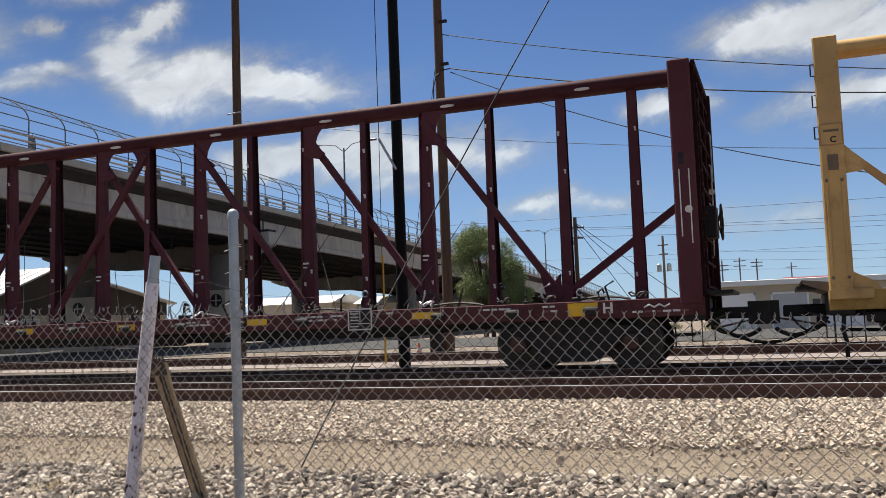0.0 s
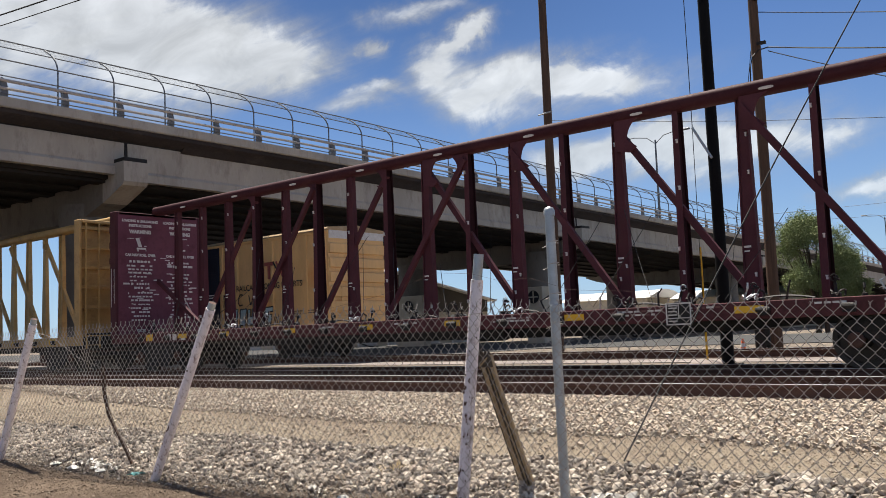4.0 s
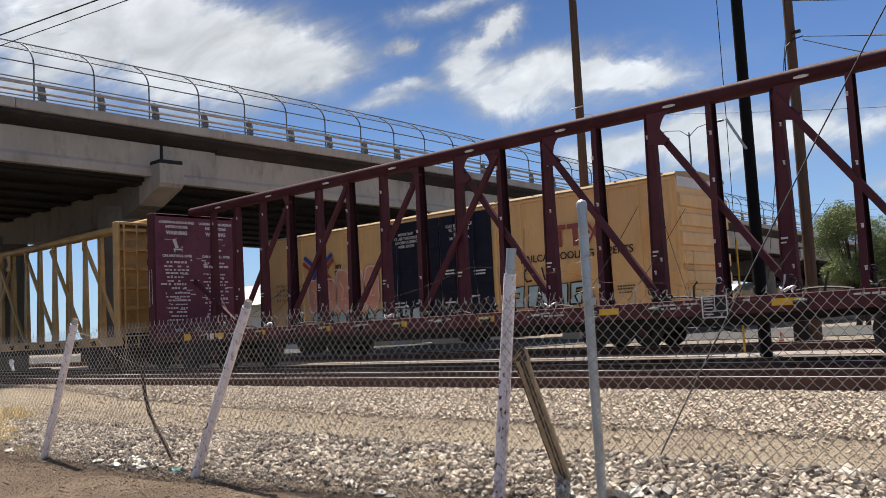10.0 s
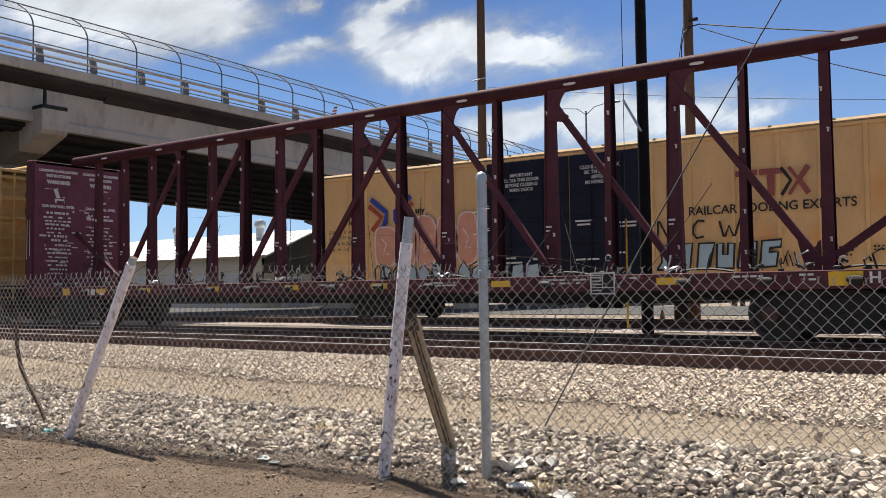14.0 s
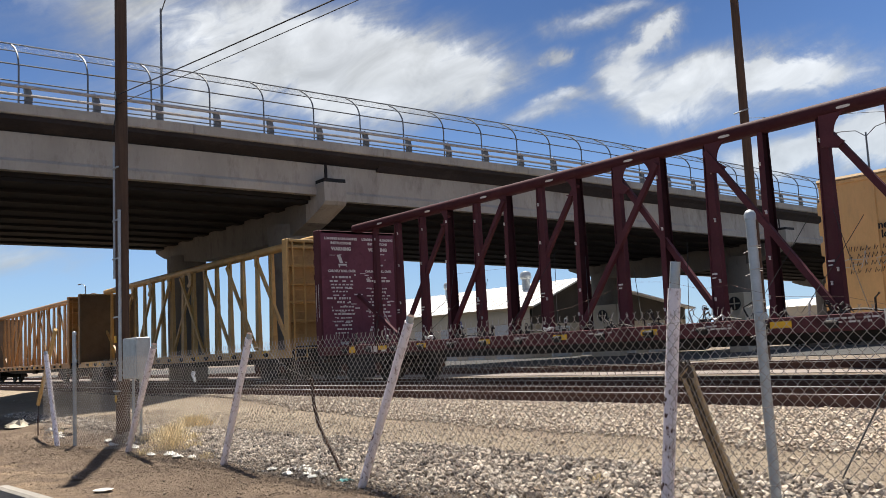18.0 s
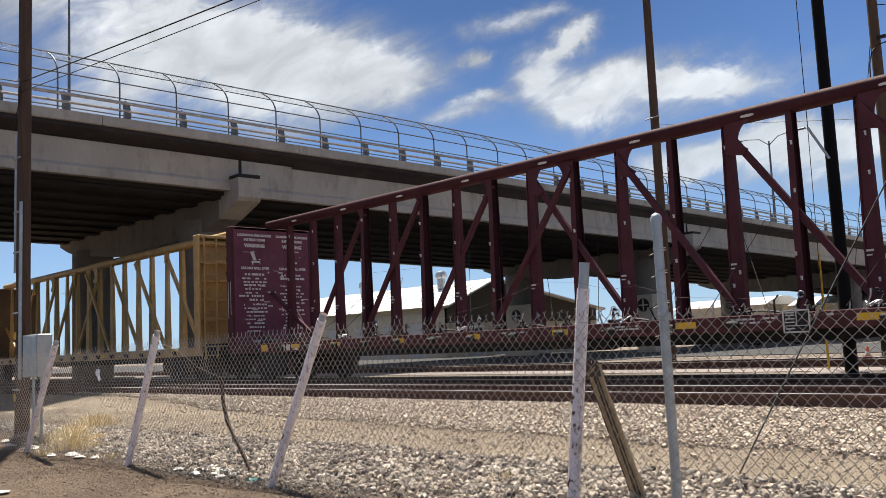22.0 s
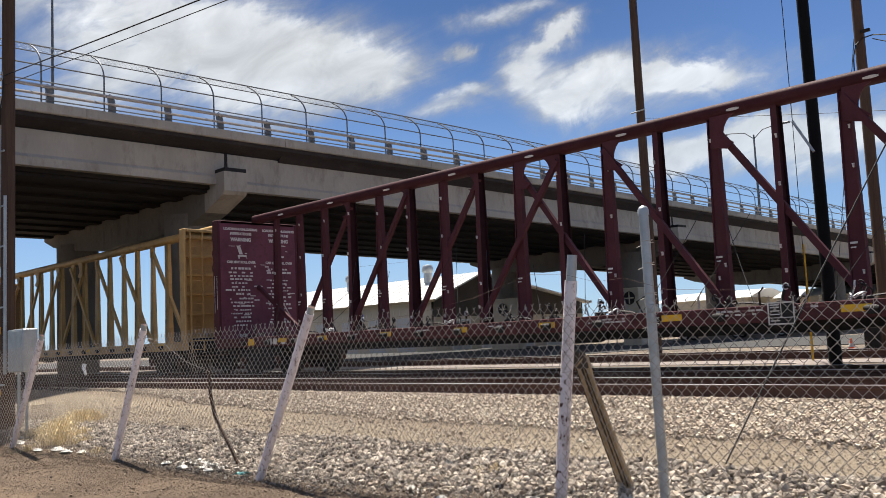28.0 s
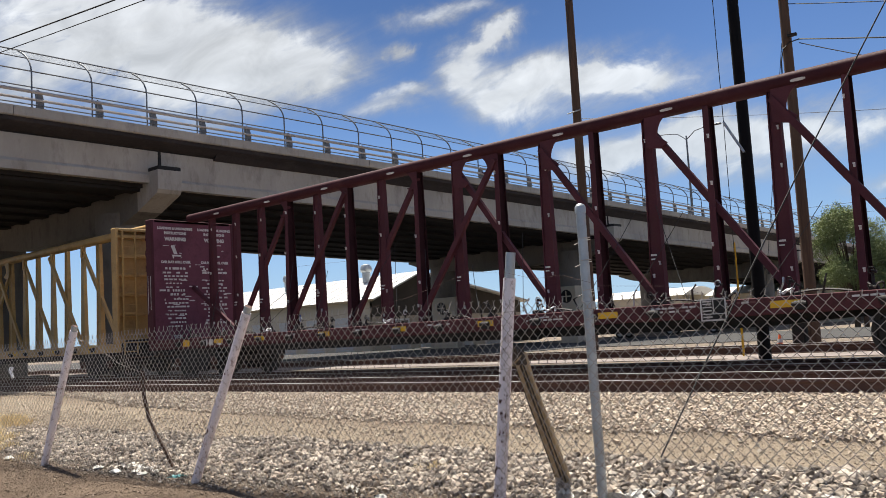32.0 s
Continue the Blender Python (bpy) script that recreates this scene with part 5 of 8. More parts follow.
def dark_end_frame(car):
    """Ladder frame standing out from the maroon car's end, its shade put into the colour."""
    xo = HALF + 0.33
    part("frame_post", Shape().box(xo, xo + 0.1, 1.12, 1.3, 0.8, BH_T - 0.02, 0.01), SHADEW, car, "end-frame post, coloured dark for shade")
    part("frame_post", Shape().box(xo, xo + 0.05, 0.3, 0.38, 0.8, BH_T - 0.1, 0.01), SHADEW, car, "end-frame post, coloured dark for shade")
    part("frame_rail", Shape().box(xo, xo + 0.06, -1.3, 1.12, BH_T - 0.1, BH_T - 0.01, 0.01), SHADEW, car, "top rail of the end frame, coloured dark for shade")
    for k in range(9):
        part("frame_rung", Shape().box(xo + 0.02, xo + 0.05, -0.75, 1.12, 1.2 + 0.38 * k, 1.24 + 0.38 * k), SHADEW, car)
    for y0, z0, z1 in ((0.62, 2.3, 3.3), (0.2, 1.7, 2.6), (0.9, 3.0, 3.9)):
        part("grab_rod", Shape().tube([(xo + 0.06, y0, z0), (xo + 0.09, y0, z0 + 0.05), (xo + 0.09, y0, z1 - 0.05), (xo + 0.06, y0, z1)], 0.012, 5), GALV, car, "worn bare-metal grab rod")
    part("round_mark", Shape().lathe([(0.055, -0.002), (0.055, 0.002)], 14, 1, (xo + 0.05, 1.116, 2.9)), WHITE, car, "white painted disc")


dark_end_frame(maroon_car)


def end_clutter(car, e):
    """Uncoupling lever, air hose and dangling chains at a car's end."""
    xo = e * (HALF + 0.34)
    part("uncoupling_lever", Shape().tube([(xo, -1.25, 0.62), (xo + e * 0.12, -1.2, 0.72), (xo + e * 0.14, -0.5, 0.74), (xo + e * 0.3, -0.2, 0.82)], 0.018, 6), DARKST, car, "", True)
    part("air_hose", Shape().tube(sag((xo + e * 0.1, -0.35, 0.62), (xo + e * 0.72, -0.2, 0.55), 0.14, 12), 0.032, 8), DARKST, car, "black rubber air hose", True)
    part("dangling_chain", Shape().tube(sag((xo, -0.9, 0.7), (xo + e * 0.5, -0.3, 0.75), 0.22, 10), 0.016, 5), DARKST, car)
    part("angle_cock", Shape().box(min(xo, xo + e * 0.14), max(xo, xo + e * 0.14), -0.42, -0.28, 0.56, 0.72, 0.02), DARKST, car)
    for k in range(3):
        part("brake_rod", Shape().tube([(xo - e * 0.2, -0.7 + 0.4 * k, 0.5), (xo - e * 1.6, -0.5 + 0.3 * k, 0.46)], 0.02, 5), DARKST, car)


for _car, _e in ((maroon_car, 1), (maroon_car, -1), (right_car, -1), (yellow_car, 1)):
    end_clutter(_car, _e)


def maroon_details(car):
    """Lettering, placard and logo bars of the maroon car."""
    xi = -HALF + 0.004
    for yc, far in ((-0.62, False), (0.72, True)):
        say = lambda words, z, size, b=0.006: lettering("stencil", words, size, WHITE, car, pose(xi, yc, z, 90, 0, 90), "white stencilled words", b)
        say("LOADING & UNLOADING", 4.33, 0.1)
        say("INSTRUCTIONS", 4.19, 0.105)
        say("WARNING", 4.0, 0.145, 0.008)
        say("CAR MAY ROLL OVER", 3.33, 0.1)
        arrow = Shape().add([(xi, yc - 0.16, 3.86), (xi, yc - 0.04, 3.86), (xi, yc + 0.06, 3.6), (xi, yc - 0.06, 3.6), (xi + 0.004, yc - 0.16, 3.86), (xi + 0.004, yc - 0.04, 3.86), (xi + 0.004, yc + 0.06, 3.6), (xi + 0.004, yc - 0.06, 3.6)],
                            [(0, 1, 2, 3), (7, 6, 5, 4), (0, 4, 5, 1), (1, 5, 6, 2), (2, 6, 7, 3), (3, 7, 4, 0)])
        if far:
            arrow.v = [(x, 2 * yc - y - 0.1, z) for x, y, z in arrow.v]
        part("tilting_load_mark", arrow, WHITE, car, "white tilting load symbol")
        part("tilting_load_mark", Shape().box(xi, xi + 0.004, yc - 0.12, yc + 0.18, 3.53, 3.58).box(xi, xi + 0.004, yc - 0.1, yc - 0.06, 3.47, 3.53), WHITE, car)
        rs = random.Random(8 + far)
        z = 3.14
        while z > 1.42:
            n = rs.choice((5, 6, 7, 8))
            w = rs.uniform(0.55, 1.0)
            a = yc - w / 2
            hgt = rs.choice((0.04, 0.045, 0.05, 0.065))
            for k in range(n):
                l = w / n * rs.uniform(0.55, 0.9)
                if rs.random() < 0.14:
                    a += w / n
                    continue
                part("unreadable_stencil", Shape().box(xi, xi + 0.004, a, a + l, z, z + hgt), WHITE, car)
                a += w / n
            z -= hgt + rs.uniform(0.05, 0.075)
    for k in range(34):
        yy, z, l = rs.uniform(-1.25, 1.2), rs.uniform(1.4, 3.9), rs.choice((0.03, 0.05, 0.08, 0.2))
        part("scuff_mark", Shape().box(xi, xi + 0.005, yy, yy + l, z, z + rs.choice((0.015, 0.025, 0.05))), WHITE, car, "pale scuff")
    for y0, y1, z in ((-0.2, 0.1, 2.62), (-0.2, -0.02, 2.2), (0.2, 0.42, 2.1), (0.25, 0.4, 3.1), (0.2, 0.35, 3.22), (1.05, 1.28, 2.4)):
        part("scuff_mark", Shape().box(xi, xi + 0.003, y0, y1, z, z + 0.035), WHITE, car, "pale scuff")
    part("scuff_mark", Shape().tube([(xi + 0.01, 0.82, 2.12), (xi + 0.01, 1.2, 1.5)], 0.02, 4), WHITE, car, "white diagonal strip")
    # placard hung below the deck edge
    p = part("placard", Shape().box(5.815, 6.235, -1.45, -1.435, 0.75, 1.10, 0.004), DARKST, car, "black placard in a white frame")
    fr = Shape().box(5.805, 6.245, -1.455, -1.452, 1.082, 1.105).box(5.805, 6.245, -1.455, -1.452, 0.745, 0.768).box(5.805, 5.828, -1.455, -1.452, 0.768, 1.082).box(6.222, 6.245, -1.455, -1.452, 0.768, 1.082)
    part("placard_frame", fr, WHITE, p)
    part("placard_bar", Shape().box(6.02, 6.034, -1.455, -1.452, 0.862, 1.082).box(5.828, 6.222, -1.455, -1.452, 0.85, 0.862), WHITE, p)
    for z in (0.80, 0.90, 0.955, 1.01, 1.05):
        part("unreadable_stencil", Shape().box(5.845, 6.0, -1.455, -1.452, z, z + 0.018), WHITE, p)
    # white letter marks and a wavy emblem as plain shapes
    part("emblem", Shape().box(10.04, 10.075, -1.366, -1.361, 0.87, 1.03).box(10.15, 10.185, -1.366, -1.361, 0.87, 1.03).box(10.075, 10.15, -1.366, -1.361, 0.935, 0.965), WHITE, car, "white block mark")
    part("emblem", Shape().tube([(10.65 + 0.075 * k, -1.365, 0.955 + (0.022 if k % 2 else -0.018)) for k in range(6)], 0.014, 4), WHITE, car, "white wavy emblem")
    rs = random.Random(3)
    for x, w, z in ((10.85, 0.75, 0.86), (9.2, 0.2, 0.99), (9.2, 0.18, 0.92), (8.3, 0.5, 0.98), (6.4, 0.5, 0.99), (5.2, 0.9, 0.98), (5.2, 0.7, 0.92), (2.6, 0.9, 0.97), (2.6, 0.8, 0.92), (-0.1, 0.7, 0.97), (-2.4, 0.6, 0.97), (-5.0, 0.5, 0.97), (-7.1, 0.6, 0.93)):
        a = x - w / 2
        while a < x + w / 2:
            l = rs.uniform(0.04, 0.12)
            part("unreadable_stencil", Shape().box(a, a + l, -1.3645, -1.361, z, z + 0.03), MAROON2 if rs.random() < 0.4 else WHITE, car)
            a += l + 0.025
    for x in (-8.6, -8.35, -7.95):
        part("unreadable_stencil", Shape().box(x - 0.09, x + 0.09, -1.3645, -1.361, 0.84, 1.0), WHITE, car)
    part("round_mark", Shape().lathe([(0.055, -0.002), (0.055, 0.002)], 14, 1, (HALF + 0.2, -1.4075, 2.35)), WHITE, car, "white painted disc")
    part("round_mark", Shape().box(HALF + 0.09, HALF + 0.17, -1.4085, -1.4065, 3.02, 3.2), DARKST, car)
    # spare straps and chains heaped on the deck
    for k in range(20):
        x = -10.5 + k * 1.1 + rs.uniform(-0.3, 0.3)
        loop = [(x + 0.12 * math.cos(a) * rs.uniform(0.6, 1.3), -1.15 + 0.1 * math.sin(a), DK + 0.03 + 0.09 * abs(math.sin(a * 1.3))) for a in np.linspace(0, 7, 14)]
        part("loose_chain", Shape().tube(loop, 0.014, 4), DARKST if k % 4 else GALV, car, "loose chain on the deck")
    for n in range(-1, 16):
        x = POST0 + PITCH * (n + 1) + rs.uniform(0.22, 0.5)
        y = rs.uniform(-1.15, -0.8)
        h = rs.uniform(0.16, 0.32)
        lean = rs.uniform(-0.12, 0.12)
        t = part("load_binder", Shape().box(x - 0.07, x + 0.07, y - 0.05, y + 0.05, DK, DK + 0.08, 0.015).tube([(x, y, DK + 0.05), (x + lean * 0.5, y, DK + h * 0.7), (x + lean, y - 0.02, DK + h), (x + lean + 0.07, y - 0.02, DK + h - 0.03)], 0.026, 6), DARKST, car, "black ratchet binder on the deck", True)
        part("binder_ring", Shape().tube([(x + lean + 0.05 * math.cos(a), y - 0.03, DK + h + 0.05 * math.sin(a)) for a in np.linspace(0, 6.283, 11)], 0.012, 5), GALV if n % 3 == 0 else DARKST, t)
        if n % 2:
            part("slack_strap", Shape().tube(sag((x, y, DK + 0.03), (x + rs.uniform(0.6, 1.0), y - 0.1, DK + 0.02), -0.05, 6), 0.018, 4), DARKST, t)
    for k in range(9):
        x = 1.0 + k * 1.15 + rs.uniform(-0.3, 0.3)
        part("strap_handle", Shape().tube([(x, -1.22, DK), (x + rs.uniform(-0.1, 0.1), -1.24, DK + 0.22), (x + 0.08, -1.22, DK + 0.3)], 0.018, 5), GALV if k % 2 else DARKST, car)


maroon_details(maroon_car)


# ---- the rolling boxcar ----
def flat(parent, name, pts, material, y=-1.459, label="", t=0.004):
    """A thin painted shape on the car's near side, from (x, z) corners."""
    n = len(pts)
    s = Shape().add([(x, y - t / 2, z) for x, z in pts] + [(x, y + t / 2, z) for x, z in pts],
                    [tuple(range(n)), tuple(range(2 * n - 1, n - 1, -1))] + [(i, i + n, (i + 1) % n + n, (i + 1) % n) for i in range(n)])
    return part(name, s, material, parent, label)


def ribbon(parent, name, pts, w, material, y, label=""):
    """A sprayed line: a thin flat band along (x, z) points."""
    s = Shape()
    P = [Vector(p) for p in pts]
    for i, p in enumerate(P):
        d = (P[min(i + 1, len(P) - 1)] - P[max(i - 1, 0)]).normalized()
        nrm = Vector((-d.y, d.x)) * w / 2
        s.v += [(p.x + nrm.x, y, p.y + nrm.y), (p.x - nrm.x, y, p.y - nrm.y), (p.x + nrm.x, y + 0.003, p.y + nrm.y), (p.x - nrm.x, y + 0.003, p.y - nrm.y)]
    for i in range(len(P) - 1):
        a = 4 * i
        s.f += [(a, a + 1, a + 5, a + 4), (a, a + 4, a + 6, a + 2), (a + 1, a + 3, a + 7, a + 5)]
    return part(name, s, material, parent, label)


def boxcar():
    car = thing("boxcar", pose(-40, TRACK_D, RAIL), "yellow boxcar with black plug doors and graffiti, rolling by", "boxcar")
    L, W, Z0, Z1 = 9.2, 1.45, 0.95, 4.72
    body = part("body", Shape().box(-L, L, -W, W, Z0, Z1, 0.015), BOXY, car, "dull yellow steel body")
    roof = Shape().prism([(-W - 0.07, Z1 - 0.06), (W + 0.07, Z1 - 0.06), (W + 0.07, Z1 - 0.03), (W, Z1 + 0.04), (0, Z1 + 0.17), (-W, Z1 + 0.04), (-W - 0.07, Z1 - 0.03)], 0, -L - 0.02, L + 0.02)
    part("roof", roof, ROOFT, car, "chalky tan roof")
    for k in range(13):
        x = -8.8 + k * 17.6 / 12
        part("roof_seam", Shape().prism([(-W - 0.035, Z1 + 0.0), (-W - 0.035, Z1 + 0.05), (0, Z1 + 0.2), (W + 0.035, Z1 + 0.05), (W + 0.035, Z1)], 0, x - 0.03, x + 0.03), ROOFT, car)
    # side posts, each sheet between them slightly bowed
    xs = [-9.05, -7.75, -6.9, -5.75, -4.6, -3.45, -2.42, 2.84, 3.85, 4.95, 6.05, 7.0, 8.0, 9.05]
    for x in xs:
        for sy in (-1, 1):
            part("side_post", Shape().prism([(x - 0.06, sy * W), (x + 0.06, sy * W), (x + 0.045, sy * (W + 0.048)), (x - 0.045, sy * (W + 0.048))], 2, Z0, Z1 - 0.07), BOXY, car)
    for sy in (-1, 1):
        part("side_sill", Shape().box(-L, L, sy * W - 0.06, sy * W + 0.06, Z0 - 0.16, Z0 + 0.06, 0.012), BOXY, car)
        part("top_rail", Shape().box(-L, L, sy * W - 0.05, sy * W + 0.06, Z1 - 0.16, Z1 - 0.065, 0.012), BOXY, car)
        for x0, x1 in ((-2.25, 0.42), (0.46, 2.68)):
            d = part("plug_door", Shape().box(x0, x1, min(sy * W, sy * (W + 0.07)), max(sy * W, sy * (W + 0.07)), Z0 + 0.12, Z1 - 0.17, 0.02), NAVY, car, "black plug door")
            for k in range(5):
                z = Z0 + 0.5 + 0.68 * k
                part("door_rib", Shape().box(x0 + 0.08, x1 - 0.08, min(sy * (W + 0.07), sy * (W + 0.095)), max(sy * (W + 0.07), sy * (W + 0.095)), z, z + 0.09, 0.01), NAVY, d)
            for q in (0.3, 0.7):
                xx = x0 + (x1 - x0) * q
                part("lock_rod", Shape().tube([(xx, sy * (W + 0.115), Z0 + 0.14), (xx, sy * (W + 0.115), Z1 - 0.2)], 0.018, 6), NAVY, d)
            part("door_handle", Shape().tube([(x0 + 0.5, sy * (W + 0.13), 2.0), (x0 + 0.9, sy * (W + 0.13), 2.05)], 0.02, 6), DARKST, d)
    # corrugated ends with a white top panel
    for e in (-1, 1):
        for k in range(6):
            z = 1.15 + k * 0.53
            rib = [(L, z), (L + 0.085, z + 0.03), (L + 0.09, z + 0.3), (L + 0.075, z + 0.36), (L, z + 0.4)]
            part("end_corrugation", Shape().prism([(zz, e * xx) for xx, zz in rib], 1, -W + 0.02, W - 0.02), BOXY, car)
        part("end_panel", Shape().box(min(e * L, e * (L + 0.02)), max(e * L, e * (L + 0.02)), -W + 0.04, W - 0.02, 4.36, Z1 - 0.07), WHITE, car, "white strip with unreadable stencils")
        for k in range(4):
            part("grab_iron", Shape().tube([(e * (L - 0.5), -W - 0.02, 1.25 + 0.4 * k), (e * (L - 0.5), -W - 0.09, 1.25 + 0.4 * k), (e * (L - 0.1), -W - 0.09, 1.25 + 0.4 * k), (e * (L - 0.1), -W - 0.02, 1.25 + 0.4 * k)], 0.013, 5), BOXY, car)
        lad = Shape()
        for y in (-1.3, -0.9):
            lad.box(min(e * (L + 0.06), e * (L + 0.1)), max(e * (L + 0.06), e * (L + 0.1)), y - 0.02, y + 0.02, 1.0, 2.6)
        for k in range(5):
            lad.tube([(e * (L + 0.09), -1.3, 1.1 + 0.34 * k), (e * (L + 0.09), -0.9, 1.1 + 0.34 * k)], 0.012, 5)
        part("ladder", lad, BOXY, car)
        part("crossover_platform", Shape().box(min(e * (L + 0.02), e * (L + 0.4)), max(e * (L + 0.02), e * (L + 0.4)), -1.2, 1.2, 1.0, 1.04), DARKST, car)
        coupler(car, e * (L + 0.1), e)
    part("center_sill", Shape().box(-L + 0.1, L - 0.1, -0.32, 0.32, 0.55, Z0, 0.02), DARKST, car)
    for x in (-4.2, -2.1, 0.2, 2.2, 4.3):
        part("cross_bearer", Shape().box(x - 0.07, x + 0.07, -1.4, 1.4, 0.7, Z0 - 0.02), DARKST, car)
    part("brake_reservoir", Shape().lathe([(0.02, -0.6), (0.2, -0.52), (0.22, -0.4), (0.22, 0.4), (0.2, 0.52), (0.02, 0.6)], 14, 0, (1.2, -0.8, 0.55)), DARKST, car, smooth=True)
    part("brake_beam", Shape().tube([(-4.5, -0.6, 0.5), (4.5, -0.6, 0.5)], 0.025, 6), DARKST, car)
    sets = truck(car, -6.75) + truck(car, 6.75)
    # markings on the near side
    Y = -W - 0.049
    txt = lambda words, x, z, size, m=BLACKT, bold=0.004, yy=Y: lettering("stencil", words, size, m, car, pose(x, yy, z, 90, 0, 0), "stencilled words", bold)
    txt("RAILCAR POOLING EXPERTS", 5.8, 2.7, 0.31)
    txt("next", -7.45, 3.28, 0.27, bold=0.008)
    txt("load", -7.4, 3.05, 0.27, bold=0.008)
    txt("any", -4.73, 3.28, 0.27, bold=0.008)
    txt("road", -4.7, 3.05, 0.27, bold=0.008)
    DY = -W - 0.116
    for i, w in enumerate(("CLOSE AND LOCK", "BOTH DOORS", "BEFORE", "MOVING CAR")):
        txt(w, 1.4, 4.14 - i * 0.14, 0.14, WHITE, 0.003, DY)
    for i, w in enumerate(("IMPORTANT", "CLOSE THIS DOOR", "BEFORE CLOSING", "MAIN DOOR")):
        txt(w, -1.05, 4.1 - i * 0.14, 0.135, WHITE, 0.003, DY)
    for x, z, w in ((0.9, 2.7, 0.5), (0.9, 2.6, 0.4), (2.2, 2.6, 0.5), (2.2, 2.5, 0.45), (-1.6, 1.75, 0.7), (-1.5, 1.62, 0.9), (-0.4, 1.7, 0.6), (1.9, 1.8, 0.5), (1.0, 1.65, 0.7)):
        part("unreadable_stencil", Shape().box(x - w / 2, x + w / 2, DY - 0.002, DY + 0.002, z, z + 0.05), WHITE, car)
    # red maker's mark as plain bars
    for x in (5.05, 5.62):
        flat(car, "red_mark", [(x - 0.02, 3.72), (x + 0.5, 3.72), (x + 0.5, 3.58), (x - 0.02, 3.58)], MARKR, Y)
        flat(car, "red_mark", [(x + 0.17, 3.575), (x + 0.33, 3.575), (x + 0.33, 3.06), (x + 0.17, 3.06)], MARKR, Y)
    for dx, m in ((0, BLACKT), (0.18, MARKR)):
        ribbon(car, "red_mark", [(6.12 + dx, 3.72), (6.34 + dx, 3.4), (6.12 + dx, 3.06)], 0.085, m, Y - 0.002 * (1 + (dx > 0)))
    ribbon(car, "red_mark", [(6.74, 3.72), (6.53, 3.42), (6.74, 3.06)], 0.13, MARKR, Y - 0.007)
    # blue and red chevrons
    for x, sgn in ((-5.98, 1), (-5.8, -1)):
        ribbon(car, "chevron_mark", [(x - sgn * 0.72, 3.84), (x - sgn * 0.08, 3.38), (x - sgn * 0.1, 3.12), (x - sgn * 0.4, 2.66)], 0.16, BLUET, Y - 0.002)
        ribbon(car, "chevron_mark", [(x - sgn * 0.8, 3.62), (x - sgn * 0.28, 3.24), (x - sgn * 0.68, 2.82)], 0.16, REDT, Y - 0.006)
    # car number and weights as plain bars
    for x, w in ((-7.42, 0.16), (-7.18, 0.16)):
        part("number_bar", Shape().box(x - w / 2, x + w / 2, Y - 0.002, Y + 0.002, 2.33, 2.57), BLACKT, car)
    for x in (-7.5, -7.2, -6.4):
        part("number_bar", Shape().box(x, x + 0.16, Y - 0.002, Y + 0.002, 1.76, 2.0), BLACKT, car)
    for x, z, n in ((7.2, 1.74, 7), (7.2, 1.66, 6), (8.1, 1.74, 5), (8.1, 1.66, 6), (7.25, 1.56, 5)):
        for k in range(n):
            part("number_bar", Shape().box(x + 0.085 * k, x + 0.085 * k + 0.055, Y - 0.002, Y + 0.002, z, z + 0.04), BLACKT, car)
    # sprayed patches along the side sill
    for k, (x, w, m) in enumerate(((-5.6, 0.7, PALEG), (-4.6, 0.8, ORANGEG), (-3.2, 0.9, PALEG), (-1.0, 1.1, ORANGEG), (0.6, 0.9, TEAL), (1.8, 0.5, PINKG), (2.7, 0.9, TEAL), (4.0, 0.7, PALEG), (5.2, 0.8, PINKG))):
        ribbon(car, "graffiti", [(x + w * q, 0.885 + 0.05 * math.sin(5 * q + k)) for q in np.linspace(0, 1, 7)], 0.1, m, -W - 0.066, "sprayed patch on the side sill")
    # graffiti: filled pink bubbles with pale outlines, pale blue blocks with black outlines
    GY = Y - 0.004
    rs = random.Random(11)
    for cx, cz, rx, rz in ((-6.1, 2.3, 0.42, 0.66), (-5.3, 2.28, 0.41, 0.66), (-4.5, 2.4, 0.395, 0.78), (-3.72, 2.38, 0.385, 0.72), (-2.96, 2.42, 0.375, 0.74)):
        loop = [(cx + rx * math.copysign(abs(math.cos(a)) ** 0.6, math.cos(a)) * (1 + 0.03 * math.sin(3 * a + cx)), cz + rz * math.copysign(abs(math.sin(a)) ** 0.6, math.sin(a)) * (1 + 0.07 * math.cos(2 * a + cx))) for a in np.linspace(0, 2 * math.pi, 25)]
        flat(car, "graffiti", loop[:-1], PINKG, GY, "faded pink sprayed letters")
        ribbon(car, "graffiti", loop, 0.055, PINKL, GY - 0.008)
        ribbon(car, "graffiti", [(cx - rx * 0.4, cz + rz * 0.4), (cx + rx * 0.1, cz + rz * 0.1), (cx - rx * 0.2, cz - rz * 0.4), (cx + rx * 0.4, cz - rz * 0.35)], 0.05, PINKL, GY - 0.011)
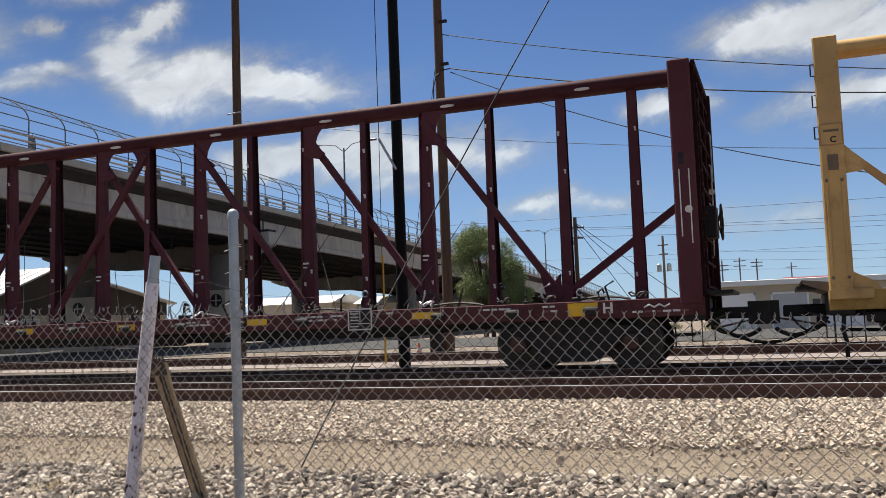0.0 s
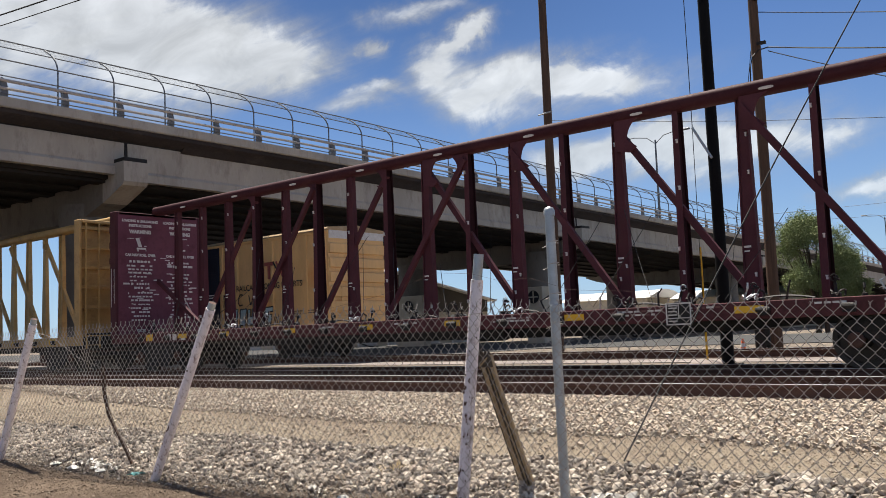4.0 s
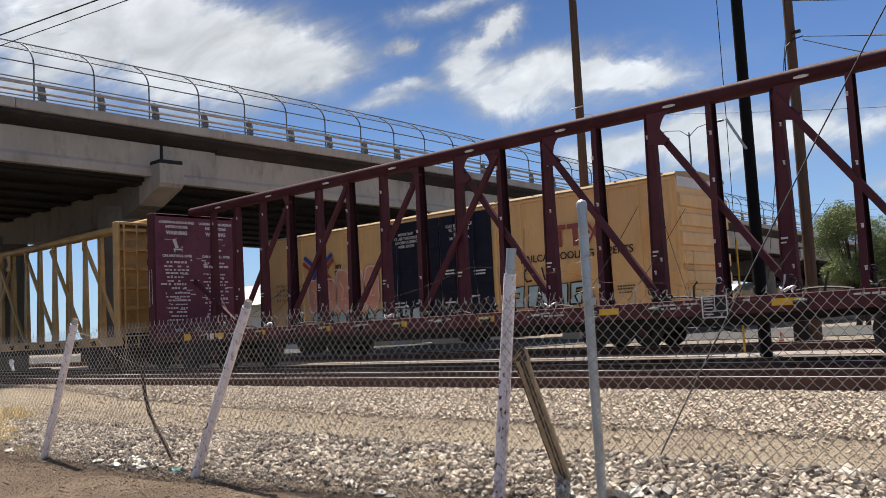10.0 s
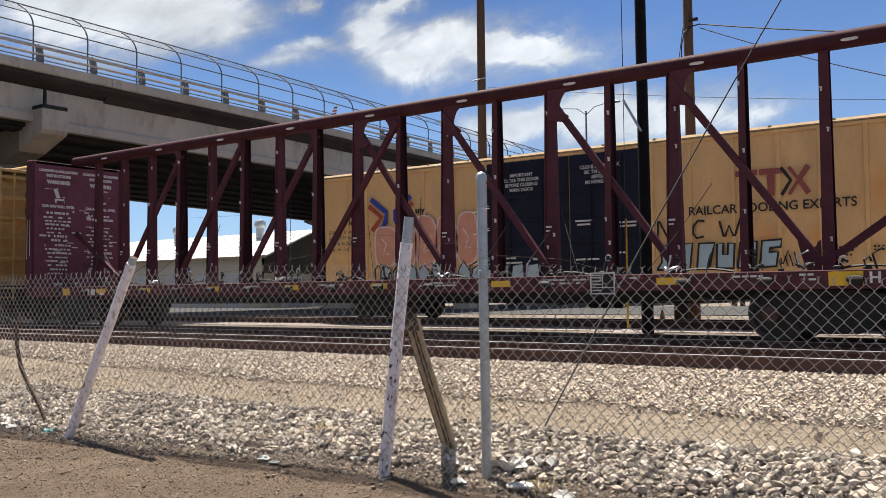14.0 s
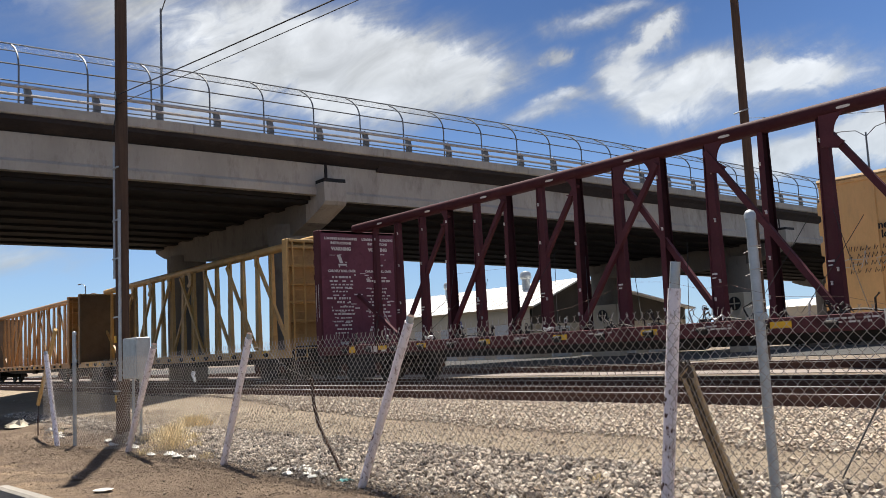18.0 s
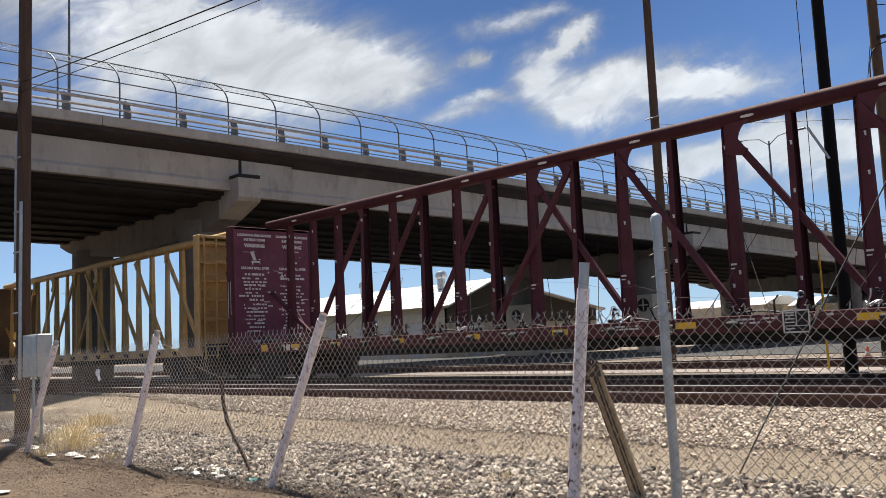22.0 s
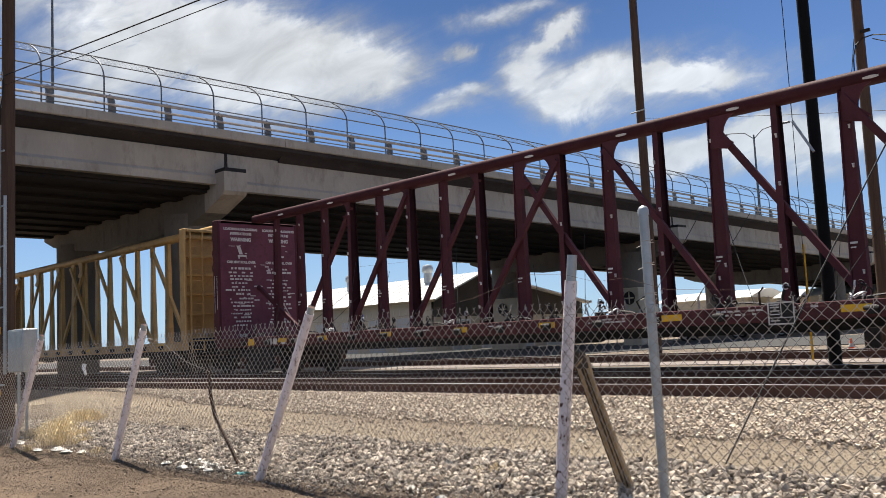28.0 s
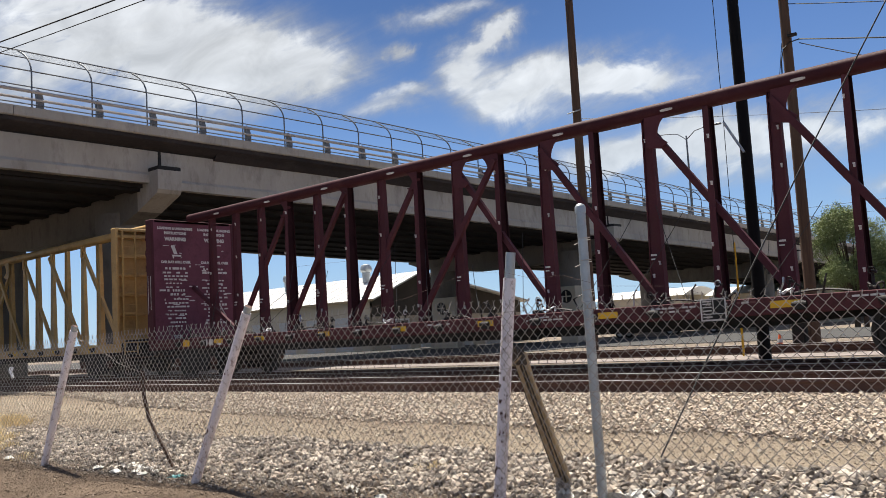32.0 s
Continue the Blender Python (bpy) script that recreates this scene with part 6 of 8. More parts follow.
    glyphs = ([(0, 0), (0.4, 0), (0.4, 0.28), (0.3, 0.28), (0.3, 0.62), (0.1, 0.62), (0.14, 0.2)],
              [(0, 0), (0.36, 0), (0.44, 0.66), (0.06, 0.62), (0.08, 0.44), (0.24, 0.46), (0.22, 0.3), (0.02, 0.3)],
              [(0.02, 0), (0.34, 0), (0.42, 0.4), (0.48, 0.64), (0.08, 0.64)],
              [(0, 0), (0.42, 0), (0.46, 0.6), (0.3, 0.62), (0.28, 0.34), (0.16, 0.34), (0.18, 0.62), (0.02, 0.6)],
              [(0, 0), (0.12, 0), (0.16, 0.22), (0.3, 0.22), (0.3, 0), (0.44, 0), (0.48, 0.64), (0.08, 0.62)],
              [(0, 0), (0.4, 0.02), (0.46, 0.36), (0.24, 0.36), (0.26, 0.46), (0.52, 0.48), (0.54, 0.66), (0.08, 0.64), (0.04, 0.2)])
    for k, gl in enumerate(glyphs):
        q = [(2.95 + k * 0.52 + gx, 1.34 + gz) for gx, gz in gl]
        flat(car, "graffiti", q, PALEG, GY, "pale blue sprayed block letters")
        ribbon(car, "graffiti", q + q[:1], 0.055, BLACKT, GY - 0.008)
    for k in range(8):
        x = -6.3 + k * 0.5
        q = [(x, 1.2), (x + 0.45, 1.2), (x + 0.42, 1.55 + rs.uniform(-0.1, 0.1)), (x + 0.2, 1.68 + rs.uniform(-0.08, 0.1)), (x + 0.02, 1.5)]
        flat(car, "graffiti", q, PALEG, GY - 0.001, "pale blue sprayed block letters")
        ribbon(car, "graffiti", q + q[:1], 0.045, BLACKT, GY - 0.012)
    for k in range(3):
        x = -1.9 + k * 0.5
        q = [(x, 1.2), (x + 0.4, 1.2), (x + 0.36, 1.6), (x + 0.05, 1.55)]
        flat(car, "graffiti", q, PALEG, DY - 0.002, "pale blue sprayed block letters")
    for x0, pts in ((2.98, [(0, 0), (0.02, 0.5), (0.06, 0.48), (0.28, 0.04), (0.32, 0.06), (0.35, 0.56)]),
                    (3.92, [(0.3, 0.44), (0.14, 0.46), (0.02, 0.32), (0, 0.14), (0.1, 0.02), (0.28, 0.05)]),
                    (4.6, [(0, 0.42), (0.1, 0.03), (0.14, 0.03), (0.24, 0.3), (0.34, 0.03), (0.38, 0.04), (0.54, 0.5)])):
        ribbon(car, "graffiti", [(x0 + px, 2.1 + pz) for px, pz in pts], 0.055, BLACKT, GY, "black sprayed letter strokes")
    for k in range(6):
        x = 6.1 + 0.12 * k
        ribbon(car, "graffiti", [(x, 1.3 + rs.uniform(0, .1)), (x + rs.uniform(-.1, .15), 1.7 + rs.uniform(-.1, .1))], 0.03, BLACKT, GY, "small black scrawl")
    for k in range(9):
        x = -8.9 + rs.uniform(0, 1.5)
        ribbon(car, "graffiti", [(x, 2.2 + rs.uniform(0, .5)), (x + rs.uniform(-.1, .2), 2.6 + rs.uniform(-.2, .3)), (x + rs.uniform(0, .3), 2.3 + rs.uniform(0, .4))], 0.018, SCRAP, GY, "thin faded scrawl")
    for row in range(4):
        x = -8.5
        while x < -7.5:
            w = rs.uniform(0.08, 0.16)
            z = 2.78 - row * 0.19
            ribbon(car, "graffiti", [(x, z), (x + w * 0.3, z + 0.12), (x + w * 0.6, z + 0.01), (x + w, z + rs.uniform(0.05, 0.13))], 0.022, BLACKT, GY - 0.002, "small black scrawl")
            x += w + rs.uniform(0.03, 0.12)
    # orange overspray, fading outward
    for cx, cz, m in ((8.4, 3.05, 1.0), (5.75, 2.1, 0.7), (6.9, 2.0, 0.6)):
        for k, mt in enumerate(HAZEO):
            q = (0.55 - 0.13 * k) * m
            loop = [(cx + q * math.cos(a) * (1 + 0.2 * math.sin(4 * a + k)), cz + 1.15 * q * math.sin(a) * (1 + 0.1 * math.cos(3 * a))) for a in np.linspace(0, 2 * math.pi, 25)]
            flat(car, "overspray", loop[:-1], mt, -W - 0.002 - 0.0015 * k, "faint orange sprayed haze", 0.001)
    return car, sets


BOXCAR, BOX_SETS = boxcar()


# ---- fence and the things along it ----
def mesh_top(x):
    return float(np.interp(x, [-27, -23, -20, -16, -15, -9.4, -6.3, -4.2, -2.4, -0.9, 0.5, 3], [1.32, 1.36, 1.42, 1.6, 1.62, 1.70, 1.71, 1.67, 1.6, 1.49, 1.42, 1.4]))


def fence_line(x):
    return float(np.interp(x, [-27, -18.9, -15.8, -12.5, -8.8, 3], [4.6, 4.88, 5.2, 5.46, 5.52, 5.58]))


def chain_link():
    f = thing("chain_link_fence", pose(0, 0, 0), "sagging galvanised chain-link fence on leaning white posts", "fence", kind="structure")
    step = 0.084
    xa, xb = -19.9, 2.6
    v, fc = [], []
    r = 0.0027

    def wire(pts):
        k0 = len(v)
        for i, p in enumerate(pts):
            d = (pts[min(i + 1, len(pts) - 1)] - pts[max(i - 1, 0)]).normalized()
            s = d.cross(Vector((0, 1, 0))).normalized()
            for a in (90, 210, 330):
                q = p + s * (r * math.cos(radians(a))) + Vector((0, 1, 0)) * (r * math.sin(radians(a)))
                v.append(tuple(q))
        for i in range(len(pts) - 1):
            for j in range(3):
                a, b = k0 + i * 3 + j, k0 + i * 3 + (j + 1) % 3
                fc.append((a, b, b + 3, a + 3))

    def place(x, z, off):
        bulge = 0.07 * noise.noise(Vector((x * 0.7, z * 0.8, 3.1))) + 0.02 * noise.noise(Vector((x * 2.5, z * 2, 7)))
        dx = 0.012 * noise.noise(Vector((x * 3, z * 3, 1.0)))
        return Vector((x + dx, fence_line(x) + bulge + off, z + 0.012 * noise.noise(Vector((x * 2.2, z, 5.0)))))

    # each wire zigzags downwards and hooks round its neighbours at every bend
    dx, dz = step / 2, 0.045
    for j in range(int((xb - xa) / dx)):
        x0 = xa + j * dx
        pts = []
        for k in range(60):
            right = (j + k) % 2
            x = x0 + (dx + 0.0018 if right else -0.0018)
            z = mesh_top(x0) - k * dz
            if z < 0.02:
                break
            o = 0.0032 if right else -0.0032
            pts += [place(x, z + 0.0022, -o), place(x, z - 0.0022, o)]
        wire(pts)
        jit = noise.noise(Vector((j * 3.7, 2.0, 0.5)))
        if j % 2 == 0:
            top = place(x0, mesh_top(x0), 0.0)
            wire([top - Vector((0.004, 0, 0.006)), top + Vector((0.006 + 0.01 * jit, 0, 0.016)), top + Vector((-0.004 + 0.03 * jit, 0.01 * jit, 0.034 + 0.012 * jit))])
            wire([top + Vector((0.004, 0, -0.006)), top + Vector((-0.005 + 0.01 * jit, 0.003, 0.016)), top + Vector((0.012 - 0.02 * jit, 0.0, 0.03 - 0.012 * jit))])
    me = bpy.data.meshes.new("wire_mesh")
    me.from_pydata(v, [], fc)
    me.materials.append(WIRE)
    part("wire_mesh", me, WIRE, f, "diamond wire mesh with twisted top ends")
    # loose top strand and drooping wires
    strand = [(-7.75, 1.7), (-7.0, 1.66), (-6.2, 1.70), (-5.4, 1.80), (-4.75, 1.95), (-4.4, 1.92), (-4.1, 1.84), (-3.85, 1.85), (-3.5, 1.74), (-3.0, 1.70), (-2.7, 1.62)]
    part("top_strand", Shape().tube([(x, fence_line(x) - 0.02, z) for x, z in strand], 0.0009, 4), RAILRUST, f, "loose top wire")
    part("top_strand", Shape().tube([(-11.6, 5.45, 1.7), (-10.97, 5.45, 1.59), (-10.37, 5.45, 1.34), (-9.78, 5.45, 1.21)], 0.003, 4), WIRE, f)
    rs = random.Random(5)
    for k in range(26):
        x = rs.uniform(-10, -2)
        z = mesh_top(x)
        part("wire_end", Shape().tube([(x, fence_line(x), z - 0.05), (x + rs.uniform(-0.06, 0.06), fence_line(x) + rs.uniform(-0.03, 0.03), z + rs.uniform(0.0, 0.04))], 0.002, 4), WIRE, f)
    # posts
    for b, t in (((-4.66, 5.6, -0.05), (-4.37, 5.6, 2.07)), ((-8.80, 5.46, -0.05), (-7.68, 5.46, 1.855)), ((-12.46, 5.45, -0.05), (-11.47, 5.45, 1.84)), ((-15.82, 5.2, -0.05), (-14.45, 5.2, 1.81)), ((-18.80, 4.85, -0.05), (-19.70, 4.85, 1.84))):
        b, t = Vector(b), Vector(t)
        t = t - (t - b).normalized() * (0.2 if b.x > -5 else 0.07)
        p = part("post", Shape().tube([b.lerp(t, k / 8) for k in range(9)], 0.049, 14), WHITEP, f, "leaning pipe post in chipped white paint", True)
        d = (t - b).normalized()
        bare = 0.2 if b.x > -5 else 0.07
        part("pipe_end", Shape().tube([t - d * 0.003, t + d * bare, t + d * (bare + 0.004)], 0.040, 12, 0.039, caps=False), GALV, p, "bare grey pipe end", True)
        part("pipe_mouth", Shape().tube([t + d * (bare - 0.004), t + d * (bare + 0.001)], 0.038, 12), RAILRUST, p, "dark rusty pipe mouth")
        for q in (0.35, 0.62, 0.85):
            c = b.lerp(t, q)
            part("tie_wire", Shape().tube([c + Vector((0.054 * math.cos(a), 0.054 * math.sin(a), 0.004 * a)) for a in np.linspace(0, 6.6, 14)], 0.002, 4), WIRE, p)
        rr = random.Random(int(b.x * 100))
        for k in range(16):
            q, a = 0.01 + 0.6 * rr.random() ** 2, rr.uniform(3.6, 5.8)
            c = b.lerp(t, q) + Vector((0.0467 * math.cos(a), 0.0467 * math.sin(a), 0))
            n, w, h = 8, rr.uniform(0.006, 0.016), rr.uniform(0.01, 0.04)
            ring = [(w * math.cos(6.283 * i / n) * rr.uniform(0.6, 1.2), h * math.sin(6.283 * i / n) * rr.uniform(0.6, 1.2)) for i in range(n)]
            tan = Vector((-math.sin(a), math.cos(a), 0))
            out = Vector((math.cos(a), math.sin(a), 0))
            part("rust_patch", Shape().add([tuple(c + tan * u + d * v + out * (0.003 - 9.0 * u * u)) for u, v in ring] + [tuple(c + out * 0.0034), tuple(c - out * 0.02)], [(i, (i + 1) % n, n) for i in range(n)] + [((i + 1) % n, i, n + 1) for i in range(n)]), RAILRUST, p, "brown rust patch")
        for k in range(34):
            q, a = rr.uniform(0.0, 0.84) ** 1.3, rr.uniform(3.4, 6.0)
            c = b.lerp(t, q) + Vector((0.0487 * math.cos(a), 0.0487 * math.sin(a), 0))
            s = rr.uniform(0.004, 0.013)
            part("rust_chip", Shape().lathe([(s, -0.0015), (s * 0.8, 0.0015)], 6, 1, tuple(c)), RAILRUST, p)
    for b, t in (((-3.83, 5.84, 0.0), (-3.85, 5.84, 2.365)), ((-18.25, 5.02, -0.05), (-18.28, 5.02, 2.15))):
        b, t = Vector(b), Vector(t)
        p = part("steel_post", Shape().tube([b, b.lerp(t, 0.5), t], 0.037, 12), GALV, f, "straight galvanised steel post", True)
        part("post_cap", Shape().lathe([(0.043, -0.03), (0.043, 0.012), (0.03, 0.035), (0.008, 0.045)], 12, 2, tuple(t)), GALV, p, "domed cap", True)
        for z in (0.4, 0.95, 1.5, 1.72, 1.95, 2.12):
            part("tie_wire", Shape().tube([Vector((b.x, b.y, z)) + Vector((0.042 * math.cos(a), 0.042 * math.sin(a), 0.003 * a)) for a in np.linspace(0, 6.6, 14)] + [Vector((b.x - 0.08, b.y - 0.03, z - 0.03))], 0.0028, 4), WIRE, p)
        part("post_clamp", Shape().lathe([(0.037, -0.03), (0.046, -0.025), (0.046, 0.025), (0.037, 0.03)], 12, 2, (b.x, b.y, 1.62)), GALV, p)


chain_link()


def leaning(name, label, cat, pts, r, material, n=10, r2=None):
    return solo(name, Shape().tube(pts, r, n, r2), material, label, cat, smooth=True)




def timber_prop():
    """A split half log with a torn top end."""
    t = thing("timber_prop", pose(-4.56, 6.4, 0.13), "split weathered timber prop leaning on a fence post", "timber")
    a, b = Vector((0, 0, 0)), Vector((0.085, -0.63, 1.10))
    sec = [(-0.062, -0.03), (-0.03, -0.058), (0.03, -0.052), (0.064, -0.012), (0.05, 0.045), (-0.04, 0.05)]
    rs = random.Random(4)
    s = Shape()
    rows = 12
    for i in range(rows + 1):
        c = a.lerp(b, i / rows)
        w = 1.0 - 0.12 * i / rows
        s.v += [tuple(c + Vector((x * w + rs.uniform(-0.004, 0.004), y * w * 0.9 + rs.uniform(-0.004, 0.004), (0.05 * x / 0.06 if i == rows else 0)))) for x, y in sec]
    for i in range(rows):
        for j in range(6):
            p, q = i * 6 + j, i * 6 + (j + 1) % 6
            s.f.append((p, q, q + 6, p + 6))
    s.f += [tuple(range(6))[::-1], tuple(rows * 6 + j for j in range(6))]
    log = part("split_log", s, TIMBER, t)
    for k in range(7):
        x = -0.05 + 0.016 * k
        part("splinter", Shape().hexa([tuple(b + Vector((x - 0.008, -0.03, -0.05))), tuple(b + Vector((x + 0.008, -0.03, -0.05))), tuple(b + Vector((x + 0.008, 0.02, -0.05))), tuple(b + Vector((x - 0.008, 0.02, -0.05)))],
                                      [tuple(b + Vector((x - 0.002 + q[0], q[1] - 0.02, rs.uniform(0.02, 0.11)))) for q in ((-0.003, -0.01), (0.003, -0.01), (0.003, 0.005), (-0.003, 0.005))]), TIE, log, "dark torn splinter")
    for k, (x, w) in enumerate(((-0.045, 0.006), (0.02, 0.009), (0.05, 0.007))):
        part("bark_strip", Shape().tube([a.lerp(b, q) + Vector((x * (1 - 0.12 * q), -0.055 + 0.012 * abs(x) / 0.05 + rs.uniform(-0.002, 0.002), 0)) for q in np.linspace(0.04, 0.98, 10)], w, 5), TIE, log, "dark crack along the grain")


timber_prop()
leaning("bent_rod", "bent rusty steel rod standing in the gravel", "rod", [(-9.75, 5.8, 0.05), (-9.9, 5.8, 0.24), (-10.12, 5.8, 0.44), (-10.3, 5.8, 0.66), (-10.39, 5.8, 0.9), (-10.42, 5.8, 1.22)], 0.026, POLEW, 6)
leaning("leaning_stick", "yellowed timber stick leaning on the fence", "timber", [(-21.75, 5.2, 0.72), (-20.3, 5.2, 2.32)], 0.045, STICK, 6)
leaning("thin_rod", "thin rusty rod holding a leaning stick", "rod", [(-21.95, 5.25, -0.02), (-21.85, 5.22, 0.4), (-21.7, 5.2, 0.78)], 0.014, RAILRUST, 6)
GUY = [((-4.11 + 0.6 * h + 0.008 * h * h) * (1 + 0.12 * h), 7.24 * (1 + 0.12 * h), 1.47 + (h - 1.2) * (1 + 0.12 * h)) for h in np.linspace(0, 5.4, 16)]
solo("guy_wire", Shape().tube(GUY, 0.008, 6), CABLE, "taut dark guy wire anchored in the gravel", "wire")
solo("guy_anchor", Shape().tube([(-4.13, 7.2, 0.1), (-4.08, 7.27, 0.27)], 0.01, 6), RAILRUST, "rusted anchor rod of the guy wire", "anchor")


def near_pole():
    x, y = -18.75, 6.1
    t = thing("utility_pole", pose(x, y, 0.08), "brown weathered wooden utility pole beside the fence", "utility pole", "wooden utility poles")
    part("pole", Shape().tube([(0, 0, -0.1), (0.03, 0, 4), (0.06, 0, 8), (0.08, 0, 15.0)], 0.14, 14, 0.115), POLEW, t, smooth=True)
    part("conduit", Shape().tube([(-0.15, -0.1, 3.2), (-0.12, -0.1, 6.0)], 0.03, 8), GALV, t, "grey riser conduit", True)
    part("conduit", Shape().tube([(0.15, -0.1, 1.1), (0.17, -0.1, 4.6)], 0.035, 8), GALV, t, "grey riser conduit", True)
    for z in (0.75, 1.95):
        part("pole_tag", Shape().box(-0.06, 0.06, -0.15, -0.138, z - 0.07, z + 0.07), SAFETY, t, "small yellow tag")
    for z in (0.9, 2.4, 3.6, 4.4, 5.5):
        part("conduit_strap", Shape().box(-0.17, 0.19, -0.142, -0.11, z - 0.015, z + 0.015), GALV, t)
    a = Vector((0.05, -0.1, 7.05))
    part("insulator", Shape().lathe([(0.02, -0.1), (0.05, -0.06), (0.03, 0), (0.05, 0.06), (0.02, 0.1)], 8, 2, tuple(a)), GALV, t)
    for dz, bx, bz in ((0.0, 0.0, 0.0), (-0.2, 0.05, -0.05)):
        part("service_cable", Shape().tube(sag(a + Vector((0, 0, dz)), (31.0 + bx, 1.75, 5.15 + bz), 0.15, 20), 0.008 if dz else 0.012, 5), CABLE, t, "black service cable")
    part("drip_loop", Shape().tube([a + Vector((0.05, 0, 0)), a + Vector((0.1, -0.05, -0.5)), a + Vector((0.02, -0.1, -0.85))], 0.012, 5), CABLE, t, "", True)
    m = thing("meter_cabinet", pose(x + 0.95, y - 0.05, 0.1), "grey steel meter cabinet on pipe legs beside the pole", "cabinet")
    part("cabinet_box", Shape().box(-0.38, 0.42, -0.14, 0.14, 1.12, 1.92, 0.02), GALV, m, "flat grey steel box")
    part("cabinet_door", Shape().box(-0.1, 0.4, -0.155, -0.14, 1.16, 1.88, 0.005), GALV, m)
    for xx in (-0.32, 0.1):
        part("leg", Shape().tube([(xx, 0.05, -0.1), (xx, 0.05, 1.85)], 0.03, 8), GALV, m, smooth=True)
    part("bracket", Shape().box(-0.55, 0.45, 0.02, 0.08, 1.2, 1.26), GALV, m)


near_pole()


def tuft(x, y, z, seed, n=240, h=0.3, spread=0.2):
    """A low mound of bent dry blades, thick in the middle and thin at the rim."""
    rs = random.Random(seed)
    s = Shape()
    for _ in range(n):
        rad, a = abs(rs.gauss(0, spread)), rs.uniform(0, 6.283)
        l = h * rs.uniform(0.25, 1.0) * math.exp(-(rad / spread) ** 2 * 0.35)
        out = Vector((math.cos(a), math.sin(a), 0))
        turn = rs.uniform(0, 6.283)
        lean = (out * 0.8 + Vector((math.cos(turn), math.sin(turn), 0)) * 0.7) * rs.uniform(0.2, 1.1) * l
        b = Vector((x, y, z - 0.01)) + out * rad
        mid, tip = b + lean * 0.4 + Vector((0, 0, l * 0.75)), b + lean * 1.2 + Vector((0, 0, l * rs.uniform(0.6, 1.0)))
        w = Vector((math.sin(turn), -math.cos(turn), 0)) * 0.006
        k = len(s.v)
        s.v += [tuple(b - w), tuple(b + w), tuple(mid + w * 0.8), tuple(mid - w * 0.8), tuple(tip)]
        s.f += [(k, k + 1, k + 2, k + 3), (k + 3, k + 2, k + 4)]
    me = bpy.data.meshes.new("dry_grass_tuft")
    me.from_pydata(s.v, [], s.f)
    me.materials.append(STRAW)
    tagged(new("dry_grass_tuft", me), "tuft of straw-yellow dry grass at the fence foot", "grass", "dry grass tufts along the fence", "stuff")


for i, (x, y, n, h, sp) in enumerate(((-15.2, 5.75, 420, 0.3, 0.22), (-15.9, 6.0, 420, 0.33, 0.26), (-16.5, 6.3, 360, 0.34, 0.26), (-15.4, 6.2, 260, 0.22, 0.2), (-14.6, 5.9, 140, 0.18, 0.2), (-16.9, 5.9, 160, 0.22, 0.18),
                                      (-21.5, 5.6, 90, 0.2, 0.2), (-6.1, 6.4, 60, 0.16, 0.12), (-13.3, 5.6, 70, 0.14, 0.15), (-15.1, 5.2, 90, 0.14, 0.2), (-3.3, 5.75, 30, 0.14, 0.1), (-16.8, 6.3, 420, 0.3, 0.24), (-17.3, 6.9, 420, 0.34, 0.28), (-17.6, 7.2, 300, 0.3, 0.26))):
    tuft(x, y, ground_z(y), 40 + i, n, h, sp)


def scrap(x, y, seed, s, material, label, name="litter"):
    """A crumpled flake of rubbish or a slab of broken concrete."""
    rs = random.Random(seed)
    n = 9
    z = ground_z(y) + relief(x, y) + 0.02
    ring = lambda k, h: [(x + k * s * math.cos(6.283 * i / n) * rs.uniform(0.6, 1.15), y + 0.8 * k * s * math.sin(6.283 * i / n) * rs.uniform(0.6, 1.15), z + h * s * rs.uniform(0.3, 1.4)) for i in range(n)]
    v = ring(1.0, 0.0) + ring(0.95, 0.12) + ring(0.5, 0.32) + [(x, y, z + 0.25 * s)]
    f = [tuple(range(n))[::-1]]
    for k in (0, n):
        f += [(k + i, k + (i + 1) % n, k + n + (i + 1) % n, k + n + i) for i in range(n)]
    f += [(2 * n + i, 2 * n + (i + 1) % n, 3 * n) for i in range(n)]
    solo(name, Shape().add(v, f), material, label, "litter", "rubbish along the fence")


def film_scrap(x, y, seed, s, material):
    """Thin crumpled plastic film caught among the stones."""
    rs = random.Random(seed)
    nx, ny = 6, 5
    turn = rs.uniform(0, 3.14)
    z = ground_z(y) + relief(x, y) + 0.025
    v = []
    for j in range(ny):
        for i in range(nx):
            a, b = (i / (nx - 1) - 0.5) * 2 * s * rs.uniform(0.75, 1.2), (j / (ny - 1) - 0.5) * s * rs.uniform(0.6, 1.2)
            v.append((x + a * math.cos(turn) - b * math.sin(turn), y + a * math.sin(turn) + b * math.cos(turn), z + rs.uniform(-0.02, 0.5) * s))
    f = []
    for j in range(ny - 1):
        for i in range(nx - 1):
            if rs.random() < 0.85:
                k = j * nx + i
                f += [(k, k + 1, k + nx + 1), (k, k + nx + 1, k + nx)]
    solo("plastic_film", Shape().add(v, f), material, "crumpled white plastic film among the stones", "litter", "rubbish along the fence")


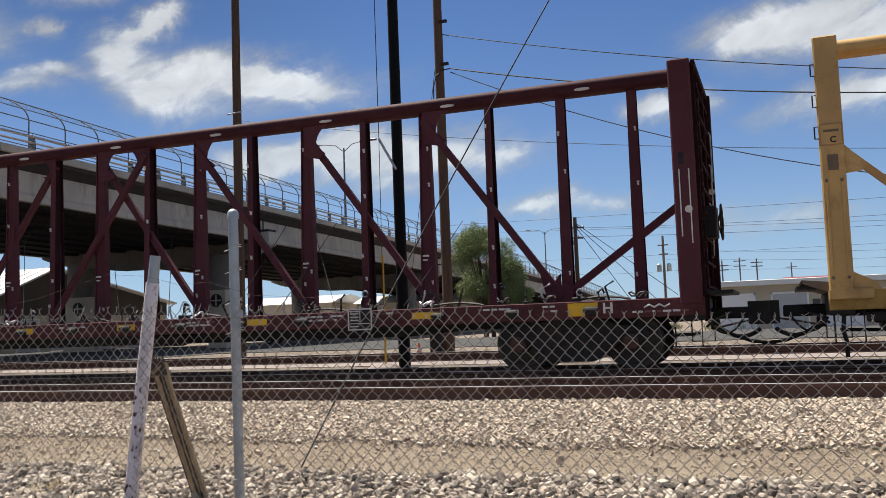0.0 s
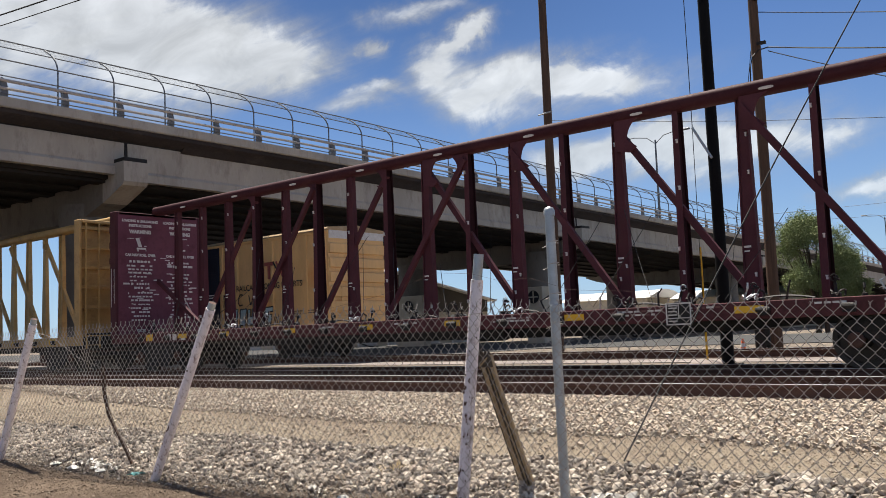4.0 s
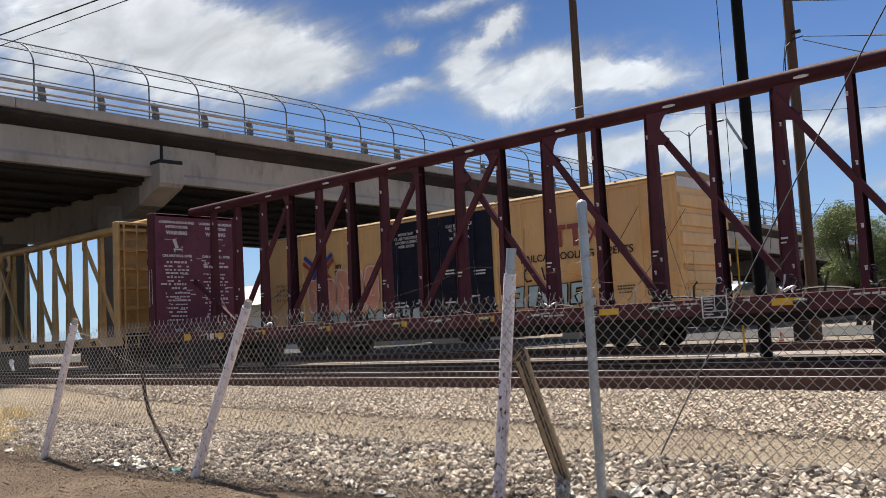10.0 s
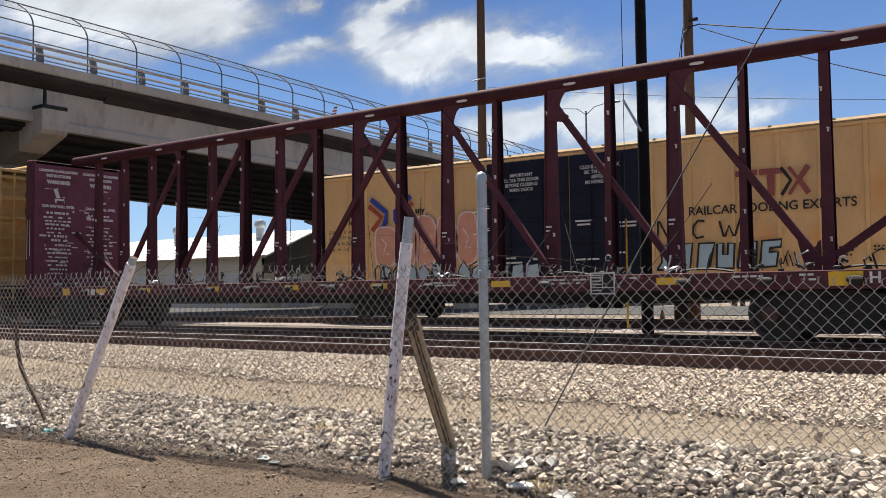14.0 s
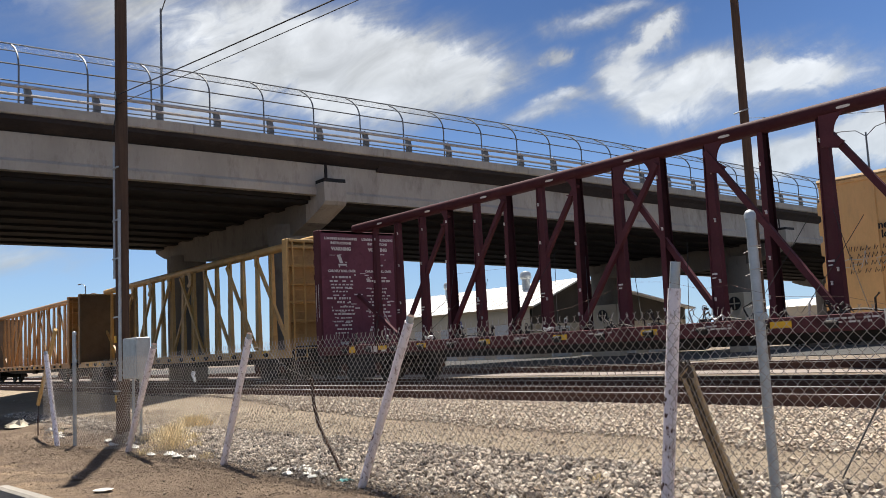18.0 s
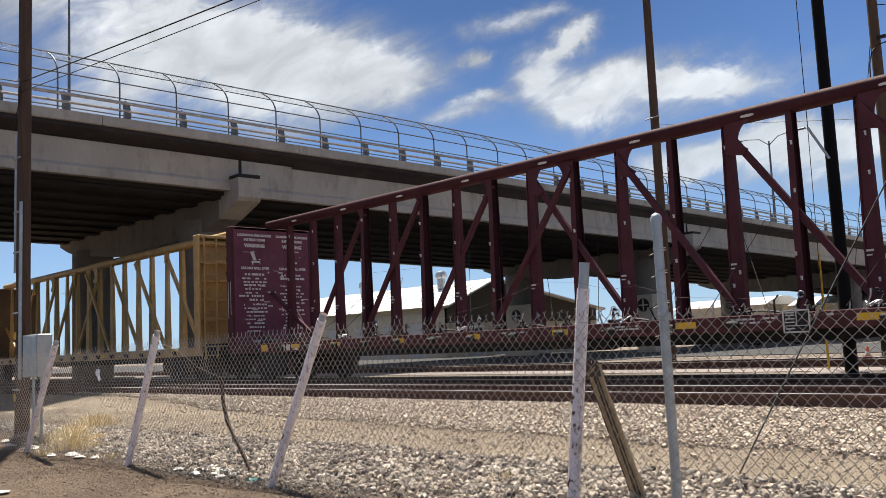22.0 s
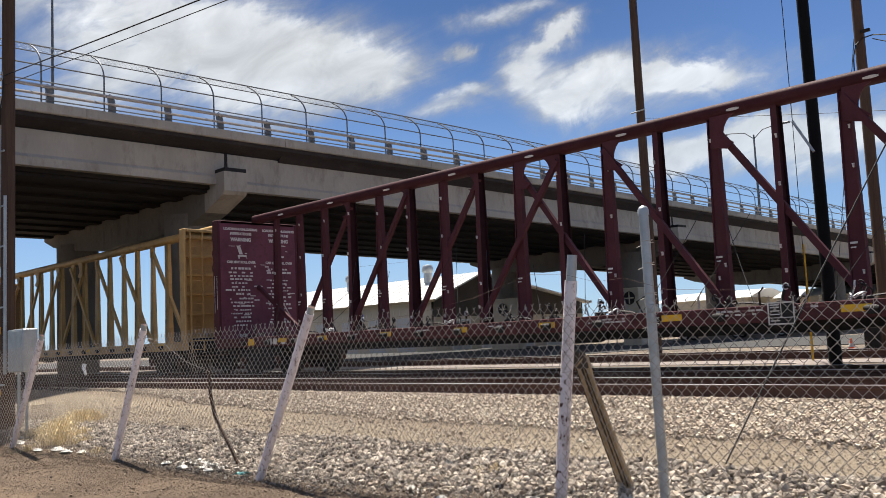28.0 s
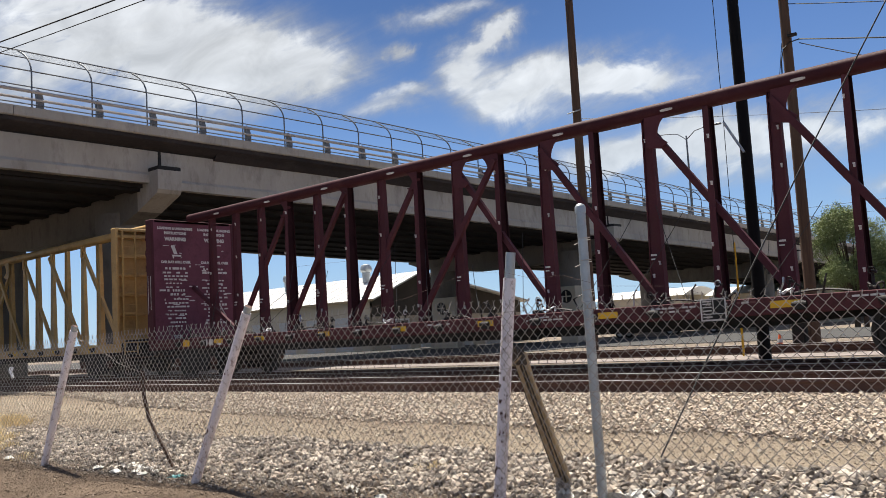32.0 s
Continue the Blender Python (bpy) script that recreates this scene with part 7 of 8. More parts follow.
for x, y, q in ((-4.28, 6.0, 0.12), (-4.2, 6.1, 0.06), (-3.78, 6.0, 0.17), (-3.55, 6.08, 0.18), (-3.72, 6.2, 0.08), (-2.3, 6.35, 0.1), (-6.44, 5.65, 0.09), (-6.3, 5.6, 0.07), (-5.05, 5.76, 0.07), (-10.3, 5.66, 0.12), (-10.0, 5.6, 0.11), (-9.75, 5.58, 0.1), (-10.6, 5.7, 0.1)):
    film_scrap(x, y, int(-x * 37), q, SCRAP)
scrap(-6.83, 6.48, 91, 0.11, DARKST, "dark boulder among pale stones", "boulder")
film_scrap(-9.2, 5.52, 1, 0.1, TEAL)
for i, (x, y, s) in enumerate(((-3.95, 5.62, 0.10), (-3.45, 5.72, 0.16), (-3.1, 5.66, 0.13), (-4.05, 5.9, 0.09), (-10.6, 5.5, 0.13), (-10.2, 5.56, 0.11), (-9.9, 5.48, 0.12), (-11.1, 5.55, 0.12), (-10.85, 5.62, 0.1), (-5.9, 5.5, 0.1), (-5.7, 5.44, 0.08), (-13.9, 5.35, 0.16), (-13.5, 5.42, 0.12), (-14.9, 5.3, 0.14), (-14.5, 5.45, 0.17), (-16.4, 5.5, 0.2), (-17.0, 5.7, 0.22), (-17.5, 5.5, 0.18), (-18.1, 5.6, 0.16), (-20.5, 5.3, 0.22), (-21.3, 5.5, 0.25), (-22.6, 5.7, 0.25))):
    scrap(x, y, 20 + i, s * 0.75, SCRAP, "flat pale paper or concrete scrap on the gravel")
for i, (x, y, s) in enumerate(((-12.9, 3.55, 0.11), (-25.5, 5.6, 0.5), (-22.6, 6.0, 0.3), (-21.0, 5.7, 0.22), (-6.4, 6.0, 0.12), (-5.55, 5.42, 0.07))):
    scrap(x, y, 60 + i, s, CLOD if i != 1 else BEIGE, "broken lump of pale concrete on the ground", "concrete_lump")
solo("paper_plate", Shape().lathe([(0.11, 0.0), (0.12, 0.012), (0.1, 0.018), (0.02, 0.014)], 16, 2, (-11.27, 3.41, 0.02)), SCRAP, "discarded white paper plate on bare earth", "litter", "rubbish along the fence")
solo("hanging_rag", Shape().tube([(-13.38, 5.42, 1.34), (-13.36, 5.4, 1.28), (-13.32, 5.4, 1.24), (-13.29, 5.4, 1.19)], 0.035, 7, 0.02), WHITEV, "white plastic scrap caught in the fence mesh", "litter", smooth=True)


# ---- poles, wires and the yard beyond ----
def wood_pole(x, y, h, r, label, arms=(), far=False):
    wood = POLEF if far else POLEW
    t = thing("utility_pole", pose(x, y, ground_z(y)), label, "utility pole", "wooden utility poles")
    part("pole", Shape().tube([(0, 0, -0.2), (0, 0, h * 0.5), (0, 0, h)], r, 12, r * 0.75), wood, t, smooth=True)
    for z, w, ang in arms:
        a = part("cross_arm", Shape().box(-w, w, -0.05, 0.05, z - 0.05, z + 0.05, 0.01), wood, t)
        a.rotation_euler = (0, 0, radians(ang))
        for q in (() if far else (-0.9, -0.45, 0.45, 0.9)):
            part("insulator", Shape().lathe([(0.02, 0.06), (0.055, 0.09), (0.035, 0.12), (0.05, 0.15), (0.01, 0.19)], 8, 2, (q * w, 0, z)), GALV, a)
    return t


p1 = wood_pole(-16.93, 26.0, 14.5, 0.17, "tall brown wooden utility pole behind the tracks")
part("bracket", Shape().tube([(-0.28, -0.15, 8.33), (0.28, -0.15, 8.37)], 0.025, 6), GALV, p1)
p2 = wood_pole(-9.55, 26.0, 13.4, 0.17, "tall brown wooden pole with a yard lamp", ((12.9, 1.1, 25),))
hd = part("lamp_arm", Shape().tube([(0, -0.1, 12.2), (-0.25, -0.3, 12.3), (-0.45, -0.4, 12.2)], 0.03, 6), GALV, p2)
part("lamp_head", Shape().lathe([(0.05, -0.3), (0.16, -0.2), (0.2, 0.0), (0.14, 0.2), (0.05, 0.24)], 12, 0, (-0.45, -0.45, 12.1)), WHITE, hd, "white yard-lamp head", True)
for z in (9.0, 10.35, 11.2):
    part("pole_bracket", Shape().box(0.1, 0.35, -0.2, -0.1, z - 0.03, z + 0.05), DARKST, p2)
bp = thing("black_pole", pose(-8.07, 19.0, ground_z(19)), "slim black-coated steel pole between the tracks", "pole")
part("pole", Shape().tube([(0, 0, -0.1), (-0.02, 0, 6), (-0.04, 0, 13.5)], 0.135, 12, 0.115), BLACKP, bp, smooth=True)
part("spar", Shape().tube([(-0.42, -0.12, 5.3), (0.0, -0.15, 4.55)], 0.03, 8), GALV, bp, "short grey spar", True)
part("riser_wire", Shape().tube([(-0.42, -0.12, 5.3), (-0.45, -0.1, 13)], 0.01, 4), CABLE, bp)
part("riser_wire", Shape().tube([(-0.42, -0.12, 5.3), (-0.45, -0.1, 1.2)], 0.008, 4), CABLE, bp)
part("base_plate", Shape().box(-0.25, 0.25, -0.25, 0.25, -0.02, 0.05, 0.01), BLACKP, bp)
mp = thing("marker_post", pose(-8.52, 18.95, ground_z(19)), "slender yellow marker post beside the track", "post")
part("post", Shape().tube([(0, 0, -0.05), (0, 0, 2.62)], 0.026, 8), SAFETY, mp, smooth=True)
part("stone_mound", Shape().lathe([(0.5, 0.0), (0.35, 0.09), (0.1, 0.14)], 11, 2), STRIP, mp, "low mound of ballast")
# short black stubs and cabinets below the flatcar's line of sight
solo("relay_case", Shape().box(-10.1, -9.75, 25.75, 26.1, 0.45, 1.25, 0.03), DARKST, "small black relay case on the ground", "case")
cn = thing("traffic_cone", pose(-10.15, 25.0, ground_z(25)), "small orange traffic cone with a white band", "traffic cone")
part("cone", Shape().lathe([(0.105, 0.03), (0.024, 0.45)], 14, 2), CONE, cn, smooth=True)
part("band", Shape().lathe([(0.078, 0.22), (0.056, 0.32)], 14, 2), WHITE, cn)
part("base", Shape().box(-0.16, 0.16, -0.16, 0.16, 0, 0.03, 0.01), CONE, cn)

# sagging wires in upright planes: y, from x to x, height as a + b x + c x x, thickness
WIRES = [(26.0, -9.5, 16, 8.28, -0.196, 0.0042, 0.014), (26.0, -9.2, 16, 7.5, -0.150, 0.0060, 0.02), (26.0, -9.2, 9, 5.66, -0.29, 0.0112, 0.014),
         (44.0, -28.8, 22, 9.03, -0.113, 0.0016, 0.014), (26.0, -9.4, 16, 10.9, -0.2, 0.004, 0.008), (26.0, -9.4, 16, 11.4, -0.2, 0.004, 0.008)]
for y, x0, x1, a, b, c, r in WIRES:
    solo("overhead_wire", Shape().tube([(x, y, a + b * x + c * x * x) for x in np.linspace(x0, x1, 24)], r, 5), CABLE, "black overhead wire between poles", "wire", "overhead wires")
solo("overhead_wire", Shape().tube([(-9.72, 25.8, 7.9), (-9.68, 25.78, 8.8), (-9.6, 25.8, 9.15), (-9.45, 25.9, 9.33), (-9.2, 26, 9.385)], 0.02, 5), CABLE, "black cable curling off the pole", "wire", "overhead wires", smooth=True)
for a, b, d in (((-75, 60, 9.5), (60, 60, 8.0), 0.5), ((-75, 72, 11.5), (60, 72, 6.2), 0.5), ((-60, 90, 8.2), (70, 80, 7.0), 0.6),
                ((-9.7, 26, 9.4), (-17, 40, 0.6), 0.0), ((-12.7, 60, 7.6), (40, 78, 9.6), 0.7), ((-12.7, 60, 7.0), (40, 80, 8.9), 0.7), ((-9.3, 80, 7.2), (30, 118, 8.4), 0.6),
                ((-9.3, 80, 6.4), (30, 120, 7.8), 0.6), ((-5.9, 105, 6.4), (40, 130, 7.2), 0.5), ((-30, 110, 7.4), (-4.3, 112, 7.2), 0.5)):
    solo("overhead_wire", Shape().tube(sag(a, b, d, 16), 0.011, 4), CABLE, "thin overhead wire crossing the sky", "wire", "overhead wires")

wood_pole(-18.1, 58.0, 10.6, 0.16, "bare wooden pole beyond the tree")
w3 = wood_pole(-12.7, 60.0, 7.9, 0.17, "guyed wooden pole beyond the yard", ((7.2, 0.6, 20), (6.5, 0.5, 20)))
for dx, dz in ((5.5, -4.9), (6.5, -4.3), (4.2, -5.6), (-2.2, -5.4), (-1.5, -5.8)):
    part("guy", Shape().tube([(0, 0, 6.9 + 0.1 * dx), (dx, 0, 6.9 + dz - 0.2)], 0.02, 4), CABLE, w3)
w4 = wood_pole(-9.3, 80.0, 8.0, 0.13, "wooden pole with twin transformers", ((7.2, 0.45, 0), (6.4, 0.4, 0)), True)
for sx in (-0.3, 0.3):
    part("transformer", Shape().lathe([(0.18, 4.9), (0.2, 4.96), (0.2, 5.5), (0.12, 5.58)], 12, 2, (sx * 1.4, 0, 0)), GALV, w4, "grey drum transformer", True)
wood_pole(-5.9, 105.0, 7.0, 0.1, "distant wooden pole with cross-arms", ((6.4, 0.7, 0), (5.9, 0.7, 0)), True)
wood_pole(-2.15, 100.0, 6.7, 0.09, "distant wooden pole with cross-arms", ((6.3, 0.6, 0), (5.9, 0.6, 0)), True)
wood_pole(-4.3, 112.0, 7.6, 0.1, "distant wooden pole with cross-arms", ((7.2, 0.7, 0), (6.6, 0.7, 0)), True)
wood_pole(1.6, 130.0, 7.6, 0.11, "distant wooden pole with cross-arms", ((7.0, 0.7, 0),), True)
wood_pole(5.4, 150.0, 6.2, 0.11, "distant wooden pole with cross-arms", ((5.6, 0.7, 0),), True)


def tree(x, y, h, w, seed):
    """Forked trunk and a crown of leafy lumps, each a loose shell of small leaves."""
    rs = random.Random(seed)
    t = thing("mesquite_tree", pose(x, y, ground_z(y)), "feathery olive-green mesquite tree beside the bridge", "tree", "trees by the bridge")
    tr = Shape().tube([(0, 0, -0.1), (0.1, 0, 0.7), (-0.1, 0.1, 1.5)], 0.2, 8, 0.14)
    lumps = []
    for k in range(26):
        a, e = 2.4 * k + rs.uniform(-0.4, 0.4), math.asin(rs.uniform(-0.75, 1.0))
        r = rs.uniform(0.55, 0.82)
        c = Vector((w * 0.5 * r * math.cos(a) * math.cos(e), w * 0.45 * r * math.sin(a) * math.cos(e), h * 0.56 + h * 0.42 * r * math.sin(e)))
        tr.tube([(-0.05, 0.05, 1.1), Vector((c.x * 0.4, c.y * 0.4, 1.3 + (c.z - 1.3) * 0.45)), c], 0.08, 6, 0.02)
        lumps.append((c, w * rs.uniform(0.12, 0.2)))
    part("trunk", tr, BARK, t, smooth=True)
    v, f = [], []
    for c, rad in lumps:
        for _ in range(3200):
            n = Vector((rs.gauss(0, 1), rs.gauss(0, 1), rs.gauss(0.15, 0.85))).normalized()
            q = c + n * rad * (rs.uniform(0.2, 1.0) ** 0.45) * (1 + 0.28 * math.sin(5 * n.x + 3 * n.z + c.x) + 0.18 * math.sin(11 * n.y + 7 * n.x))
            if rs.random() < 0.06:
                q += n * rs.uniform(0.05, 0.35)
            d = Vector((rs.gauss(0, 1), rs.gauss(0, 1), rs.gauss(-0.4, 0.7))).normalized()
            s = d.cross(Vector((rs.gauss(0, 1), rs.gauss(0, 1), rs.gauss(0, 1)))).normalized() * rs.uniform(0.014, 0.032)
            l = d * rs.uniform(0.07, 0.16)
            k = len(v)
            v += [tuple(q), tuple(q + l * 0.5 + s), tuple(q + l), tuple(q + l * 0.5 - s)]
            f.append((k, k + 1, k + 2, k + 3))
    me = bpy.data.meshes.new("crown")
    me.from_pydata(v, [], f)
    me.materials.append(LEAF)
    part("crown", me, LEAF, t, "dense uneven crown of fine leaves")


tree(-19.3, 60.0, 8.1, 5.2, 3)
tree(-17.9, 61.0, 5.8, 3.6, 4)


def far_weeds():
    """Dry scrub along the far edge of the yard."""
    rs = random.Random(21)
    v, f = [], []
    for _ in range(420):
        cx, cy = rs.uniform(-14, 9), rs.uniform(60, 76)
        if math.sin(cx * 1.3) + math.sin(cx * 0.47 + 2) < -0.2:
            continue
        for _ in range(16):
            x, y = cx + rs.gauss(0, 0.3), cy + rs.gauss(0, 0.3)
            h, dx, w = rs.uniform(0.2, 0.6), rs.gauss(0, 0.14), rs.uniform(0.015, 0.035)
            k = len(v)
            v += [(x - w, y, 0.38), (x + w, y, 0.38), (x + dx + 0.004, y + rs.gauss(0, 0.1), 0.4 + h), (x + dx - 0.004, y, 0.4 + h)]
            f.append((k, k + 1, k + 2, k + 3))
    me = bpy.data.meshes.new("weeds")
    me.from_pydata(v, [], f)
    me.materials.append(LEAF)
    tagged(new("weeds", me), "dull green weeds along the far edge of the yard", "weeds", kind="stuff")


far_weeds()


def warehouse():
    t = thing("warehouse", pose(-53.0, 49.8, 0.4), "long beige warehouse with a white metal roof and dark gable", "warehouse")
    W, L, E, R, P = 19.4, 40.0, 4.3, 6.4, 5.2      # width, length, eaves, ridge, ridge's place across
    part("wall", Shape().box(-L, -0.05, 0.0, 0.25, 0, E), BEIGE, t, "beige side wall")
    part("wall", Shape().box(-L, -0.05, W - 0.25, W, 0, E - 0.4), BEIGE, t)
    part("wall", Shape().box(-0.3, 0.0, 0, W, 0, E * 0.66, 0.0), BEIGE, t, "beige end wall")
    # gable coloured darker than the end wall below it
    part("gable", Shape().prism([(0, E * 0.66), (W, E * 0.66), (W, E - 0.35), (P, R), (0, E)], 0, -0.28, 0.02), ROOFD, t, "dark upper gable")
    part("wall", Shape().box(-L, -L + 0.3, 0.25, W - 0.25, 0, E - 0.4), BEIGE, t)
    for y0, y1, z0, z1 in ((-0.5, P, E - 0.2, R), (P, W + 0.6, R, E - 0.5)):
        part("roof", Shape().hexa([(-L - 0.6, y0, z0), (0.7, y0, z0), (0.7, y1, z1), (-L - 0.6, y1, z1)], [(-L - 0.6, y0, z0 + 0.14), (0.7, y0, z0 + 0.14), (0.7, y1, z1 + 0.14), (-L - 0.6, y1, z1 + 0.14)]), ROOFW, t, "white metal roof slope")
    for k in range(40):
        x = -L + k * 1.02
        part("roof_seam", Shape().hexa([(x - 0.03, -0.5, E - 0.06), (x + 0.03, -0.5, E - 0.06), (x + 0.03, P, R + 0.14), (x - 0.03, P, R + 0.14)], [(x - 0.03, -0.5, E), (x + 0.03, -0.5, E), (x + 0.03, P, R + 0.2), (x - 0.03, P, R + 0.2)]), ROOFW, t)
    part("fascia", Shape().box(-L - 0.6, 0.7, -0.55, -0.48, E - 0.26, E - 0.06), TIMBER, t, "brown fascia board")
    for x in (-3.5, -7.2, -11, -15, -19.5, -24):
        d = part("door", Shape().box(x - 1.1, x + 1.1, -0.05, 0.0, 0.0, 2.9, 0.01), GREYD, t, "pale roller door")
        for q in range(5):
            part("door_slat", Shape().box(x - 1.08, x + 1.08, -0.062, -0.05, 0.3 + q * 0.52, 0.34 + q * 0.52), BEIGE, d)
        part("door_frame", Shape().box(x - 1.2, x - 1.1, -0.06, 0.0, 0.0, 3.0).box(x + 1.1, x + 1.2, -0.06, 0.0, 0.0, 3.0).box(x - 1.1, x + 1.1, -0.06, 0.0, 2.9, 3.0), BEIGE, d)
    for y in (3, 6.5, 11, 15):
        d = part("door", Shape().box(0.0, 0.05, y - 1.0, y + 1.0, 0.0, 2.5, 0.01), GREYD, t, "pale roller door")
        part("door_frame", Shape().box(0.0, 0.07, y - 1.1, y - 1.0, 0.0, 2.6).box(0.0, 0.07, y + 1.0, y + 1.1, 0.0, 2.6).box(0.0, 0.07, y - 1.0, y + 1.0, 2.5, 2.6), WHITEV, d)
    part("wall_graffiti", Shape().box(-9.7, -9.0, -0.07, -0.051, 2.9, 3.5), BLUET, t, "small blue spray mark")
    for x, y in ((-68.5, 53.6), (-57.6, 53.6)):
        v = thing("roof_vent", pose(x, y, 0.4 + R - 0.45), "grey rotary ventilator on the white roof", "ventilator", "roof ventilators")
        part("stem", Shape().lathe([(0.36, 0.0), (0.36, 1.0)], 14, 2), GALV, v, smooth=True)
        part("hood", Shape().lathe([(0.42, 0.9), (0.5, 1.0), (0.5, 1.35), (0.36, 1.55), (0.05, 1.62)], 14, 2), GALV, v, "ribbed turning hood", True)


warehouse()


def white_hall(x, y, w, d, h, label):
    t = thing("low_building", pose(x, y, 0.4), label, "building", "low white buildings beyond the bridge")
    part("wall", Shape().box(0, w, 0, d, 0, h * 0.8, 0.02), BEIGE, t)
    out = [(-0.4, h * 0.8)] + [(-0.4 + (d + 0.8) * k / 10, h * 0.8 + h * 0.2 * math.sin(math.pi * k / 10)) for k in range(11)]
    part("roof", Shape().prism(out, 0, -0.4, w + 0.4), ROOFW, t, "white arched roof", True)
    for k in range(int(w / 4)):
        part("door", Shape().box(2 + k * 4 - 0.9, 2 + k * 4 + 0.9, -0.04, 0, 0, 2.5), GREYD, t)


white_hall(-64, 100, 12, 9, 5.3, "white arched-roof shed seen under the bridge")
white_hall(-50.5, 104, 14, 9, 5.0, "white arched-roof shed seen under the bridge")


def van(x, y, ang, label):
    t = thing("parked_van", pose(x, y, ground_z(y), 0, 0, ang), label, "van", "parked white vehicles")
    out = [(-2.6, 0.45), (-2.6, 2.1), (-2.4, 2.3), (1.2, 2.3), (1.7, 1.5), (2.5, 1.25), (2.6, 0.9), (2.6, 0.45)]
    s = Shape().add([(a, -0.95, z) for a, z in out] + [(a, 0.95, z) for a, z in out], [tuple(range(8)), tuple(range(15, 7, -1))] + [(i, i + 8, (i + 1) % 8 + 8, (i + 1) % 8) for i in range(8)])
    part("body", s, WHITEV, t, "white painted body")
    part("windscreen", Shape().hexa([(1.23, -0.8, 2.2), (1.67, -0.85, 1.55), (1.67, 0.85, 1.55), (1.23, 0.8, 2.2)], [(1.26, -0.8, 2.22), (1.7, -0.85, 1.57), (1.7, 0.85, 1.57), (1.26, 0.8, 2.22)]), GLASSD, t)
    part("side_window", Shape().box(0.3, 1.1, -0.965, -0.955, 1.5, 2.05), GLASSD, t)
    for wx in (-1.7, 1.7):
        for wy in (-0.85, 0.85):
            w = part("wheel", Shape().lathe([(0.34, -0.1), (0.36, 0.0), (0.34, 0.1)], 16, 1, (wx, wy, 0.36)), CABLE, t)
            part("rim", Shape().lathe([(0.2, -0.115), (0.1, -0.12)], 12, 1, (wx, wy, 0.36)), GALV, w)


van(-33.5, 66.0, 12, "white van parked under the bridge")
van(-38.0, 60.0, 8, "white van parked under the bridge")


# pale apron and rubble strip between the tracks
solo("gravel_apron", Shape().box(-120, 60, 20.6, 22.4, 0.3, 0.512), STRIP, "pale compacted service strip between the tracks", "strip", kind="structure")
solo("service_road", Shape().prism([(27.2, -20.5), (27.2, 90), (35.6, 90), (35.8, -24.5)], 2, 0.3, 0.512), DUSTY, "pale dusty concrete service road beyond the tracks", "road", kind="structure")
for x0, x1, y0, y1 in ((-150, -24.6, 25.5, 35.9), (-150, 30, 35.95, 57)):
    solo("paved_yard", Shape().box(x0, x1, y0, y1, 0.3, 0.508), ASPH, "dark grey asphalt beside and under the bridge", "asphalt", kind="structure")
for x, y, w, vz in ((-43.65, 48.2, 1.3, 2.95), (-32.85, 48.2, 0.66, 3.05)):
    c = thing("utility_box", pose(x, y, 0.4), "beige utility box with a round black vent", "utility box", "utility boxes under the bridge")
    part("box", Shape().box(-w, w, -0.4, 0.4, 0, 3.7, 0.03), BEIGE, c)
    v = part("vent", Shape().lathe([(0.42, -0.46), (0.4, -0.42), (0.4, -0.4)], 20, 1, (0.0, 0, vz)), DARKST, c, "round black vent")
    part("vent_hub", Shape().box(-0.04, 0.04, -0.475, -0.462, vz - 0.36, vz + 0.36).box(-0.36, -0.045, -0.475, -0.462, vz - 0.04, vz + 0.04).box(0.045, 0.36, -0.475, -0.462, vz - 0.04, vz + 0.04), BEIGE, v, "pale fan blades")


def yard_office():
    t = thing("yard_office", pose(-4.2, 60.0, 0.4), "long beige yard building with white fascia and grey doors", "building")
    part("wall", Shape().box(0, 34, 0, 9, 0, 2.75, 0.02), BEIGE, t)
    part("roof", Shape().box(-0.5, 34.5, -0.6, 9.5, 2.75, 3.1, 0.03), ROOFW, t, "flat white roof edge")
    for k in range(8):
        x = 1.6 + k * 3.1
        d = part("door", Shape().box(x - 1.0, x + 1.0, -0.06, 0.0, 0.05, 2.2, 0.01), GREYD if k % 2 else WHITEV, t, "grey loading door")
        part("door_frame", Shape().box(x - 1.1, x - 1.0, -0.08, 0, 0.05, 2.3).box(x + 1.0, x + 1.1, -0.08, 0, 0.05, 2.3).box(x - 1.1, x + 1.1, -0.08, 0, 2.2, 2.3), WHITEV, d)
        if k % 2:
            part("window", Shape().box(x + 1.3, x + 1.8, -0.04, 0.0, 1.0, 1.8), GLASSD, t)
    s = thing("red_shed", pose(0.5, 74, 0.4), "dull red shed roof behind the yard building", "shed")
    part("wall", Shape().box(0, 6, 0, 4, 0, 3.2), BEIGE, s)
    part("roof", Shape().prism([(-0.4, 3.2), (4.4, 3.2), (2, 3.75)], 0, -0.3, 4.9), REDB, s)


yard_office()


def hills():
    v, f = [], []
    n = 120
    for i in range(n + 1):
        a = radians(-100 + 200 * i / n)
        h = 26 + 22 * noise.noise(Vector((i * 0.13, 2, 0))) + 8 * noise.noise(Vector((i * 0.6, 5, 0)))
        v += [(2600 * math.sin(a), 2600 * math.cos(a), -5), (2650 * math.sin(a), 2650 * math.cos(a), max(4, h))]
    f = [(2 * i, 2 * i + 2, 2 * i + 3, 2 * i + 1) for i in range(n)]
    me = bpy.data.meshes.new("backdrop")
    me.from_pydata(v, [], f)
    me.materials.append(HILL)
    tagged(new("backdrop", me), "hazy blue desert hills on the horizon", "hills", kind="structure")


hills()


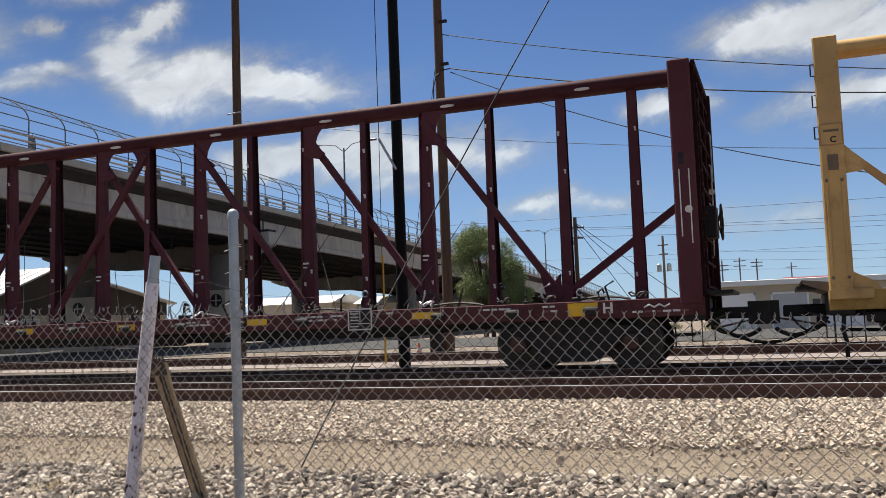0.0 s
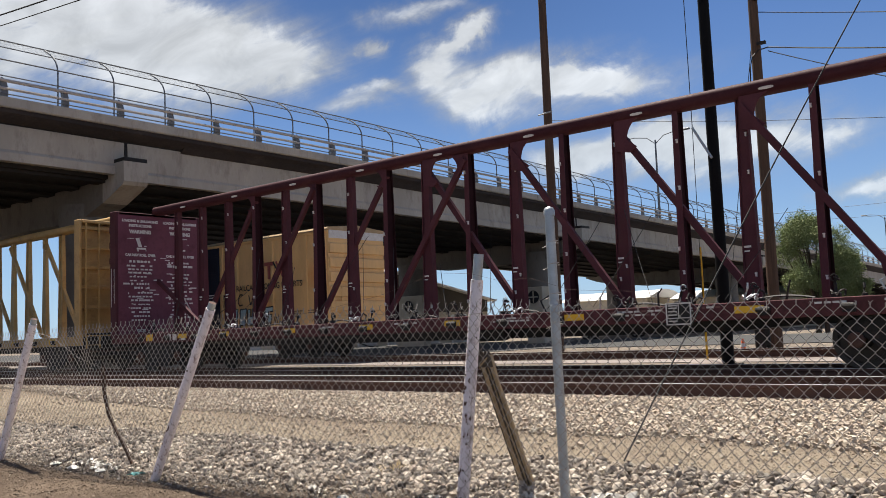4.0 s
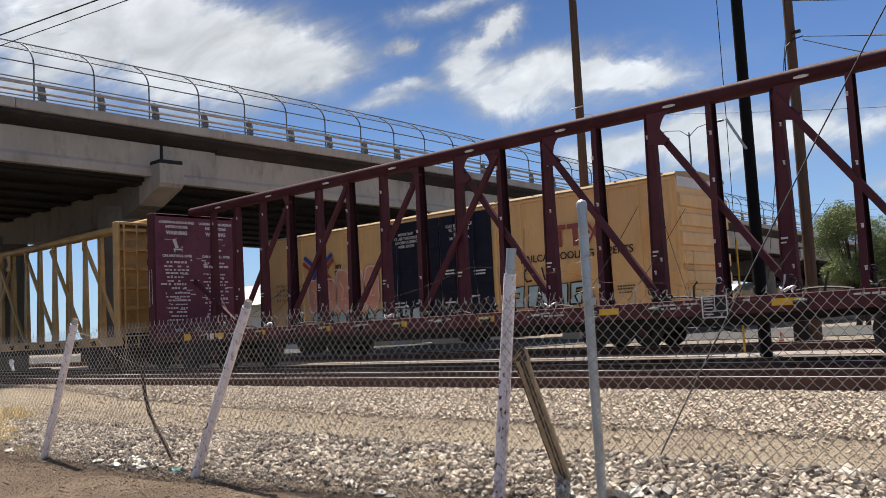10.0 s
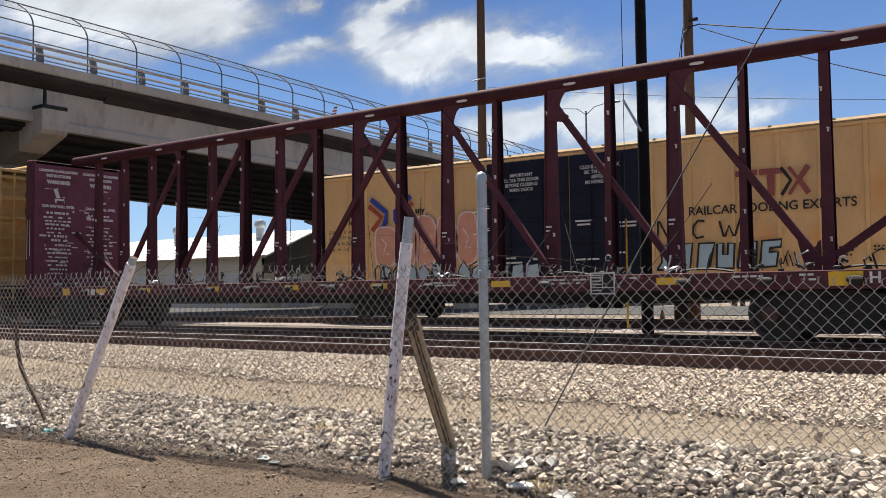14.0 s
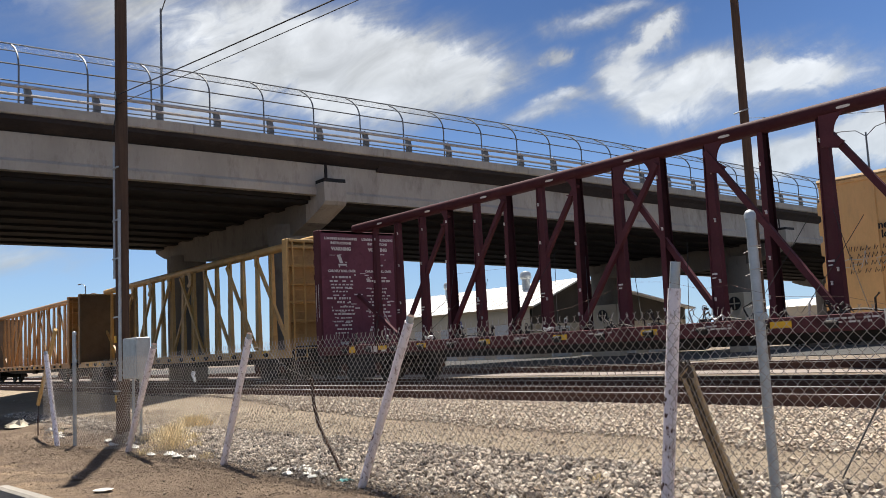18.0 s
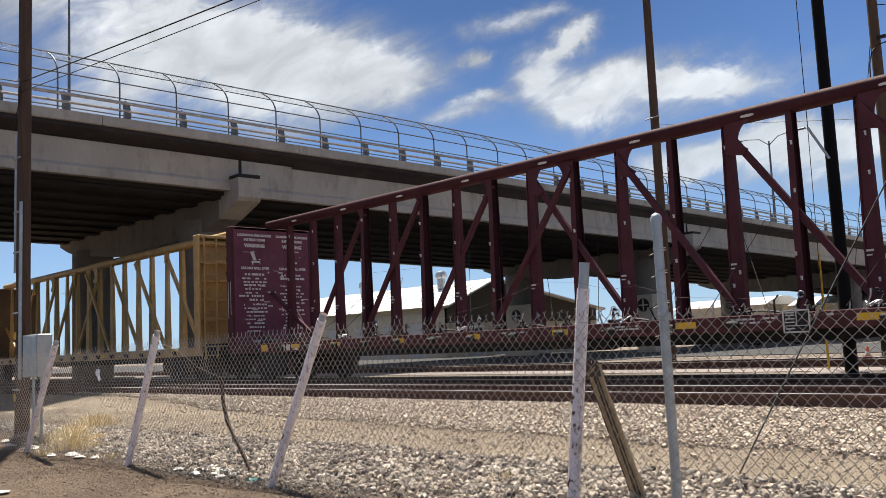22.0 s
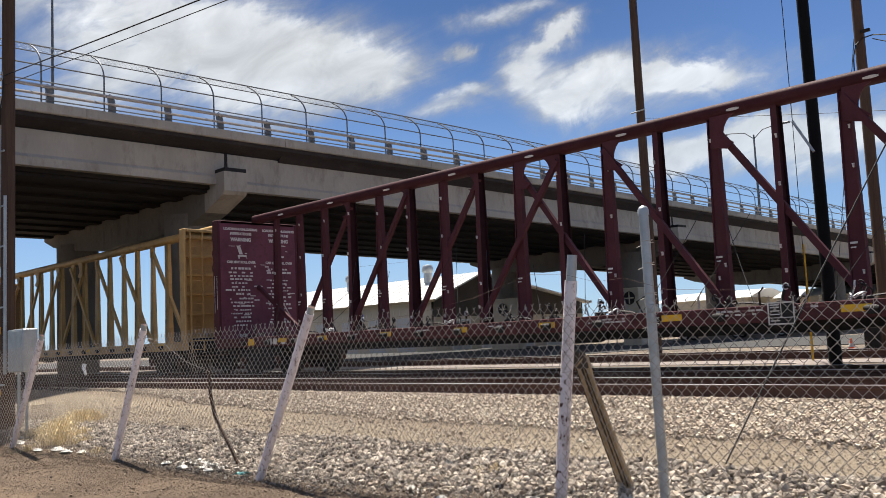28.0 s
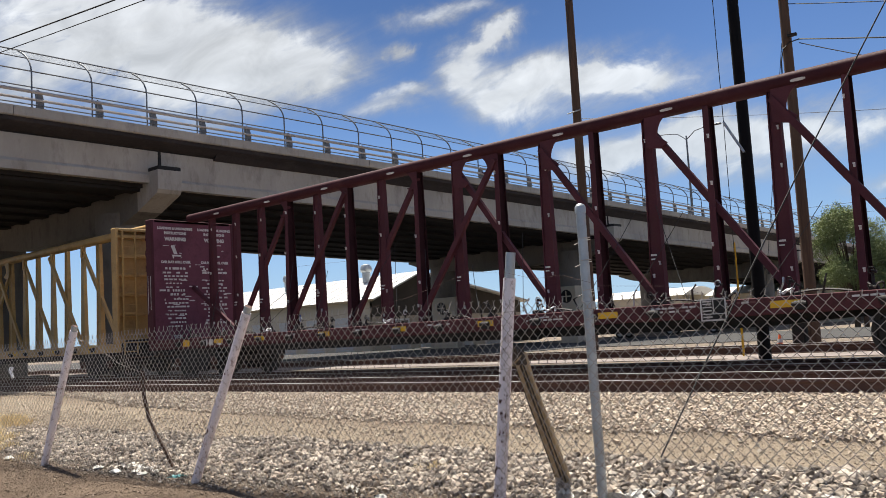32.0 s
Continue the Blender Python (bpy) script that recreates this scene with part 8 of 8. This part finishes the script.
# ---- airliner crossing the sky ----
def airliner():
    t = thing("airliner", pose(0, 0, 300), "white twin-engined airliner with striped tail, gear down", "aircraft")
    prof = [(0.05, -17), (0.8, -16.4), (1.5, -15), (1.95, -12.5), (1.98, 6), (1.6, 11), (0.8, 15.5), (0.25, 17)]
    part("fuselage", Shape().lathe([(r, -a) for r, a in prof], 20, 0), LIVERY, t, "silver-white fuselage", True)
    for s in (-1, 1):
        w = part("wing", Shape().hexa([(3.2, s * 1.6, -1.0), (-3.2, s * 1.6, -0.9), (-4.4, s * 16.5, 0.6), (-3.0, s * 16.5, 0.55)], [(3.2, s * 1.6, -0.4), (-3.2, s * 1.6, -0.5), (-4.4, s * 16.5, 0.75), (-3.0, s * 16.5, 0.75)]), LIVERY, t, "swept grey wing")
        part("winglet", Shape().hexa([(-3.0, s * 16.4, 0.55), (-4.4, s * 16.4, 0.6), (-5.6, s * 17.2, 3.0), (-4.9, s * 17.2, 3.0)], [(-3.0, s * 16.6, 0.6), (-4.4, s * 16.6, 0.65), (-5.6, s * 17.3, 3.0), (-4.9, s * 17.3, 3.0)]), LIVERY, w)
        part("engine", Shape().lathe([(0.75, -1.9), (1.0, -1.6), (1.0, 0.2), (0.6, 1.7)][::-1], 16, 0, (1.6, s * 5.2, -1.5)), LIVERY, w, smooth=True)
        part("tailplane", Shape().hexa([(-12.6, s * 0.6, 0.7), (-15.6, s * 0.6, 0.8), (-16.8, s * 6, 1.2), (-15.6, s * 6, 1.2)], [(-12.6, s * 0.6, 1.0), (-15.6, s * 0.6, 1.0), (-16.8, s * 6, 1.3), (-15.6, s * 6, 1.3)]), LIVERY, t)
        part("landing_gear", Shape().tube([(-0.8, s * 2.6, -1.2), (-0.8, s * 2.6, -3.2)], 0.16, 6).lathe([(0.55, -0.35), (0.55, 0.35)], 12, 1, (-0.8, s * 2.6, -3.2)), DARKST, t)
    part("landing_gear", Shape().tube([(12.0, 0, -1.4), (12.0, 0, -3.2)], 0.12, 6).lathe([(0.38, -0.2), (0.38, 0.2)], 12, 1, (12.0, 0, -3.2)), DARKST, t)
    fin = lambda z0, z1: [(-11.2 - 0.62 * (z0 - 1.2), z0), (-15.6 - 0.28 * (z0 - 1.2), z0), (-15.6 - 0.28 * (z1 - 1.2), z1), (-11.2 - 0.62 * (z1 - 1.2), z1)]
    for k in range(8):
        q = fin(1.2 + k * 0.85, 1.2 + (k + 1) * 0.85)
        s = Shape().hexa([(x, -0.16, z) for x, z in q], [(x, 0.16, z) for x, z in q])
        part("tail_fin", s, (REDT, LIVERY, BLUET, LIVERY)[k % 4], t, "tail fin in red, white and blue bands")
    for k in range(26):
        part("cabin_window", Shape().box(-9.0 + k * 0.8, -8.75 + k * 0.8, -2.0, 2.0, 0.45, 0.75), GLASSD, t)
    return t


AIRLINER = airliner()


# ---- what moves ----
# boxcar: seconds and x of its middle
ROLL = [(0.0, -41.3), (2.0, -37.4), (4.0, -33.45), (6.0, -29.4), (8.0, -25.22), (9.0, -23.02), (11.0, -18.61), (13.0, -14.31), (15.0, -9.88), (15.5, -8.78), (17.5, -4.42), (20.0, 1.08), (26.0, 14.2), (32.0, 27.3)]


def AIR(t):
    return pose(-110.3 - 80 * (t - 11), 363 + 1.4 * (t - 11), 106.2 - 2.9 * (t - 11), 0, 1, 180)


def motions():
    ts = [r[0] for r in ROLL]
    xs = [r[1] for r in ROLL]
    walk(BOXCAR, [(t, pose(x, TRACK_D, RAIL)) for t, x in ROLL])
    for w, dx in BOX_SETS:
        rows = []
        for i in range(129):
            t = i * 0.25
            turn = math.degrees((float(np.interp(t, ts, xs)) - xs[0]) / WHEEL_R)
            rows.append((t, pose(dx, 0, WHEEL_R, 0, turn, 0)))
        walk(w, rows)
    walk(AIRLINER, [(t, AIR(t)) for t in np.arange(0, 32.01, 2.0)])


motions()
